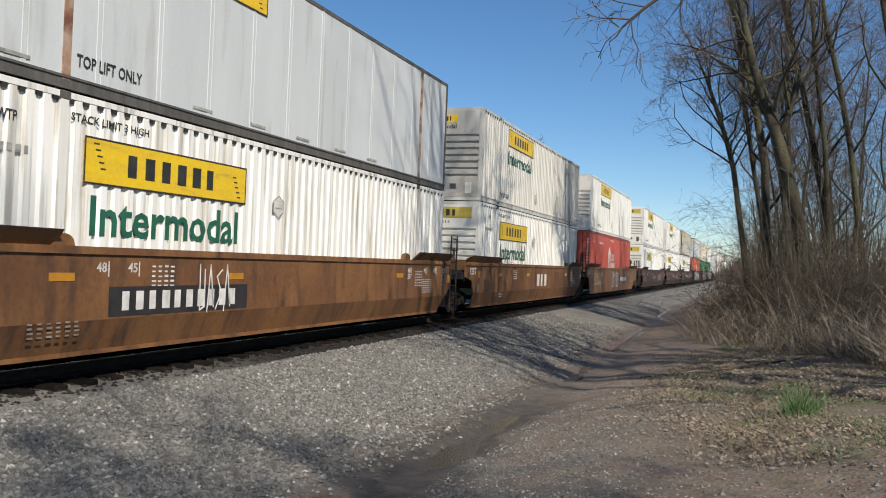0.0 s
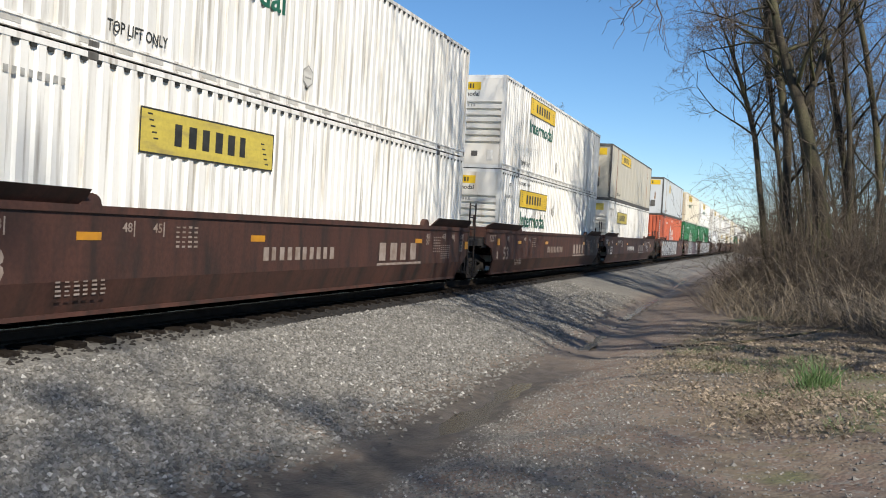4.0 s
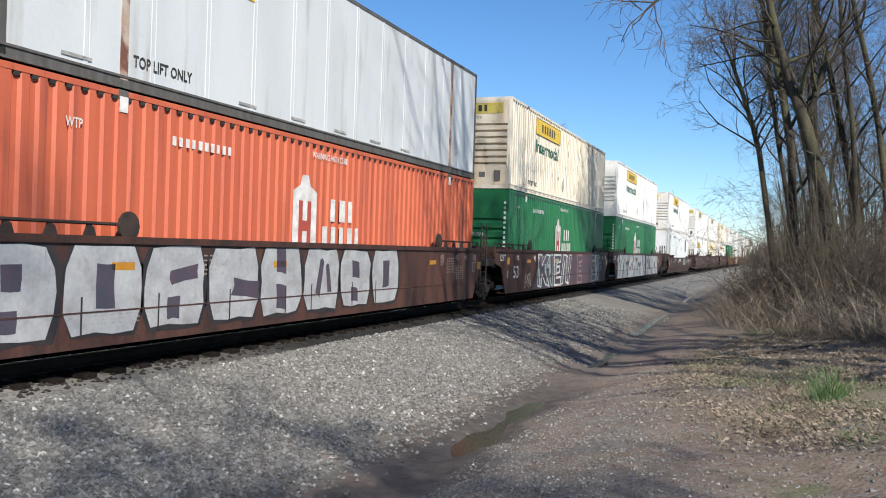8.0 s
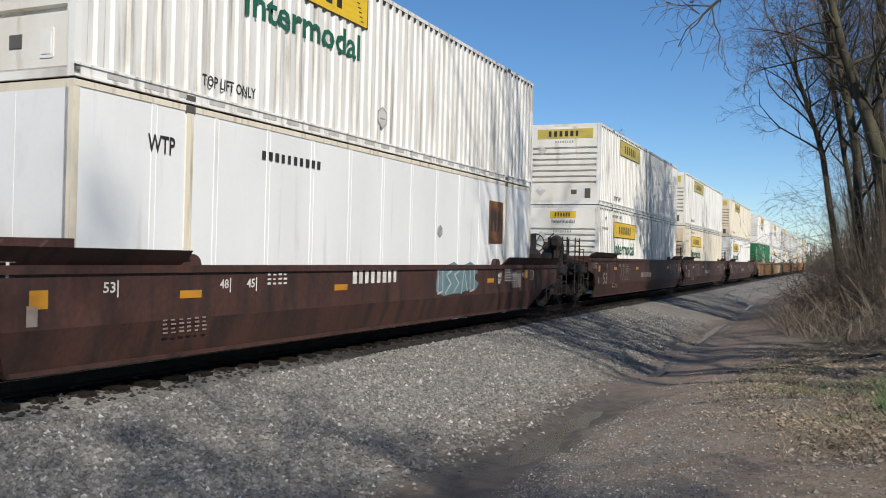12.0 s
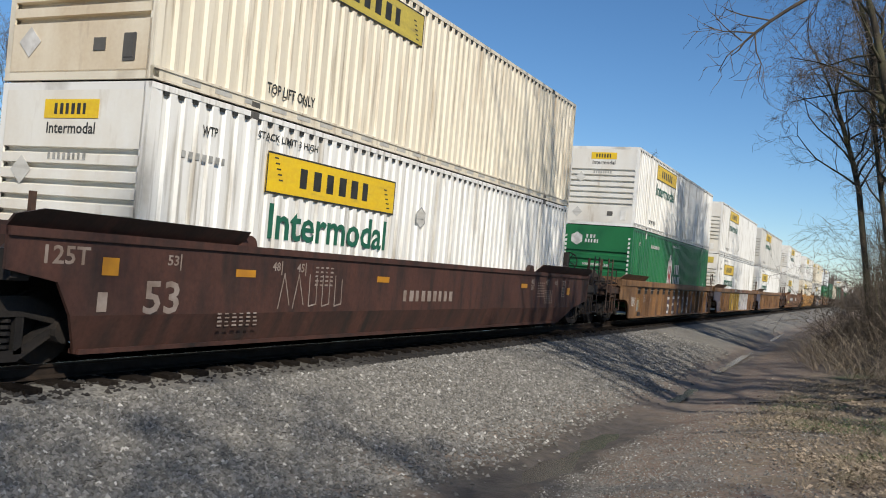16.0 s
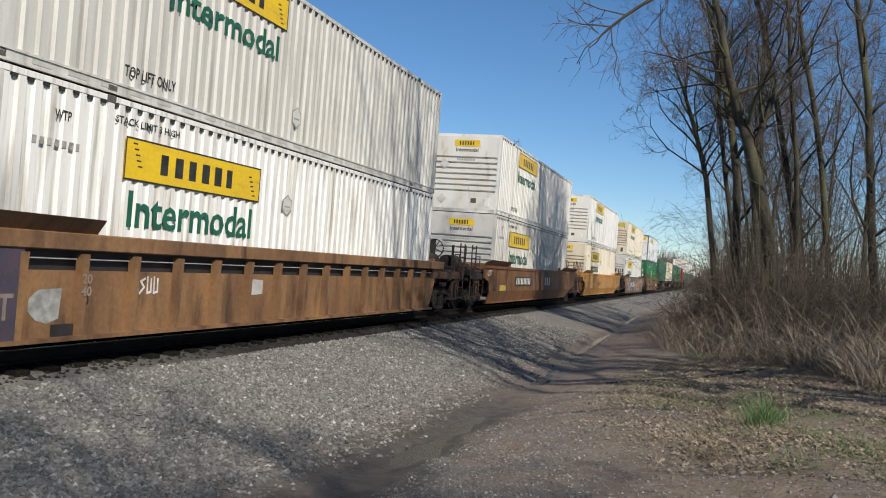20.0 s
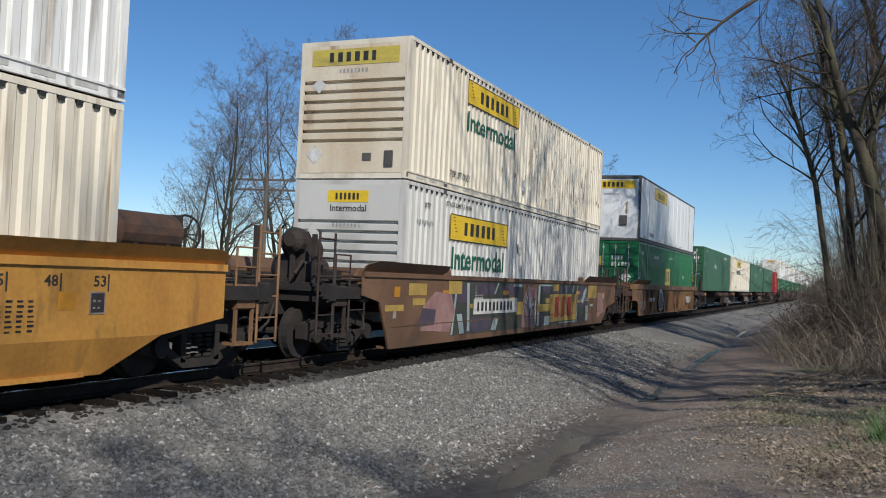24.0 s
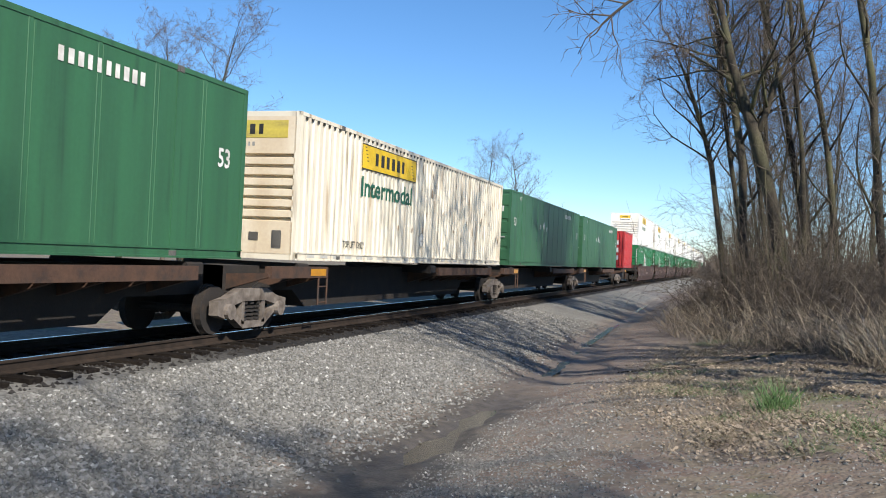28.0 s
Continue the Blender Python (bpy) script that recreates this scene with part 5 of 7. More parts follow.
        for lift, m, wide in ((0.0052, WHITEINK, 0.10), (0.0062, BLACKSPRAYSHADE, 0.06)):
            for p0, p1 in (((7.1, 0.42), (7.38, 1.0)), ((7.38, 1.0), (7.62, 0.38)), ((7.2, 0.62), (7.52, 0.62)), ((7.62, 0.38), (7.78, 0.85)), ((7.78, 0.85), (7.9, 0.5)), ((7.9, 0.5), (8.05, 0.8)), ((8.05, 0.8), (8.12, 0.08))):
                w = wide * (1 if m is BLACKSPRAYSHADE else 1.25)
                patch([(p0[0] - w / 2, p0[1]), (p1[0] - w / 2, p1[1]), (p1[0] + w / 2, p1[1]), (p0[0] + w / 2, p0[1])], m, lift)
        pl = part("number_panel", shared("pale_panel", geo_plate, GREYWHITE, 3.1, 0.36), None, side, "pale panel with dark bars", on_side(3.4, 0.47, x + 0.005))
        part("number_bars", bars(10, 0.22, 2.6, BLACKINKSHADE, 57), None, pl, at=pose(0.22, 0.07, 0.005))
        pt = block(9.5, 12.45, 0.12, 0.94, OCHRE, 0.006, "yellow painted block")
        part("owner_bars", bars(3, 0.62, 2.1, REDSPRAY, 58), None, pt, "dark red bars", pose(10.0, 0.24, 0.0015))
    if kind == "yellow":
        part("spray", strokes(163, 1.6, 0.45, 0.09, PINKSPRAY, 3), None, side, at=on_side(8.0, 0.5, x))
        part("number_bars", bars(9, 0.2, 2.0, TTX, 59), None, side, at=on_side(4.2, 0.6, x))
    if kind == "ttx_plain":
        pl = part("number_panel", shared("number_panel", geo_plate, BLACKSPRAYSHADE, 3.3, 0.38), None, side, "black panel with white bars", on_side(2.9, 0.62, x))
        part("number_bars", bars(10, 0.25, 2.8, WHITEINK, 51), None, pl, at=pose(0.25, 0.07, 0.005))
        part("owner_bars", bars(3, 0.36, 1.5, WHITEINK, 52), None, side, "white bars", on_side(9.2, 0.65, x))
        part("patch", blob(180, 1.0, 0.2, BANNERDULL, 8, 0.08), None, side, "pale yellow patch", on_side(0.4, 0.46, x))
        part("word", lettering("53", 0.42, 0.62, BLACKSPRAYSHADE), None, side, at=on_side(-0.7, 0.46, x))


def well_car(label, paint, kind, ink, near_joint, far_joint):
    """One well with its platforms, trucks, rails and ladders. near_joint / far_joint: 'link' or 'coupler'."""
    root = holder("well_car", label, "railway car", "well cars of the train")
    ribbed = kind.startswith("ribbed")
    z0, z1 = {"owner": (-0.06, 1.12), "mural": (-0.10, 1.35)}.get(kind, (0.0, 1.35))
    for s in (1, -1):
        turn = pose(0, 0, 0) if s > 0 else pose(0, CL, 0, 0, 0, 180)
        if ribbed:
            side = part("side_sill", shared("side_sill", geo_ribbed_sill, paint, z0, z1), paint, root, at=turn @ pose(SW, 0, 0))
            part("top_chord", shared("top_chord", geo_chord, paint, z1), paint, side)
            for k in range(15):
                coat = paint
                if s > 0 and kind == "ribbed_spray" and 4 <= k <= 11:
                    coat = OCHRE if k < 8 else SILVER
                part("rib", shared("rib", geo_rib, coat, z0, z1), coat, side, "" if coat is paint else "rib under spray paint", pose(0, k * 1.06 + 0.42, 0))
            # the web is black because the chord's shade is put into its colour
            part("upper_web", shared("upper_web", geo_box, BLACKSPRAYSHADE, -0.195, -0.178, -1.7, 16.5, 0.80, z1), GRIME, side, "dark recessed upper web")
            part("pipe", shared("sill_pipe", lambda: Geo().tube([(0, -1.5, 0), (0, 16.4, 0)], 0.012, 6), POCKET), POCKET, side, "thin grey pipe run", pose(-0.10, 0, 1.02))
            part("end_plate", shared("end_plate", lambda: Geo().prism([(-1.9, 1.13), (-1.9, 0.66), (-1.25, 0.66), (-0.98, 0.62), (-0.76, 0.50), (-0.62, 0.30), (-0.54, 0.0), (0.42, 0.0), (0.42, 1.13)], "x", -0.03, 0.0), VIOLETSPRAY if kind in ("ribbed", "ribbed_spray") else paint), None, side, "dark slate end plate" if kind in ("ribbed", "ribbed_spray") else "")
            # no hole is cut: a black block holds the opening's shade
            part("pocket", shared("sill_pocket", geo_box, BLACKSPRAYSHADE, -0.09, -0.06, 1.05, 1.5, 0.03, 0.2), None, side, "dark opening")
            part("raised_plate", shared("raised_plate", geo_raised_plate, paint), paint, side, at=pose(-0.05, 0, z1))
        else:
            if kind in ("spray_silver", "roach", "spray_mix", "mural", "spray_ttx"):
                side = part("side_sill", shared("side_sill", geo_side_sill, paint, z0, z1, far_joint), paint, root, at=turn @ pose(SW, 0, 0))
                part("weld_seam", shared("weld_seam", geo_box, paint, 0.02, 0.032, -0.8, 15.8, z0 + 0.42, z0 + 0.44), paint, side)
            else:
                side = part("side_sill", shared("side_sill", geo_upper_plate, paint, z1, far_joint), paint, root, at=turn @ pose(SW, 0, 0))
                part("lower_plate", shared("lower_plate", geo_lower_plate, paint, z0, far_joint), paint, side)
            part("top_lip", shared("top_lip", geo_box, paint, -0.10, 0.055, NE, far_end(far_joint)[0], z1 - 0.09, z1 + 0.004), paint, side)
            for y in (13.04, 1.82) if kind not in ("spray_mix", "roach", "spray_silver") else ():
                part("guide_ear", shared("guide_ear", geo_ear, paint), paint, side, at=pose(-0.02, y, z1 + (0.19 if y > 13.5 or y < 1.7 else 0.0)))
            part("bottom_flange", shared("bottom_flange", geo_box, paint, -0.26, -0.1, -0.83, 15.65, z0 - 0.004, z0 + 0.05), paint, side)
            if kind in ("spray_mix", "roach", "spray_silver"):
                for a, b in ((NE + 0.1, 1.9), (13.0, far_end(far_joint)[0] - 0.1)):
                    rail_ = part("guide_rail", shared("guide_rail", geo_guide_rail, DARKRUST, a, b), DARKRUST, side, at=pose(-0.03, 0, z1 + 0.004))
                    part("guide_disc", shared("guide_disc", geo_guide_disc, DARKRUST), DARKRUST, rail_, "round rusty guide plate", pose(0, b if a < 0 else a, 0))
            else:
                part("raised_plate", shared("raised_plate", geo_raised_plate, paint), paint, side, at=pose(-0.02, 0, z1 + 0.004))
                part("raised_plate", shared("far_plate", geo_far_plate, paint, far_joint), paint, side, at=pose(-0.02, 0, z1 + 0.004))
        if s > 0:
            sill_marks(side, kind, ink, z1)
            if ribbed:
                x = -0.097
                if kind == "ribbed_sefor":
                    for i in range(5):
                        part("spray_patch", shared("spray_ground_dark", geo_plate, VIOLETSPRAY, 0.95, 0.78, 0.001), None, side, "dark sprayed panel", on_side(6.01 + i * 1.06 - 0.22, 0.05, x - 0.0012))
                    for i, c in enumerate("SEFOR"):
                        part("spray", drawn(c, 0.78, 0.66, 0.10, WHITEINK), None, side, "white sprayed letter shape", on_side(5.9 + i * 1.06, 0.1, x + 0.002))
                    part("spray_patch", shared("spray_ground_dark", geo_plate, VIOLETSPRAY, 0.95, 0.78, 0.001), None, side, "dark sprayed panel", on_side(11.09, 0.05, x - 0.0012))
                    part("word", lettering("2015", 0.24, 0.6, WHITEINK), None, side, "white sprayed year", on_side(11.2, 0.5, x + 0.002))
                    part("spray_patch", shared("spray_ground_end", geo_plate, VIOLETSPRAY, 0.97, 0.79, 0.001), None, side, "dark slate panel", on_side(15.33, 0.04, x - 0.0012))
                    part("mark_bars", bars(8, 0.10, 0.6, FADEDINK, 63, 2), None, side, at=on_side(15.5, 0.14, x + 0.002))
                    part("spray", strokes(272, 0.62, 0.34, 0.03, WHITEINK, 4), None, side, "white sprayed scribble", on_side(-0.32, 0.42, 0.004))
                    part("spray", strokes(273, 0.7, 0.42, 0.028, OCHRE, 5), None, side, "yellow sprayed scribble", on_side(0.62, 0.34, x + 0.004))
                    part("word", lettering("UTTX", 0.16, 0.5, FADEDINK), None, side, at=on_side(1.75, 0.58, x + 0.004))
                    part("number_bars", bars(5, 0.15, 0.5, FADEDINK, 64), None, side, at=on_side(2.72, 0.58, x + 0.004))
                if kind == "ribbed_spray":
                    for c, y, w in (("N", 4.72, 1.55), ("A", 5.95, 1.15), ("V", 6.85, 1.1), ("E", 7.85, 1.05), ("K", 9.05, 1.2), ("A", 10.1, 1.0), ("W", 10.95, 1.5)):
                        fill = OCHRE if y < 8.5 else SPRAYGREY
                        part("spray", drawn(c, w, 0.78, 0.15, WINESPRAY, True), None, side, "wine-red edge of a sprayed letter", on_side(y, 0.03, x + 0.0012))
                        part("spray", drawn(c, w, 0.78, 0.07, SILVER, True), None, side, "pale line round a sprayed letter", on_side(y, 0.03, x + 0.0024))
                        part("spray_patch", filled(c, w, 0.78, fill), None, side, "jagged sprayed letter shape", on_side(y, 0.03, x + 0.0036))
                    for i in range(7):
                        y = 4.72 + i * 1.06
                        part("spray", strokes(240 + i, 0.9, 0.15, 0.035, SILVER if i % 2 else WINESPRAY, 2), None, side, "tips of sprayed letters on the chord", on_side(y, z1 - 0.18, 0.033))
                    for y in (12.6, 13.7, 14.8):
                        part("spray_patch", blob(int(y * 10), 0.8, 0.72, TAN if y < 14 else VIOLETSPRAY, 10, 0.15), None, side, "worn sprayed panel", on_side(y, 0.06, x + 0.001))
                if kind == "ribbed_mark":
                    part("spray_patch", blob(260, 1.5, 1.2, WHITEINK, 9, 0.4), None, side, "white sprayed figure shape", on_side(3.6, 0.08, x + 0.16))
                    part("spray_patch", blob(260, 1.2, 0.95, BLACKSPRAYSHADE, 9, 0.4), None, side, at=on_side(3.75, 0.14, x + 0.163))
                    part("number_bars", bars(9, 0.18, 1.6, WHITEINK, 60), None, side, at=on_side(1.57, 0.58, 0.004))
                    part("owner_bars", bars(4, 0.35, 1.9, WHITEINK, 61), None, side, at=on_side(12.3, 0.45, x + 0.14))
                if kind == "ribbed":
                    part("spray", strokes(271, 0.62, 0.24, 0.035, WHITEINK, 4), None, side, "white sprayed strokes", on_side(2.62, 0.56, x + 0.004))
                    part("patch", blob(275, 0.5, 0.3, POCKET, 8, 0.25), None, side, "faded grey sprayed patch", on_side(5.9, 0.5, x + 0.004))
                part("patch", blob(276, 0.6, 0.5, GREYINK, 9, 0.3), None, side, "dark worn patch", on_side(0.62, 0.2, x + 0.004))
                for s, z in (("20", 0.72), ("40", 0.56)):
                    part("word", lettering(s, 0.12, 0.19, FADEDINK), None, side, at=on_side(1.42, z, 0.025))
                if kind != "ribbed_sefor":
                    part("word", lettering("125T", 0.30, 0.8, FADEDINK), None, side, at=on_side(-0.5, 0.3, 0.003))
    part("well_floor", shared("well_floor", geo_well_floor, GRIME), GRIME, root)
    for near in (True, False):
        joint = near_joint if near else far_joint
        turn = pose(0, 0, 0) if near else pose(0, CL, 0, 0, 0, 180)
        part("bulkhead", shared("bulkhead", geo_bulkhead, paint), paint, root, at=turn)
        grab = {BROWN: DARKRUST, MURAL: DARKRUST, TTX: RUST, TAN: RUST, YELLOWCAR: TAN}.get(paint, paint)
        reach = 3.1 if joint == "coupler" else 1.62
        pf = part("platform", shared("platform", geo_platform, RUST if ribbed else GRIME, reach), GRIME, root, at=turn)
        for y in ((-1.72,) if joint == "link" else (-1.72, -reach + 0.2)):
            part("cross_beam", shared("cross_beam", geo_box, RUST if ribbed else GRIME, -1.46, 1.46, -0.12, 0.12, 0.80, 1.12, 0.03), GRIME, pf, at=pose(0, y, 0))
        if joint == "coupler":
            part("coupler", shared("coupler", geo_coupler, GRIME, reach), GRIME, root, at=turn)
            truck(root, -1.95 if near else CL + 1.95)
            for x in (1.40, -1.40):
                part("ladder", shared("end_ladder", geo_ladder, grab, 0.5, 0.22, 1.98), grab, root, at=turn @ pose(x, -3.3, 0))
                part("end_box", shared("end_box", geo_end_box, grab), grab, root, "corner box with a hung step", turn @ (pose(x, -2.3, 0) if x > 0 else pose(x, -2.75, 0, 0, 0, 180)))
                part("handrail", shared("handrail", geo_handrail, grab, 1.05, 1.62, 0.5), grab, root, at=turn @ pose(x, -2.75, 0))
            part("air_hose", shared("air_hose", geo_hoses, GRIME), GRIME, root, "dark air hoses", turn @ pose(0, -reach, 0))
            part("rigging", shared("rigging", geo_rigging, GRIME), GRIME, root, "dark brake pipes and cylinder", turn)
            if near and kind in ("brown", "brown_wide", "mural"):
                gear = part("brake_gear", shared("brake_gear", geo_brake_gear, DARKRUST), DARKRUST, root, "brown brake gear housing", turn @ pose(0.55, -2.55, 1.06))
                part("gear_drum", shared("gear_drum", lambda: Geo().tube([(0, -0.1, 0), (0, 0, 0), (0, 0.16, 0), (0, 0.22, 0)], [0.12, 0.22, 0.22, 0.12], 14), DARKRUST), DARKRUST, gear, at=pose(0.1, -0.42, 0.78))
                part("gear_drum", shared("gear_drum", geo_tank, DARKRUST), DARKRUST, gear, at=pose(-0.25, 0.5, 0.62, 0, 0, 90) @ Matrix.Diagonal((0.7, 0.55, 0.7, 1)))
            for px in (1.05, 0.62):
                part("end_post", shared("end_post", geo_box, grab, -0.035, 0.035, -0.035, 0.035, 1.05, 1.95), grab, root, at=turn @ pose(px, -2.9, 0))
            part("grab_frame", shared("grab_frame", geo_grab_frame, grab), grab, root, "bent grab iron frame", turn @ pose(1.42, -2.0, 0))
            part("guide_post", shared("guide_post", geo_guide_post, grab), grab, root, at=turn @ pose(1.0 if not near else -1.0, -1.7, 0))
            part("air_tank", shared("air_tank", geo_tank, DARKRUST if paint is not YELLOWCAR else RUST), RUST, root, "rusty air reservoir", turn @ pose(-0.95 if not near else 0.35, -0.75 if not near else -2.2, 1.72 if paint is YELLOWCAR and not near else 1.34))
            if not near:
                part("brake_wheel", shared("brake_wheel", geo_brake_wheel, GRIME), GRIME, root, at=turn @ pose(-0.9, -1.7, 1.75))
        else:
            if near:
                truck(root, -1.72)
            part("link", shared("link", geo_box, GRIME, -0.2, 0.2, -1.73, -0.2, 0.66, 0.92), GRIME, root, at=turn)
            if not near:
                part("ladder", shared("link_ladder", geo_ladder, grab, 0.5, 0.0, 2.05), grab, root, at=turn @ pose(-1.47, -0.78, 0))
                part("hanger", shared("hanger", geo_end_box, GRIME), GRIME, root, "dark bracket with a hung step", turn @ pose(-1.3, -0.85, -0.1, 0, 0, 180))
            for x in (0.9, 0.2, -0.6):
                part("guide_post", shared("guide_post_short", geo_box, RUST, -0.03, 0.03, -0.03, 0.03, 1.0, 1.75), RUST, root, at=turn @ pose(x, -1.2, 0))
    return root


def geo_spine(reach):
    g = Geo().prism([(-1.8, 0.50), (1.6, 0.50), (2.2, 0.12), (13.6, 0.12), (14.2, 0.50), (reach, 0.50), (reach, 1.0), (-1.8, 1.0)], "x", -0.45, 0.45)
    for y in (0.4, reach * 0.5, reach - 2.2):
        g.box(-1.3, 1.3, y - 0.22, y + 0.22, 0.86, 1.08, 0.03)
    return g


def geo_outrigger(y0, y1):
    g = Geo().box(-0.14, 0.0, y0, y1, 0.80, 1.02)
    n = max(2, int((y1 - y0) / 0.9))
    for i in range(n + 1):
        y = y0 + (y1 - y0) * i / n
        g.prism([(-0.95, 0.55), (-0.05, 0.82), (-0.05, 0.9), (-0.95, 0.85)], "y", y - 0.05, y + 0.05)
    return g


def spine_car(label, near_joint):
    """A low skeleton car that carries one box over its centre beam."""
    root = holder("spine_car", label, "railway car", "spine cars of the train")
    part("spine", shared("spine", geo_spine, GRIME, 17.0), GRIME, root)
    for s in (1, -1):
        turn = pose(0, 0, 0) if s > 0 else pose(0, CL, 0, 0, 0, 180)
        for a, b in ((-1.0, 1.4), (8.8, 14.8)) if s > 0 else ((1.4, 7.4), (14.8, 17.0)):
            part("outrigger", shared("outrigger", geo_outrigger, RUST, a, b), RUST, root, "rusty side bearer", turn @ pose(1.36, 0, 0))
        part("reflector", shared("spine_reflector", geo_plate, REFLECT, 0.7, 0.14), None, root, "amber reflector", turn @ on_side(0.6, 0.84, 1.362))
        part("step", shared("spine_step", geo_ladder, RUST, 0.4, 0.25, 1.0), RUST, root, at=turn @ pose(1.34, 1.0, 0))
    truck(root, -1.1, DUSTY)
    if near_joint == "coupler":
        part("coupler", shared("coupler_spine", geo_coupler, GRIME, 2.2), GRIME, root)
        part("end_deck", shared("end_deck", geo_box, RUST, -1.4, 1.4, -2.2, -1.0, 0.92, 1.05), RUST, root)
        part("brake_wheel", shared("brake_wheel", geo_brake_wheel, GRIME), GRIME, root, at=pose(-0.95, -1.5, 1.7))
        for x in (1.38, -1.38):
            part("ladder", shared("ladder", geo_ladder, RUST, 0.42, 0.3, 1.75), RUST, root, at=pose(x, -2.1, 0))
    return root


# ---- the train: where each load's leading end stands at the start, what it carries, what carries it ----
SPEED, TRACK = 15.7285, -9.237
ORANGECAR = "orange-brown steel well car with streaks of rust"
BROWNCAR = "dark oxide-brown steel well car, grimy"
TANCAR = "tan ribbed-side well car with worn paint"
TRAIN = [
    (-16.7, "jb_high", "jb_low", "well", BROWNCAR, BROWN, "brown", FADEDINK, "link", "coupler"),
    (6.78, "smooth_grey", "jb_low", "well", ORANGECAR, TTX, "ttx_number", WHITEINK, "coupler", "link"),
    (26.38, "jb_high_grey", "jb_low_big", "well", ORANGECAR, TTX, "ttx", WHITEINK, "link", "link"),
    (46.21, "jb_high", "tower_red", "well", ORANGECAR + " and silver spray paint", TTX, "spray_ttx", WHITEINK, "link", "coupler"),
    (69.82, "jb_high_big", "jb_low_plate", "well", BROWNCAR, BROWN, "brown_wide", FADEDINK, "coupler", "link"),
    (89.6, "jb_high", "jb_low", "well", BROWNCAR, BROWN, "brown_wide", FADEDINK, "link", "link"),
    (109.33, "smooth_beige", "jb_low_plate", "well", BROWNCAR, BROWN, "brown_wide", WHITEINK, "link", "coupler"),
    (133.2, "smooth_grey_small", "tower_orange", "well", BROWNCAR + ", covered in silver spray paint", BROWN, "spray_silver", FADEDINK, "coupler", "link"),
    (152.83, "jb_high_cream", "tower_green", "well", BROWNCAR + " with sprayed strokes", BROWN, "spray_mix", WHITEINK, "link", "link"),
    (172.53, "jb_high", "tower_green", "well", BROWNCAR + ", covered in silver spray paint", BROWN, "roach", WHITEINK, "link", "coupler"),
    (196.23, "jb_high", "square_white", "well", BROWNCAR + " with a teal sprayed patch", BROWN, "owner", WHITEINK, "coupler", "coupler"),
    (219.89, "jb_high_plate", "jb_low", "well", BROWNCAR, BROWN, "brown", FADEDINK, "coupler", "link"),
    (238.62, "jb_high_plate", "jb_low_cream", "well", BROWNCAR, BROWN, "brown", FADEDINK, "link", "link"),
    (259.72, "jb_high_plate_cream", "jb_low", "well", BROWNCAR, BROWN, "brown", FADEDINK, "link", "coupler"),
    (283.57, "jb_high", "tower_green", "well", TANCAR + " and sprayed blocks", TAN, "ribbed_sefor", FADEDINK, "coupler", "link"),
    (303.21, "jb_high", "jb_low_big", "well", TANCAR + " and bright spray paint", TAN, "ribbed_spray", FADEDINK, "link", "link"),
    (322.7, "jb_high_grey", "jb_low", "well", TANCAR, TAN, "ribbed", FADEDINK, "link", "coupler"),
    (346.34, "jb_high", "jb_low_grey", "well", ORANGECAR, TTX, "ttx_plain", WHITEINK, "coupler", "coupler"),
    (369.65, "jb_high", "jb_low_cream", "well", "yellow-orange steel well car, fairly clean", YELLOWCAR, "yellow", BLACKSPRAYSHADE, "coupler", "coupler"),
    (393.57, "jb_high_cream", "jb_low_grey", "well", "well car painted over with dark olive and yellow mural", MURAL, "mural", WHITEINK, "coupler", "coupler"),
    (416.88, "smooth_white", "square_green", "well", TANCAR, TAN, "ribbed_mark", FADEDINK, "coupler", "coupler"),
    (437.81, None, "plain_green", "spine", "rusty skeleton car with a low centre beam", None, None, None, "coupler", "link"),
    (455.97, None, "jb_high_cream", "spine", "rusty skeleton car with a low centre beam", None, None, None, "link", "link"),
    (473.6, None, "plain_green", "spine", "rusty skeleton car with a low centre beam", None, None, None, "link", "link"),
    (491.2, None, "plain_green", "spine", "rusty skeleton car with a low centre beam", None, None, None, "link", "link"),
    (512.4, None, "small_red", "spine", "rusty skeleton car with a low centre beam", None, None, None, "link", "link"),
]
for k in range(11):
    joint = ("coupler", "link", "link")[k % 3], ("link", "link", "coupler")[k % 3]
    TRAIN.append((523.8 + 19.6 * k + 4.0 * (k // 3), "jb_high", "tower_green", "well", BROWNCAR, BROWN, "brown", FADEDINK, *joint))

RIDERS = []
CARS = {}


def place_car(kind, label, paint, marks, ink, nj, fj):
    key = (kind, label, marks, nj, fj)
    if key in CARS:
        return copy_thing(CARS[key], pose(0, 0, 0))
    car = well_car(label, paint, marks, ink, nj, fj) if kind == "well" else spine_car(label, nj)
    CARS[key] = car
    return car


for start, upper, lower, kind, label, paint, marks, ink, nj, fj in TRAIN:
    RIDERS.append((place_car(kind, label, paint, marks, ink, nj, fj), start, 0.0))
    base = 0.345 if kind == "well" else 1.14
    RIDERS.append((place_container(lower), start, base))
    if upper:
        RIDERS.append((place_container(upper), start, base + CH + 0.03))


def motions():
    """The train runs past at a steady pace towards the camera's side."""
    for thing, start, z in RIDERS:
        walk(thing, [(t, pose(TRACK, start - SPEED * t, z)) for t in (0.0, 14.0, 28.0)])


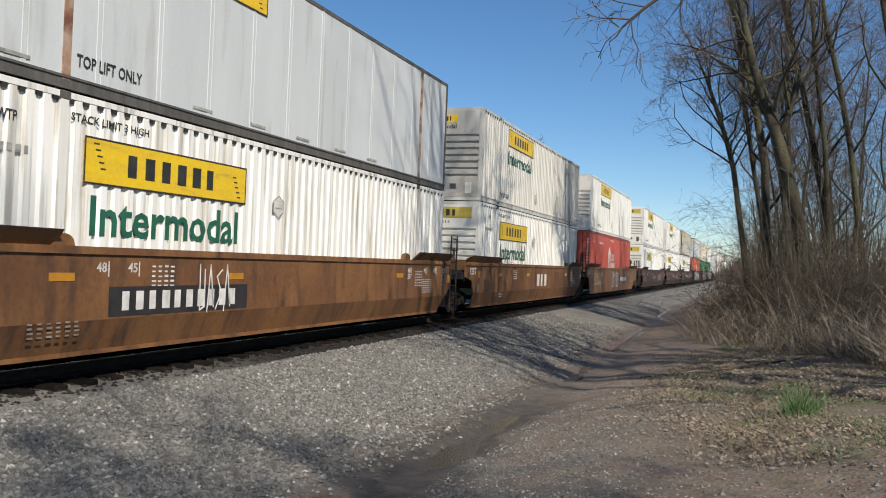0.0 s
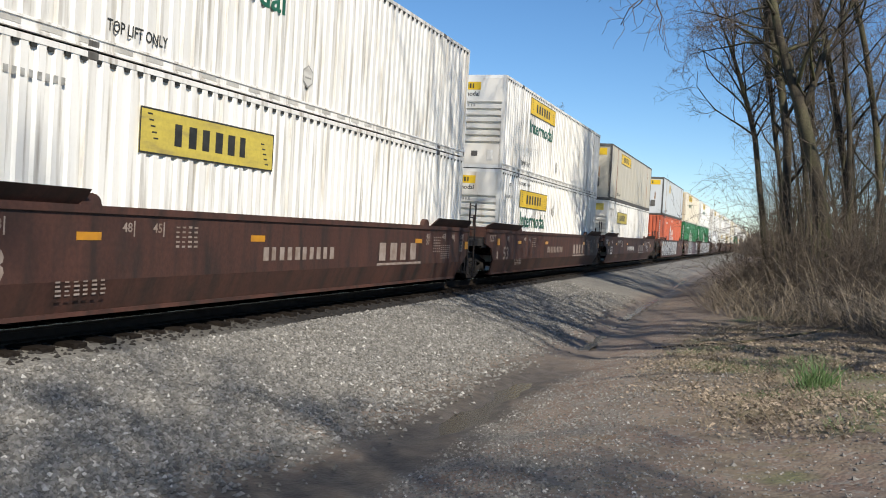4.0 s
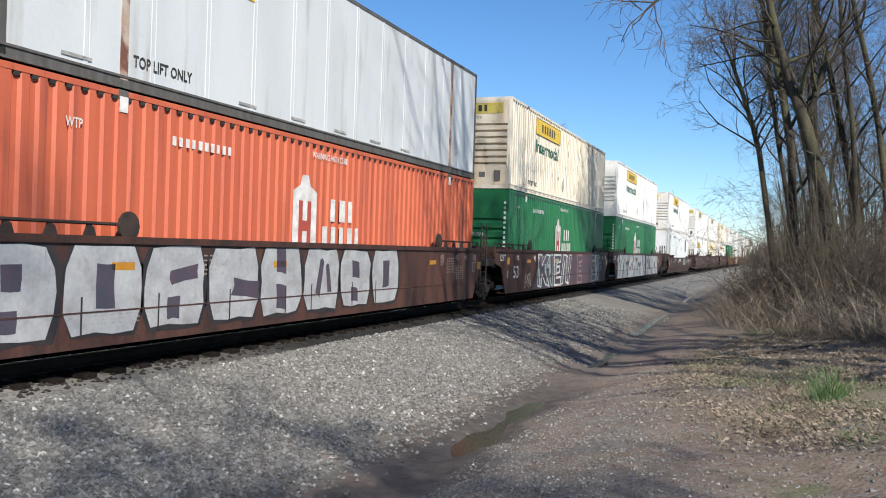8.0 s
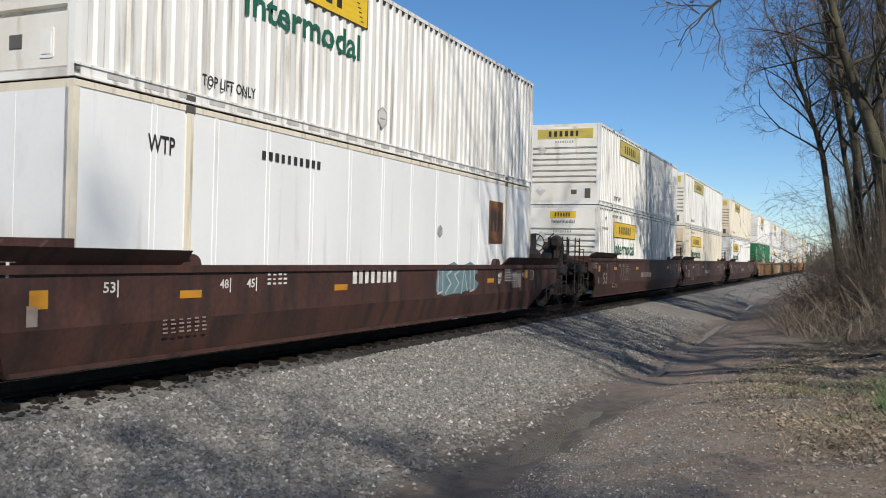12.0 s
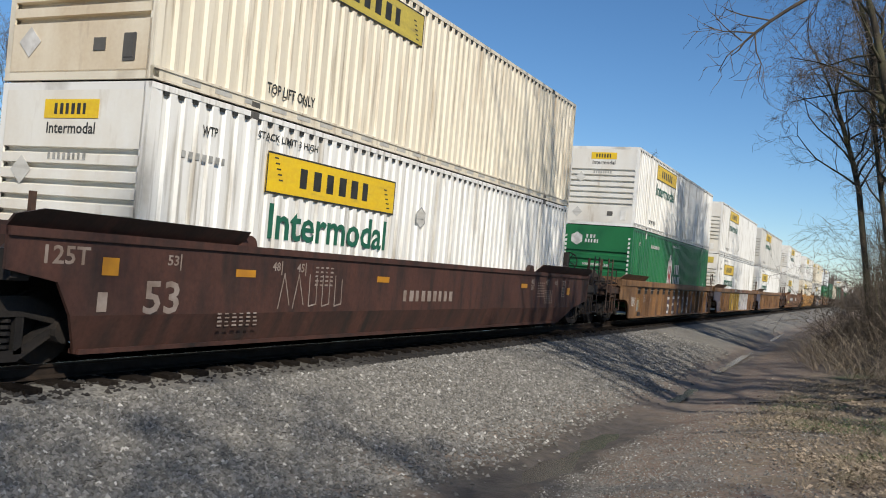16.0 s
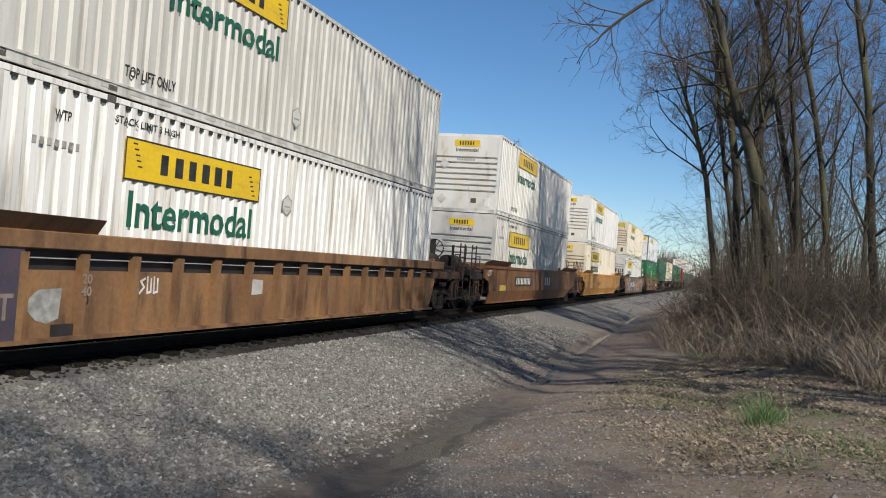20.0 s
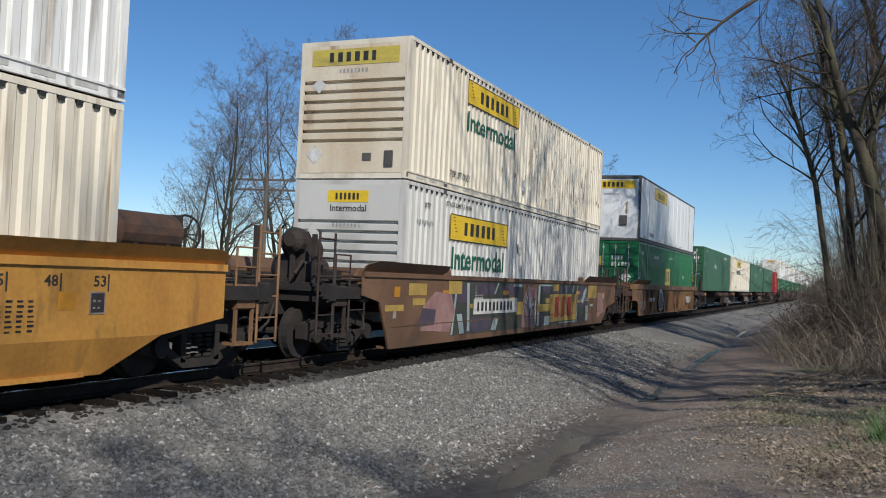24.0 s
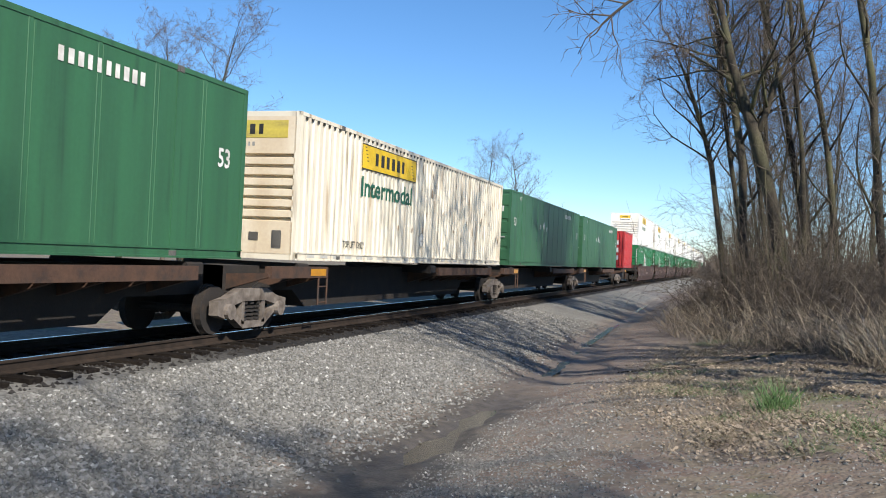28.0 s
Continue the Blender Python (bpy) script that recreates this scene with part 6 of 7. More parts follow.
# ---- ground: one sheet from the line over the ditch to the fields ----
PROFILE = [(-4000, -1.0), (-60, -0.9), (-18, -0.8), (-13.2, -0.72), (-11.2, -0.46), (-10.6, -0.40), (-8.5, -0.40), (-8.0, -0.40), (-7.6, -0.47), (-6.0, -0.68), (-4.6, -0.86), (-3.9, -1.0),
           (-3.4, -1.06), (-2.9, -0.99), (-2.2, -0.80), (-1.4, -0.64), (0.0, -0.48), (1.0, -0.30), (3.0, -0.10), (8.0, 0.15), (30, 0.3), (4000, 0.3)]
PX, PZ = [p[0] for p in PROFILE], [p[1] for p in PROFILE]


def ditch_x(y):
    return np.interp(y, [-50, 4, 8, 10, 14, 20, 24, 30, 55, 120], [-4.4, -3.9, -3.55, -3.4, -3.46, -3.52, -3.78, -3.95, -4.7, -5.0]) + 3.4


def ground_z(x, y):
    x, y = np.asarray(x, float), np.asarray(y, float)
    shift = ditch_x(y) * np.clip(1 - np.abs(x + 3.4) / 3.0, 0, 1)
    z = np.interp(x - shift, PX, PZ)
    pool = 0.065 * np.exp(-((y - 11.6) / 2.6) ** 2) + 0.055 * np.exp(-((y - 19.5) / 1.2) ** 2) + 0.07 * np.exp(-((y - 31) / 5) ** 2) + 0.07 * np.exp(-((y - 52) / 8) ** 2)
    z = z + (np.clip(1.3 - np.abs(x + 3.4 - ditch_x(y)) / 0.5, 0, 1) * 0.055 - 1.6 * pool * np.exp(-((x + 3.4 - ditch_x(y)) / 0.24) ** 2)) * np.clip((y - 3) / 2, 0, 1) * np.clip((90 - y) / 20, 0, 1)
    far = np.clip((np.abs(x) + np.abs(y)) / 200, 0, 1)
    soft = np.clip((x + 7.4) / 1.5, 0, 1) + np.clip((-x - 12.5) / 3, 0, 1)
    w = 0.02 * np.sin(x * 1.7 + 0.6 * y) * np.sin(y * 0.9 - x) + 0.01 * np.sin(3.1 * y + 1.3 * x) + 0.008 * np.sin(4.7 * x - 2.2 * y)
    bed = np.exp(-((x + 3.4 - ditch_x(y)) / 0.5) ** 2) * np.clip((y - 3) / 2, 0, 1) * np.clip((70 - y) / 20, 0, 1)
    z = z + bed * (0.016 * np.sin(2.9 * y + 1.3 * np.sin(1.7 * x + y)) + 0.012 * np.sin(7.3 * y + 5.1 * x) + 0.008 * np.sin(13.1 * x - 4.7 * y))
    return z + w * soft * (1 - far) + 0.012 * np.sin(y * 2.3) * np.sin(x * 3.3)


def lines(stops):
    out = []
    for a, b, step in stops:
        out += list(np.arange(a, b, step))
    return np.array(out + [stops[-1][1]])


def ground_material():
    m = bpy.data.materials.new("ground_cover")
    m.use_nodes = True
    nodes, links = m.node_tree.nodes, m.node_tree.links
    bsdf = nodes["Principled BSDF"]
    bsdf.inputs["Roughness"].default_value = 0.9
    co = nodes.new("ShaderNodeTexCoord").outputs["Object"]
    sep = nodes.new("ShaderNodeSeparateXYZ")
    links.new(co, sep.inputs[0])

    def spread(s, detail=6.0, kind="ShaderNodeTexNoise"):
        n = nodes.new(kind)
        n.inputs["Scale"].default_value = s
        if kind == "ShaderNodeTexNoise":
            n.inputs["Detail"].default_value = detail
        links.new(co, n.inputs["Vector"])
        return n.outputs[0] if kind == "ShaderNodeTexNoise" else n.outputs["Color"]

    def rng(v, a, b, c=0.0, d=1.0):
        r = nodes.new("ShaderNodeMapRange")
        for i, q in enumerate((a, b, c, d)):
            r.inputs[i + 1].default_value = q
        links.new(v, r.inputs[0])
        return r.outputs[0]

    def mix(fac, a, b):
        x = nodes.new("ShaderNodeMix")
        x.data_type = "RGBA"
        for sock, v in ((x.inputs[0], fac), (x.inputs[6], a), (x.inputs[7], b)):
            if hasattr(v, "links"):
                links.new(v, sock)
            else:
                sock.default_value = v if isinstance(v, float) else (*v, 1)
        return x.outputs[2]

    def add(a, b, k=1.0):
        n = nodes.new("ShaderNodeMath")
        n.operation = "MULTIPLY_ADD"
        links.new(b, n.inputs[0])
        n.inputs[1].default_value = k
        links.new(a, n.inputs[2])
        return n.outputs[0]

    cells = nodes.new("ShaderNodeTexVoronoi")
    cells.inputs["Scale"].default_value = 24.0
    links.new(co, cells.inputs["Vector"])
    cellv = nodes.new("ShaderNodeSeparateColor")
    links.new(cells.outputs["Color"], cellv.inputs[0])
    gravel = mix(rng(cellv.outputs[0], 0.1, 1.0), (0.125, 0.12, 0.108), (0.275, 0.266, 0.241))
    gravel = mix(rng(spread(0.8), 0.4, 0.75), gravel, (0.15, 0.14, 0.122))
    dirt = mix(rng(spread(3.0), 0.35, 0.65), (0.165, 0.112, 0.083), (0.22, 0.168, 0.13))
    dirt = mix(rng(cellv.outputs[1], 0.72, 0.95), dirt, (0.24, 0.22, 0.19))
    mud = mix(rng(spread(5.0), 0.35, 0.65), (0.052, 0.045, 0.038), (0.10, 0.085, 0.070))
    grass = mix(rng(spread(2.2), 0.35, 0.62), (0.155, 0.122, 0.09), (0.215, 0.174, 0.12))
    grass = mix(rng(spread(9.0), 0.45, 0.7), grass, (0.10, 0.077, 0.058))
    grass = mix(rng(spread(0.9), 0.55, 0.7), grass, (0.10, 0.13, 0.045))
    wob = rng(spread(0.7), 0, 1, -0.7, 0.7)
    wob2 = rng(spread(3.5), 0, 1, -0.6, 0.6)
    x = add(add(sep.outputs[0], wob), wob2)
    z = add(sep.outputs[2], wob2, 0.06)
    col = mix(rng(x, -5.2, -3.8), gravel, dirt)
    pebbly = mix(rng(spread(1.1), 0.45, 0.6), dirt, gravel)
    near = nodes.new("ShaderNodeMapRange")
    links.new(sep.outputs[1], near.inputs[0])
    near.inputs[1].default_value, near.inputs[2].default_value = 14.0, 9.0
    # shade below the cars is put into the ground colour as a black band
    bed_shade = mix(rng(spread(4.0), 0.35, 0.65), (0.008, 0.007, 0.006), (0.017, 0.014, 0.012))
    col = mix(rng(add(sep.outputs[0], wob2, 0.2), -7.52, -7.64), col, bed_shade)
    weeds = mix(rng(spread(3.0), 0.35, 0.65), (0.045, 0.036, 0.022), (0.085, 0.068, 0.042))
    col = mix(rng(add(sep.outputs[0], wob2, 0.3), -10.9, -11.5), col, weeds)
    col = mix(near.outputs[0], col, mix(rng(x, -5.2, -3.8), gravel, mix(rng(x, -1.6, 1.6), pebbly, dirt)))
    col = mix(rng(x, -1.9, -0.6), col, mix(near.outputs[0], grass, mix(rng(spread(2.0), 0.4, 0.6), dirt, grass)))
    mud = mix(rng(sep.outputs[1], 13.0, 19.0), mud, mix(rng(spread(5.0), 0.35, 0.65), (0.12, 0.095, 0.075), (0.17, 0.14, 0.115)))
    col = mix(rng(z, -0.91, -0.99), col, mud)
    left = rng(sep.outputs[0], -12.6, -13.6)
    col = mix(left, col, grass)
    links.new(col, bsdf.inputs["Base Color"])
    rough = rng(z, -0.92, -1.03, 0.92, 0.62)
    links.new(rough, bsdf.inputs["Roughness"])
    b1 = nodes.new("ShaderNodeBump")
    b1.inputs["Strength"].default_value, b1.inputs["Distance"].default_value = 0.3, 0.03
    links.new(cells.outputs["Distance"], b1.inputs["Height"])
    b1.invert = True
    b2 = nodes.new("ShaderNodeBump")
    b2.inputs["Strength"].default_value, b2.inputs["Distance"].default_value = 0.35, 0.04
    links.new(spread(14.0, 8.0), b2.inputs["Height"])
    links.new(b1.outputs[0], b2.inputs["Normal"])
    links.new(b2.outputs[0], bsdf.inputs["Normal"])
    return m


gx = lines([(-4000, -400, 600), (-400, -60, 40), (-60, -14, 3), (-14, -7.6, 0.4), (-7.6, 4, 0.14), (4, 14, 0.5), (14, 60, 4), (60, 400, 40), (400, 4000, 600)])
gy = lines([(-4000, -400, 600), (-400, -40, 40), (-40, 3, 2.0), (3, 26, 0.16), (26, 70, 0.7), (70, 200, 6), (200, 600, 40), (600, 4000, 600)])
XX, YY = np.meshgrid(gx, gy)
ZZ = ground_z(XX, YY)
nx, ny = len(gx), len(gy)
ids = np.arange(nx * ny).reshape(ny, nx)
quads = np.stack([ids[:-1, :-1], ids[:-1, 1:], ids[1:, 1:], ids[1:, :-1]], -1).reshape(-1, 4)
me = bpy.data.meshes.new("ground")
me.from_pydata(np.stack([XX, YY, ZZ], -1).reshape(-1, 3), [], quads)
me.polygons.foreach_set("use_smooth", [True] * len(me.polygons))
me.materials.append(ground_material())
tagged(new("ground", me), "grey gravel bank, muddy ditch, dirt path and dry grass verge", "ground", kind="structure")

# standing water in the ditch
wm = bpy.data.materials.new("ditch_water")
wm.use_nodes = True
wb = wm.node_tree.nodes["Principled BSDF"]
wb.inputs["Base Color"].default_value = (0.050, 0.042, 0.032, 1)
wb.inputs["Roughness"].default_value = 0.2
wb.inputs["IOR"].default_value = 1.33
wb.inputs["Specular IOR Level"].default_value = 0.17
wnz = wm.node_tree.nodes.new("ShaderNodeTexNoise")
wnz.inputs["Scale"].default_value = 6.0
wbp = wm.node_tree.nodes.new("ShaderNodeBump")
wbp.inputs["Strength"].default_value, wbp.inputs["Distance"].default_value = 0.12, 0.02
wm.node_tree.links.new(wnz.outputs[0], wbp.inputs["Height"])
wm.node_tree.links.new(wbp.outputs[0], wb.inputs["Normal"])
g = Geo()
ys = np.arange(3.0, 60.0, 1.0)
v = [(float(ditch_x(y)) - 3.4 + s * (1.1 if y < 17 else 0.11), float(y), -1.042 if y < 17 else -1.03) for y in ys for s in (-1, 1)]
g.add(v, [(2 * i, 2 * i + 1, 2 * i + 3, 2 * i + 2) for i in range(len(ys) - 1)])
tagged(new("water", g.mesh("water", wm)), "shallow muddy puddle water standing in the ditch", "water", kind="structure")


# ---- track ----
def rail_profile():
    return [(p, q - 0.19) for p, q in ((-0.075, -0.17), (0.075, -0.17), (0.075, -0.155), (0.012, -0.13), (0.012, -0.045), (0.036, -0.035), (0.036, -0.003), (0.028, 0.0),
                                    (-0.028, 0.0), (-0.036, -0.003), (-0.036, -0.035), (-0.012, -0.045), (-0.012, -0.13), (-0.075, -0.155))]


for x in (TRACK - 0.75, TRACK + 0.75):
    r = tagged(new("rail", Geo().prism(rail_profile(), "y", -60, 900).mesh("rail", RAILTOP)), "steel running rail with rusty web", "rail", kind="structure")
    r.location.x = x
    h = part("rail_head", Geo().prism([(-0.026, -0.19), (0.026, -0.19), (0.026, -0.187), (-0.026, -0.187)], "y", -60, 900), RAILHEAD, r, "polished rail head")


def geo_tie(seed):
    rnd = random.Random(seed)
    a, b = 1.28 + 0.05 * rnd.random(), 1.28 + 0.05 * rnd.random()
    return Geo().box(-a, b, -0.115, 0.115, -0.56, -0.355, 0.012)


# ---- stones of the bank ----
def scatter_stones(name, label, n, area, size, seed, material, keep=None):
    rng_ = np.random.default_rng(seed)
    x0, x1, y0, y1 = area
    t = rng_.random(n)
    y = y0 + (y1 - y0) * t ** 1.7
    x = x0 + (x1 - x0) * rng_.random(n)
    if keep is not None:
        ok = keep(x, y, rng_.random(n))
        x, y = x[ok], y[ok]
    n = len(x)
    base = np.array([(1, 0, 0), (-1, 0, 0), (0, 1, 0), (0, -1, 0), (0, 0, 1), (0, 0, -1)], float)
    tri = np.array([(0, 2, 4), (2, 1, 4), (1, 3, 4), (3, 0, 4), (2, 0, 5), (1, 2, 5), (3, 1, 5), (0, 3, 5)])
    s = size * (0.55 + 0.9 * rng_.random((n, 1, 1)) ** 1.5)
    v = base[None] * s * (0.65 + 0.7 * rng_.random((n, 6, 1))) + rng_.normal(0, 0.12, (n, 6, 3)) * s
    v[:, :, 2] *= 0.75
    a = rng_.random(n) * 6.283
    ca, sa = np.cos(a)[:, None], np.sin(a)[:, None]
    vx, vy = v[:, :, 0] * ca - v[:, :, 1] * sa, v[:, :, 0] * sa + v[:, :, 1] * ca
    v = np.stack([vx + x[:, None], vy + y[:, None], v[:, :, 2] + (ground_z(x, y) + size * 0.2)[:, None]], -1)
    f = (tri[None] + 6 * np.arange(n)[:, None, None]).reshape(-1, 3)
    me = bpy.data.meshes.new(name)
    me.from_pydata(v.reshape(-1, 3), [], f)
    me.materials.append(material)
    return tagged(new(name, me), label, "gravel", kind="stuff")


def stone_material():
    m = bpy.data.materials.new("loose_ballast")
    m.use_nodes = True
    nodes, links = m.node_tree.nodes, m.node_tree.links
    bsdf = nodes["Principled BSDF"]
    bsdf.inputs["Roughness"].default_value = 0.85
    geo = nodes.new("ShaderNodeNewGeometry")
    r = nodes.new("ShaderNodeValToRGB")
    r.color_ramp.elements[0].color, r.color_ramp.elements[1].color = (0.085, 0.082, 0.074, 1), (0.46, 0.45, 0.42, 1)
    e = r.color_ramp.elements.new(0.8)
    e.color = (0.205, 0.198, 0.182, 1)
    e = r.color_ramp.elements.new(0.96)
    e.color = (0.255, 0.248, 0.23, 1)
    links.new(geo.outputs["Random Per Island"], r.inputs[0])
    links.new(r.outputs[0], bsdf.inputs["Base Color"])
    return m


LOOSE = stone_material()
scatter_stones("ballast", "loose grey crushed stone on the bank", 78000, (-7.61, -3.6, 4.0, 34.0), 0.028, 1, LOOSE, lambda x, y, r: r < np.clip((-3.7 - x + ditch_x(y)) / 0.9, 0.04, 1))
scatter_stones("gravel", "pale gravel strewn over the dirt path", 7000, (-3.0, 0.4, 5.0, 15.0), 0.016, 7, LOOSE, lambda x, y, r: r < np.clip((0.2 - x) / 2.2, 0.05, 0.9))
scatter_stones("ballast", "loose grey crushed stone between the ties", 8000, (-10.7, -7.7, 4.0, 40.0), 0.034, 2, SHADEDBED)
scatter_stones("pebbles", "scattered pale pebbles on the dirt path", 1500, (-3.0, 2.2, 4.5, 14.0), 0.020, 3, LOOSE, lambda x, y, r: r < 0.75)
scatter_stones("fine_gravel", "fine grey gravel trodden into the dirt path", 42000, (-3.1, 2.6, 4.5, 17.0), 0.011, 4, LOOSE, lambda x, y, r: r < np.clip(0.95 - 0.28 * np.abs(x + 1.6) + 0.35 * np.sin(1.3 * x + 0.6 * y), 0.12, 1))


# ---- bare trees ----
class Wood:
    """Grows limbs as polylines and turns them into thin tubes."""

    def __init__(self, seed):
        self.r = random.Random(seed)
        self.thick, self.mid, self.fine = Geo(), Geo(), Geo()
        self.least = 0.006

    def limb(self, p, d, length, radius, level, bend=0.12, kids=(6, 5, 4), lift=0.05):
        rnd = self.r
        n = (6, 5, 4, 3)[min(level, 3)]
        pts, rad = [p.copy()], [radius]
        dd = d.normalized()
        for i in range(n):
            dd = (dd + Vector((rnd.gauss(0, bend), rnd.gauss(0, bend), rnd.gauss(0, bend) + lift))).normalized()
            pts.append(pts[-1] + dd * (length / n))
            rad.append(max(radius * (1 - 0.8 * (i + 1) / n), 0.003))
        geo = self.thick if radius > 0.1 else self.mid if radius > 0.028 else self.fine
        geo.tube(pts, rad, 7 if radius > 0.1 else 5 if radius > 0.028 else 3)
        if level >= len(kids):
            return
        for k in range(kids[level]):
            t = 0.15 + 0.85 * (k + rnd.random()) / kids[level]
            i = min(int(t * n), n - 1)
            q = pts[i].lerp(pts[i + 1], t * n - i)
            axis = (pts[i + 1] - pts[i]).normalized()
            side = axis.orthogonal().normalized()
            side.rotate(Matrix.Rotation(rnd.random() * 6.283, 3, axis))
            nd = (axis * (0.6 + 0.4 * rnd.random()) + side * (0.6 + 0.4 * rnd.random())).normalized()
            self.limb(q, nd, max(length * (0.34 + 0.22 * rnd.random()) * (1.2 - 0.5 * t), 0.35), max(rad[i] * 0.5, self.least), level + 1, bend * 1.25, kids, lift)

    def done(self, name, label, bark, twig, group, at=None):
        root = holder(name, label, "tree", group)
        for nm, geo, m in (("trunk", self.thick, bark), ("bough", self.mid, bark), ("crown", self.fine, twig)):
            if geo.f:
                mesh = bpy.data.meshes.new(nm)
                mesh.from_pydata(geo.v, [], geo.f)
                mesh.polygons.foreach_set("use_smooth", [True] * len(mesh.polygons))
                mesh.materials.append(m)
                ob = new(nm, mesh)
                ob.parent = root
        if at is not None:
            root.matrix_basis = at
        return root


def grown_tree(seed, height, radius, bare=0.35, boughs=13, spread=0.30, open_=0.55, least=0.0045):
    """An upright tree: a trunk with rising boughs from a given height up."""
    w = Wood(seed)
    w.least = least
    rnd = w.r
    n = 9
    pts, rad = [Vector((0, 0, -0.3))], [radius * 1.25]
    d = Vector((rnd.gauss(0, 0.06), rnd.gauss(0, 0.06), 1)).normalized()
    for i in range(n):
        d = (d + Vector((rnd.gauss(0, 0.05), rnd.gauss(0, 0.05), 0.02))).normalized()
        pts.append(pts[-1] + d * height / n)
        rad.append(radius * (1 - 0.88 * (i + 1) / n))
    w.thick.tube(pts, rad, 9)
    for k in range(boughs):
        t = bare + (0.97 - bare) * (k + rnd.random()) / boughs
        i = min(int(t * n), n - 1)
        q = pts[i].lerp(pts[i + 1], t * n - i)
        a = k * 2.4 + rnd.random()
        nd = Vector((math.cos(a) * open_, math.sin(a) * open_, 0.75 + 0.3 * rnd.random()))
        w.limb(q, nd, height * spread * (1.25 - 0.75 * t), max(rad[i] * 0.45, 0.025), 0, 0.19, (8, 6, 4), 0.06)
    return w


def trunk_along(seed, pts, r0, r1, height, boughs=9, reach=3.6, low=0.3):
    """A tree whose trunk passes through given points and goes on upwards to its height."""
    w = Wood(seed)
    rnd = w.r
    pts = [Vector(p) for p in pts]
    d = (pts[-1] - pts[-2]).normalized()
    while pts[-1].z < height:
        d = (d + Vector((rnd.gauss(0, 0.06), rnd.gauss(0, 0.06), 0.06))).normalized()
        pts.append(pts[-1] + d * 1.8)
    n = len(pts)
    rad = [r0 + (r1 - r0) * min(1, i / 4) if i < 5 else r1 * (1 - 0.8 * (i - 4) / max(1, n - 5)) for i in range(n)]
    w.thick.tube(pts, rad, 10)
    for k in range(boughs):
        t = low + (0.98 - low) * (k + rnd.random()) / boughs
        i = min(int(t * (n - 1)), n - 2)
        q = pts[i].lerp(pts[i + 1], t * (n - 1) - i)
        a = k * 2.4 + rnd.random()
        nd = Vector((math.cos(a) * 0.6, math.sin(a) * 0.6, 0.7 + 0.3 * rnd.random()))
        w.limb(q, nd, reach * (0.6 + 0.6 * rnd.random()), max(rad[i] * 0.42, 0.025), 0, 0.19, (6, 5, 4), 0.07)
    return w


WOODS = "bare trees beside the line"
tw = trunk_along(11, [(2.15, 33, -0.3), (1.83, 33, 1.31), (1.24, 33, 4.05), (0.66, 33, 6.13), (0.25, 33, 7.3), (-0.16, 33, 8.47), (-0.66, 33, 10.62)], 0.27, 0.19, 14, 14, low=0.34)
tw.limb(Vector((0.7, 33, 6.0)), Vector((0.36, 0, 1)), 4.8, 0.13, 0, 0.08, (8, 6, 4))
for z, l in ((8.8, 3.4), (8.3, 3.0), (9.6, 2.6)):
    tw.limb(Vector((-0.25, 33, z)), Vector((-1, 0.1, 0.05)), l, 0.05, 0, 0.14, (9, 6, 4), 0.0)
tw.done("tree", "leaning bare tree with mossy trunk and a fork", BARK, TWIG, WOODS)
trunk_along(12, [(0.75, 34, -0.2), (0.44, 34, 2.45), (0.32, 34, 5.09), (0.05, 34, 6.63), (-0.33, 34, 8.45), (-0.9, 34, 10.71)], 0.17, 0.12, 13, 14, 3.2, 0.2).done("tree", "slim dark bare tree", BARK, TWIG, WOODS)
trunk_along(13, [(3.0, 36, -0.1), (2.63, 36, 3.18), (2.12, 36, 5.66), (1.47, 36, 8.79), (0.83, 36, 11.35)], 0.15, 0.10, 14, 14, 3.4, 0.15).done("tree", "leaning bare tree with grey-brown trunk", BARK, TWIG, WOODS)
trunk_along(14, [(3.95, 35, -0.1), (3.62, 35, 2.53), (3.2, 35, 5.89), (2.7, 35, 8.52), (2.28, 35, 10.24)], 0.125, 0.09, 13.5, 14, 3.4, 0.15).done("tree", "slim bare tree with grey-brown trunk", BARK, TWIG, WOODS)
trunk_along(15, [(4.85, 31, 0.0), (4.5, 31, 2.5), (4.28, 31, 5.06), (4.05, 31, 7.62), (3.6, 31, 10.2)], 0.14, 0.10, 13.5, 14, 3.4, 0.15).done("tree", "dark straight bare tree", BARK, TWIG, WOODS)
EDGE = [(17, [(0.0, 36, -0.2), (-0.37, 36, 2.5), (-0.8, 36, 5.32), (-1.07, 36, 6.33), (-1.49, 36, 7.63), (-1.97, 36, 8.95)], 0.12, 10.2, 3.3), (18, [(0.6, 35.5, -0.1), (0.35, 35.5, 3.0), (-0.1, 35.5, 5.4), (-0.5, 35.5, 8.0)], 0.10, 11.0, 3.4),
        (19, [(1.5, 38, -0.1), (1.35, 38, 2.5), (0.9, 38, 5.5), (0.3, 38, 8.0)], 0.10, 11.5, 3.2), (20, [(1.6, 37, -0.1), (1.45, 37, 3.0), (1.2, 37, 6.0), (1.0, 37, 9.0)], 0.11, 12.5, 3.2), (21, [(2.6, 34.5, -0.1), (2.5, 34.5, 3.0), (2.3, 34.5, 6.0), (1.9, 34.5, 9.0)], 0.10, 13.5, 3.2)]
for s, pts, r, h, reach in EDGE:
    trunk_along(s, pts, r, r * 0.75, h, 18, reach, 0.3).done("tree", "small twiggy bare tree at the wood's edge", BARK, TWIG, WOODS)
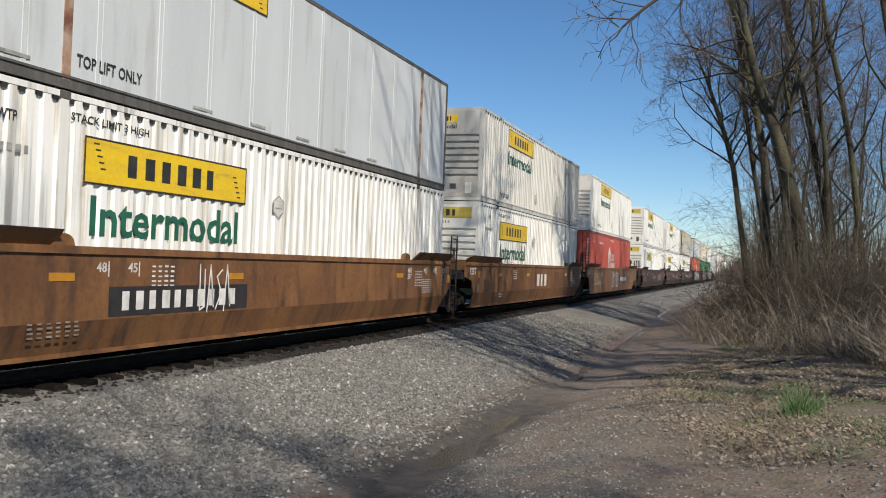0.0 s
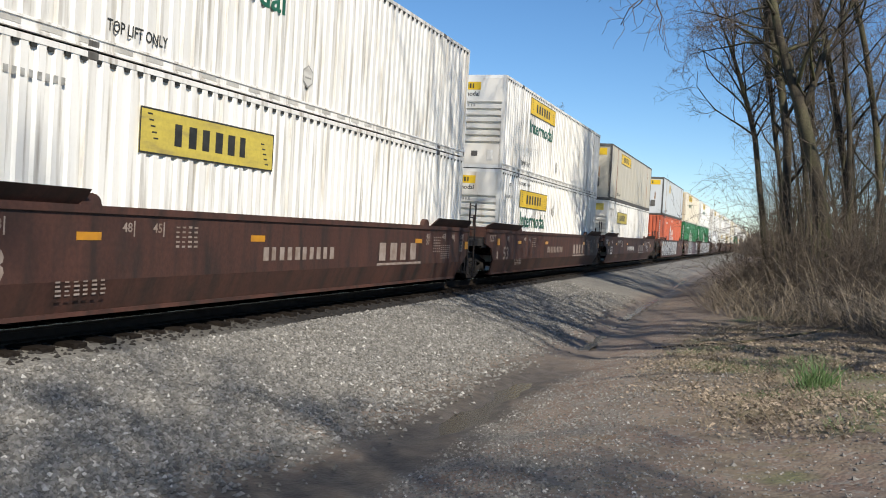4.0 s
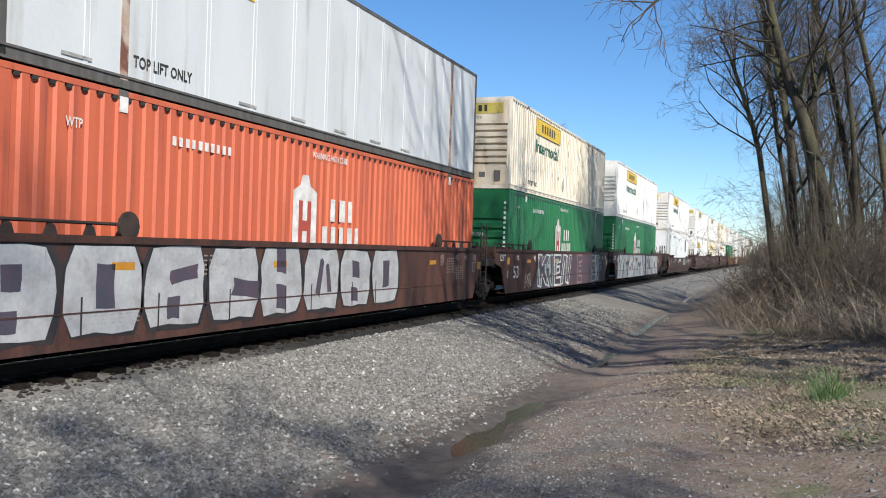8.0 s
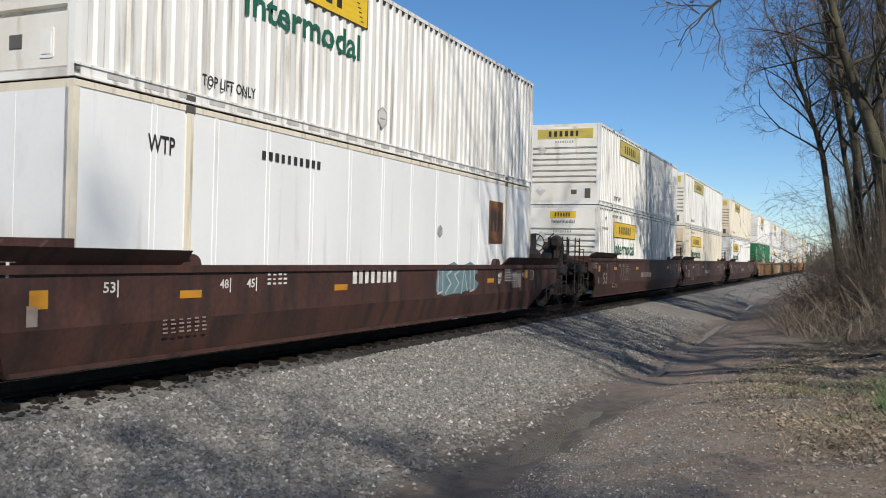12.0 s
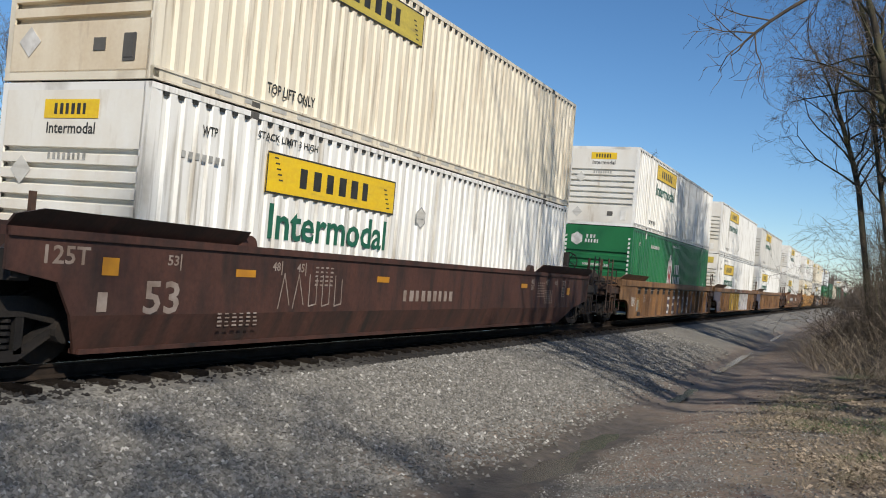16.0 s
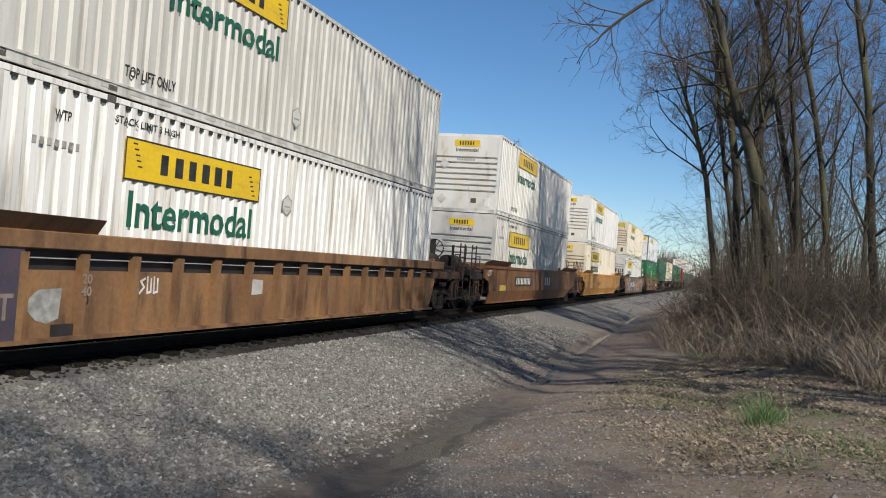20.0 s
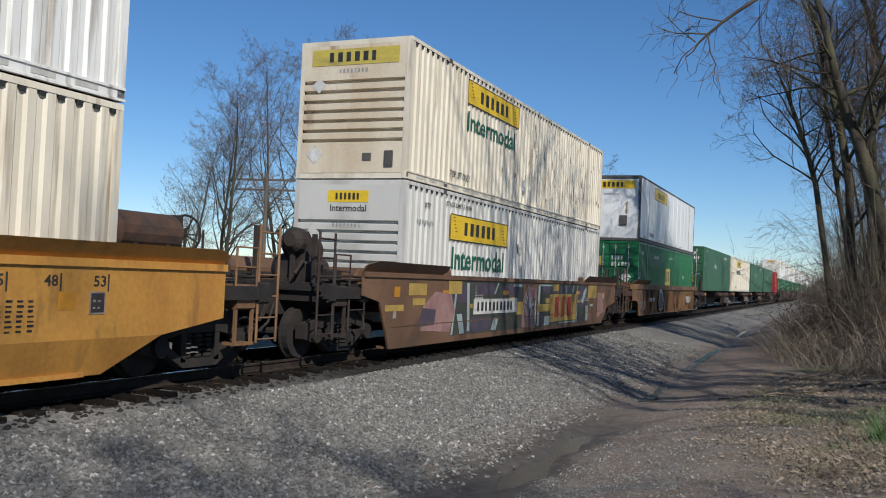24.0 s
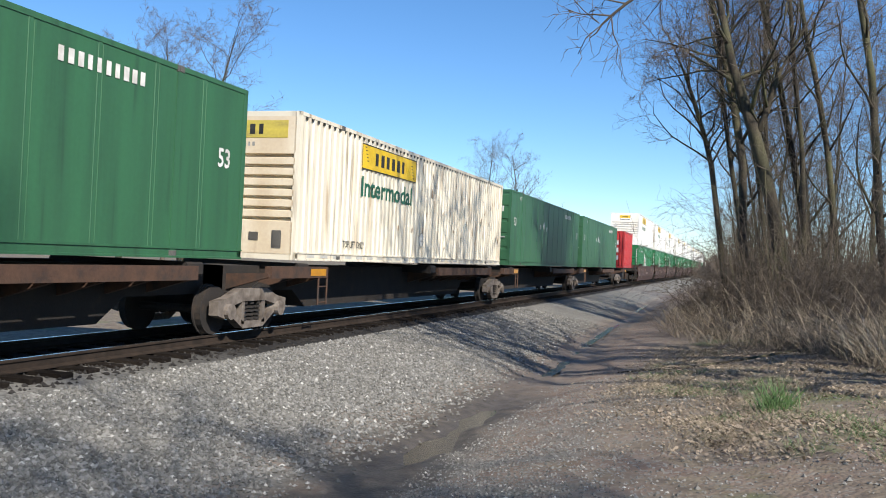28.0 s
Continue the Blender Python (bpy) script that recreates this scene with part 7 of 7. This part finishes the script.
MODELS = [grown_tree(s, h, r, b).done("tree", "tall bare tree with grey-brown bark", BARK, TWIG, WOODS, pose(x, y, float(ground_z(x, y))))
          for s, h, r, b, x, y in ((31, 14, 0.12, 0.2, 5.6, 40.0), (32, 15, 0.14, 0.22, 8.2, 37.0), (33, 12.5, 0.09, 0.15, 3.2, 43.0), (34, 13, 0.11, 0.16, 4.4, 46.0), (35, 11.5, 0.085, 0.12, 1.6, 42.0))]
SPARSE = []
for s, h, r, x, y in ((36, 24, 0.13, 10.6, 8.8), (37, 25, 0.14, 8.2, 10.8), (38, 21, 0.11, 5.4, 12.6)):
    w = grown_tree(s, h, r, 0.3, 0)
    for k in range(11):
        z = h * (0.28 + 0.06 * k)
        a = k * 2.4
        w.limb(Vector((0, 0, z)), Vector((math.cos(a) * 0.75, math.sin(a) * 0.75, 0.85)), h * 0.30, r * 0.6 * (1 - 0.06 * k), 0, 0.18, (5, 3))
    SPARSE.append(w.done("tree", "bare tree with few bent limbs beside the path", BARK, TWIG, WOODS, pose(x, y, float(ground_z(x, y)))))
rt = random.Random(5)
SPOTS = [(6.8, 34, 1), (2.2, 47, 0.9), (3.6, 52, 1), (1.6, 56, 0.85), (7.8, 45, 1), (5.0, 60, 1), (1.6, 68, 0.75), (3.4, 74, 1), (1.8, 84, 0.75), (4.0, 92, 1),
         (2.0, 105, 0.7), (4.6, 120, 1), (2.0, 130, 0.7), (9.5, 33, 1), (2.8, 44, 0.8), (6.2, 37, 0.8), (0.6, 112, 0.55), (0.2, 150, 0.6), (0.0, 175, 0.6),
         (-0.6, 205, 0.6), (2.4, 165, 1), (2.0, 190, 1), (-0.3, 72, 0.55), (-0.7, 96, 0.62), (-0.9, 118, 0.7)]
# trees whose crowns shade the bank and the passing boxes
SHADERS = [(8.8, -7.9, 1.1), (10.5, -8.5, 0.98), (12.2, -9.9, 0.95), (9.6, -6.3, 0.95), (7.6, -6.1, 0.95), (10.6, -8.1, 0.95), (10.0, -7.3, 0.98), (11.4, -7.7, 0.95), (12.0, -8.9, 1.02), (9.2, 20.4, 0.75), (11.5, 18.6, 0.85), (9.8, 25.0, 0.8), (12.5, 22.5, 0.9)]
BESIDE = [(6.6, 10.2, 0.95), (9.2, 7.8, 1.05), (12.0, 4.6, 1.15), (3.5, 15.3, 0.7), (4.2, 17.0, 0.8), (5.4, 16.6, 0.9), (7.4, 18.4, 0.7), (6.2, 20.5, 0.62), (7.2, 13.8, 0.95), (10.2, 12.0, 1.05)]
for group_, models in ((SPOTS + SHADERS, MODELS), (BESIDE, SPARSE)):
    for i, (x, y, k) in enumerate(group_):
        k *= (0.92 + 0.16 * rt.random()) * (1.24 if (x, y, k) in SHADERS and y < 0 else 1.0)
        t = copy_thing(models[i % len(models)], pose(x, y, float(ground_z(x, y)) - 0.05, 0, 0, rt.random() * 360))
        t.scale = (k, k, k)

# a branch that hangs over the ditch, from a tree beside the path
ob_ = Wood(41)
ob_.mid.tube([(3.4, 14.0, 8.6), (1.6, 14.0, 7.6), (0.2, 14, 6.5), (-0.8, 14, 5.75), (-1.45, 14, 5.35), (-1.68, 14, 5.19), (-1.9, 14, 5.01), (-2.04, 14, 4.88), (-2.11, 14, 4.76), (-2.22, 14, 4.67)], [0.07, 0.055, 0.042, 0.033, 0.026, 0.024, 0.021, 0.016, 0.011, 0.005], 6)
for path, r in (([(-1.9, 5.01), (-2.17, 5.05), (-2.38, 5.07), (-2.6, 5.15)], 0.016), ([(-2.04, 4.88), (-2.28, 4.69), (-2.4, 4.44)], 0.012), ([(-1.9, 5.01), (-1.86, 4.73), (-1.78, 4.56), (-1.81, 4.31)], 0.012),
                ([(-1.68, 5.19), (-2.1, 5.3), (-2.36, 5.41)], 0.014), ([(-2.08, 4.9), (-2.34, 5.12), (-2.53, 5.33)], 0.010), ([(-0.8, 5.75), (-1.2, 5.9), (-1.7, 5.85), (-2.2, 5.7)], 0.02), ([(-1.0, 5.6), (-1.1, 5.3), (-1.3, 5.05)], 0.01)):
    pts = [Vector((x, 14 + 0.03 * i, z)) for i, (x, z) in enumerate(path)]
    ob_.fine.tube(pts, [r * (1 - 0.7 * i / len(pts)) for i in range(len(pts))], 4)
    for i in range(1, len(pts)):
        for k in range(2):
            d = (pts[i] - pts[i - 1]).normalized() + Vector((ob_.r.gauss(0, 0.6), ob_.r.gauss(0, 0.4), ob_.r.gauss(0, 0.6)))
            ob_.limb(pts[i].lerp(pts[i - 1], ob_.r.random()), d, 0.25 + 0.25 * ob_.r.random(), 0.006, 2, 0.2, (0, 0, 2), -0.02)
ob_.thick.tube([(6.2, 14.3, -0.2), (5.8, 14.2, 4.0), (5.0, 14.1, 7.0), (3.4, 14.0, 8.6), (2.4, 14.0, 12.0)], [0.26, 0.22, 0.17, 0.1, 0.04], 8)
ob_.done("tree", "bare tree with a branch hanging over the ditch", BRAMBLE, BRAMBLE, WOODS, pose(0.0, 0, 0.19))

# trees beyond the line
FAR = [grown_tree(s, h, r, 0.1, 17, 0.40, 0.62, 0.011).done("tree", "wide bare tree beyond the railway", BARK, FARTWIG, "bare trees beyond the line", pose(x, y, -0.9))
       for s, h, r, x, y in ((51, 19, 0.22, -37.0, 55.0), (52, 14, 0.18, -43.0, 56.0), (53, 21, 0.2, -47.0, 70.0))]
for i, (x, y, k) in enumerate(((-58, 70, 0.8), (-52, 62, 0.6), (-42, 150, 1.05), (-35, 152, 1.1), (-31, 156, 0.75), (-75, 60, 1.0), (-90, 50, 1.1), (-17, 152, 0.5), (-64, 58, 0.7), (-40, 52, 0.8))):
    t = copy_thing(FAR[i % 3], pose(x, y, -0.9, 0, 0, 70 * i))
    t.scale = (k, k, k)

# far woods along the horizon
rf = random.Random(8)
fv, ff = [], []


def far_clump(x, y, h):
    for _ in range(7):
        ox, oy, w = rf.gauss(0, 2.2), rf.gauss(0, 2.0), 0.12 + 0.2 * rf.random()
        n = len(fv)
        hh = h * (0.5 + 0.6 * rf.random())
        tx = rf.gauss(0, 0.9)
        fv.extend([(x + ox - w, y + oy, -1), (x + ox + w, y + oy, -1), (x + ox + tx, y + oy + 0.2, hh - 1), (x + ox, y + oy + 2 * w, -1)])
        ff.extend([(n, n + 1, n + 2), (n + 1, n + 3, n + 2), (n + 3, n, n + 2)])


for i in range(2600):
    a = radians(-60 + 150 * rf.random())
    dist = 230 + 260 * rf.random()
    x, y = -math.sin(a) * dist, math.cos(a) * dist
    if x < -26 or x > -2.5:
        far_clump(x, y, 3.0 + 4.5 * rf.random() ** 1.5)
for i in range(900):
    far_clump(-14 - 42 * rf.random() ** 1.3, 270 + 180 * rf.random(), 7 + 6 * rf.random())
    far_clump(-4.0 + 12 * rf.random(), 200 + 180 * rf.random(), 3 + 4 * rf.random())
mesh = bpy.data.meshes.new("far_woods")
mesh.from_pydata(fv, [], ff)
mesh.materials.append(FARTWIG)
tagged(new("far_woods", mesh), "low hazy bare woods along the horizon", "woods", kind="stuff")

# ---- pole line beyond the track ----
for i, (x, y) in enumerate(((-31.5, 45.0), (-31.5, 92.0), (-31.5, 139.0))):
    root = holder("utility_pole", "weathered wooden utility pole with two crossarms", "utility pole", "poles beyond the line")
    part("post", Geo().tube([(0, 0, -1.2), (0, 0, 7.0)], [0.15, 0.10], 10), POLEWOOD, root)
    for z in (6.6, 6.0):
        arm = part("crossarm", Geo().box(-1.9, 1.9, -0.06, 0.06, z - 0.06, z + 0.06), POLEWOOD, root)
        for k in range(6):
            part("insulator", shared("insulator", lambda: Geo().tube([(0, 0, 0), (0, 0, 0.06), (0, 0, 0.16)], [0.02, 0.05, 0.03], 8), DARKRAIL), DARKRAIL, arm, at=pose(-1.7 + 0.68 * k, 0, z + 0.06))
    root.matrix_basis = pose(x, y, 0, 0, 0, 12)


# ---- undergrowth ----
def stems(name, label, n, place, length, radius, lean, seed, material, category, droop=0.35):
    """Thin curved three-sided stems in one mesh."""
    rng_ = np.random.default_rng(seed)
    x, y = place(rng_, n)
    n = len(x)
    z = ground_z(x, y)
    seeds = rng_.random((60, 2))
    cx0, cy0 = x.min() + (x.max() - x.min()) * seeds[:, 0], y.min() + (y.max() - y.min()) * seeds[:, 1]
    near_ = np.min((x[:, None] - cx0) ** 2 + (y[:, None] - cy0) ** 2, 1)
    L = length * (0.25 + 0.7 * rng_.random(n) ** 1.5 + 0.45 * np.exp(-near_ / 1.2))
    a = rng_.random(n) * 6.283
    t = lean * (0.3 + 1.0 * rng_.random(n))
    dx, dy = np.cos(a) * t, np.sin(a) * t
    k = np.array([0.0, 0.4, 0.75, 1.0])
    cx = x[:, None] + dx[:, None] * L[:, None] * (k + droop * k ** 2)
    cy = y[:, None] + dy[:, None] * L[:, None] * (k + droop * k ** 2)
    cz = z[:, None] - 0.02 + L[:, None] * (k - droop * t[:, None] * k ** 2)
    r = radius * (0.6 + 0.8 * rng_.random(n))[:, None] * np.array([1.0, 0.8, 0.55, 0.15])
    ang = np.array([0, 2.094, 4.189])
    v = np.stack([cx[:, :, None] + r[:, :, None] * np.cos(ang), cy[:, :, None] + r[:, :, None] * np.sin(ang), np.repeat(cz[:, :, None], 3, 2)], -1)
    q = []
    for s in range(3):
        for j in range(3):
            q.append((s * 3 + j, s * 3 + (j + 1) % 3, (s + 1) * 3 + (j + 1) % 3, (s + 1) * 3 + j))
    f = (np.array(q)[None] + 12 * np.arange(n)[:, None, None]).reshape(-1, 4)
    mesh = bpy.data.meshes.new(name)
    mesh.from_pydata(v.reshape(-1, 3), [], f)
    mesh.materials.append(material)
    return tagged(new(name, mesh), label, category, kind="stuff")


def brush_edge(y):
    return np.interp(y, [15, 16.4, 19.7, 21.7, 25.9, 29, 33.7, 45, 60, 100], [3.1, 2.7, 1.9, 0.6, -0.9, -1.5, -1.7, -1.5, -1.2, -1.6])


def thicket(rng_, n):
    y = 17 + 32 * rng_.random(n)
    x = brush_edge(y) + 0.3 + np.abs(rng_.normal(0, 1, n)) * 3.0
    return x, y


def verge(rng_, n):
    """The grass beside the path: patches that thin out towards the bare dirt."""
    y = 8.6 + 14.4 * rng_.random(2 * n) ** 1.15
    x = np.interp(y, [8.4, 9.2, 10, 12.4, 17, 23], [1.0, 0.0, -0.5, -1.3, -1.7, -1.3]) + 0.15 + np.abs(rng_.normal(0, 1, 2 * n)) * 2.4 + rng_.normal(0, 0.45, 2 * n)
    patch = 0.5 + 0.35 * np.sin(1.9 * x + 0.7 * y) * np.sin(1.3 * y - 0.8 * x) + 0.3 * np.sin(4.3 * x - 1.1 * y) * np.sin(3.1 * y + 1.7)
    ok = np.where(rng_.random(2 * n) < np.clip(patch, 0.05, 1))[0][:n]
    return x[ok], y[ok]


def fringe(rng_, n):
    y = 16 + 50 * rng_.random(n) ** 1.4
    x = brush_edge(y) - 0.5 + np.abs(rng_.normal(0, 1, n)) * 1.4
    return x, y


stems("brambles", "tangled brown brambles at the foot of the trees", 7500, thicket, 0.95, 0.007, 1.7, 61, BRAMBLE, "brush", 0.5)
def bush(seed, height):
    """A leafless shrub: many stems from one stool, each with side shoots."""
    w = Wood(seed)
    w.least = 0.0055
    for k in range(11):
        a = w.r.random() * 6.283
        t = 0.25 + 1.1 * w.r.random()
        w.limb(Vector((math.cos(a) * 0.3 * w.r.random(), math.sin(a) * 0.3 * w.r.random(), -0.05)), Vector((math.cos(a) * t, math.sin(a) * t, 0.9)), height * (0.6 + 0.5 * w.r.random()), 0.014, 0, 0.22, (6, 4), -0.03)
    ob = w.done("shrub", "tangled leafless shrub at the foot of the trees", BARK, BRAMBLE, "shrubs along the wood")
    ob["category"] = "shrub"
    return ob


BUSHES = [bush(80 + i, h) for i, h in enumerate((2.6, 2.2, 3.0, 1.8))]
rb = random.Random(9)
TALL = [bush(90 + i, h) for i, h in enumerate((5.2, 4.4, 6.0))]
for i in range(18):
    y = 27 + 12 * rb.random()
    x = float(brush_edge(y)) + 3.0 + 5.0 * rb.random()
    m_ = pose(x, y, float(ground_z(x, y)), 0, 0, 360 * rb.random())
    if i < 3:
        TALL[i].matrix_basis = m_
    else:
        copy_thing(TALL[i % 3], m_)
for i in range(84):
    y = 17.5 + 29 * rb.random() ** 1.1
    deep = 6.5 * rb.random() ** 1.4
    x = float(brush_edge(y)) + 0.3 + deep
    m_ = pose(x, y, float(ground_z(x, y)), 0, 0, 360 * rb.random())
    if i < 4:
        BUSHES[i].matrix_basis = m_
    else:
        k = min(0.32 + 0.2 * deep, 0.95) * (0.75 + 0.6 * rb.random())
        t = copy_thing(BUSHES[i % 4], m_)
        t.scale = (k, k, k)
stems("dry_stalks", "pale dead stalks leaning at the wood's edge", 2300, fringe, 1.2, 0.008, 1.0, 62, STALK, "brush")
def near_brush(rng_, n):
    y = 13.5 + 8.5 * rng_.random(n)
    return brush_edge(y) - 0.5 + 2.8 * rng_.random(n) ** 0.8, y


stems("dry_stalks", "dry weeds and stalks where the verge meets the brush", 2600, near_brush, 0.75, 0.006, 1.0, 69, STALK, "brush", 0.5)
stems("brambles", "low brown brambles where the verge meets the brush", 2200, near_brush, 0.6, 0.006, 1.8, 70, BRAMBLE, "brush", 0.6)
stems("dry_stalks", "pale dead stalks leaning among the brambles", 900, thicket, 1.7, 0.009, 0.7, 63, STALK, "brush")
def saplings(rng_, n):
    y = 29 + 24 * rng_.random(n)
    x = np.interp(y, [29, 33, 45, 60], [1.3, 0.0, -0.2, -0.2]) + 8.5 * rng_.random(n) ** 1.2
    return x, y


stems("saplings", "thin bare saplings crowded under the trees", 520, saplings, 5.5, 0.022, 0.16, 67, BARK, "saplings", 0.2)
stems("saplings", "thin bare shoots crowded under the trees", 1500, saplings, 3.4, 0.011, 0.3, 68, TWIG, "saplings", 0.3)
stems("dry_grass", "flattened straw-coloured grass on the verge", 15000, verge, 0.15, 0.004, 1.3, 64, DRYGRASS, "grass")
def lush(rng_, n):
    x, y = verge(rng_, n)
    ok = np.sin(1.1 * x + 0.5 * y + 1.0) + 0.6 * np.sin(2.3 * y - x) + 0.35 * x > 0.75
    return x[ok], y[ok]


stems("green_grass", "thin fresh green grass among the straw", 16000, lush, 0.11, 0.004, 0.9, 65, FRESHGRASS, "grass")
stems("grass_tuft", "fresh green tuft of narrow leaves", 160, lambda r, n: (0.62 + r.normal(0, 0.11, n), 11.9 + r.normal(0, 0.11, n)), 0.34, 0.006, 0.55, 66, FRESHGRASS, "grass")


def leaf_litter(n, seed):
    rng_ = np.random.default_rng(seed)
    x, y = verge(rng_, n)
    n = len(x)
    s = 0.014 + 0.02 * rng_.random(n)
    a = rng_.random(n) * 6.283
    tilt = rng_.normal(0, 0.35, (n, 2))
    base = np.array([(-1, 0), (0, -0.6), (1, 0), (0, 0.6)])
    bx = base[None, :, 0] * np.cos(a)[:, None] - base[None, :, 1] * np.sin(a)[:, None]
    by = base[None, :, 0] * np.sin(a)[:, None] + base[None, :, 1] * np.cos(a)[:, None]
    vx, vy = x[:, None] + bx * s[:, None], y[:, None] + by * s[:, None]
    vz = (ground_z(x, y) + 0.025)[:, None] + (bx * tilt[:, :1] + by * tilt[:, 1:]) * s[:, None]
    mesh = bpy.data.meshes.new("leaf_litter")
    mesh.from_pydata(np.stack([vx, vy, vz], -1).reshape(-1, 3), [], np.arange(4 * n).reshape(-1, 4))
    mesh.materials.append(LEAF)
    return tagged(new("leaf_litter", mesh), "curled brown dead leaves on the verge", "leaves", kind="stuff")


leaf_litter(15000, 71)
# a thin limb added across the verge in place of a shadow line
shadow_wood = Wood(77)
shadow_wood.mid.tube([(x, y, float(ground_z(x, y)) + 0.02) for x, y in ((-1.95, 17.5), (-1.2, 17.5), (-0.5, 17.8), (0.3, 18.6), (1.1, 19.5), (1.9, 20.3))], [0.012, 0.02, 0.025, 0.03, 0.03, 0.035], 6)
shadow_wood.done("fallen_branch", "dark fallen limb lying across the grass verge", BARK, TWIG, "")["category"] = "branch"

# a scrap of plastic caught at the edge of the brush
rc = random.Random(12)
bag = Geo()
rings = [[(0.16 * k * math.cos(a) * (0.6 + 0.7 * rc.random()), 0.12 * k * math.sin(a) * (0.6 + 0.7 * rc.random()), z + 0.03 * rc.random()) for a in np.linspace(0, 6.283, 9)[:-1]] for k, z in ((1.0, 0.0), (1.1, 0.06), (0.8, 0.13), (0.25, 0.19))]
bag.add([p for r in rings for p in r], [(i * 8 + j, i * 8 + (j + 1) % 8, (i + 1) * 8 + (j + 1) % 8, (i + 1) * 8 + j) for i in range(3) for j in range(8)] + [tuple(range(24, 32))])
ob = tagged(new("litter_bag", bag.mesh("litter_bag", surf("pale_blue_plastic", (0.45, 0.62, 0.66), (0.7, 0.75, 0.75), 9.0, (1, 1, 1), 0.4))), "crumpled pale blue plastic bag among dry stalks", "litter")
ob.matrix_basis = pose(2.62, 18.6, float(ground_z(2.62, 18.6)))

# ---- ties ----
bed = holder("track_ties", "dark creosoted timber ties under the rails", "railway ties", kind="structure")
TIES = [geo_tie(s).mesh("tie", TIEWOOD) for s in range(6)]
for i in range(170):
    part("tie", TIES[i % 6], None, bed, at=pose(TRACK, 2.0 + i * 0.53, 0))
rest = Geo()
for i in range(400):
    y = 2.0 + (170 + i) * 0.53
    rest.box(TRACK - 1.3, TRACK + 1.3, y - 0.115, y + 0.115, -0.56, -0.355)
tagged(part("far_ties", rest, TIEWOOD, bed), kind="stuff")

motions()
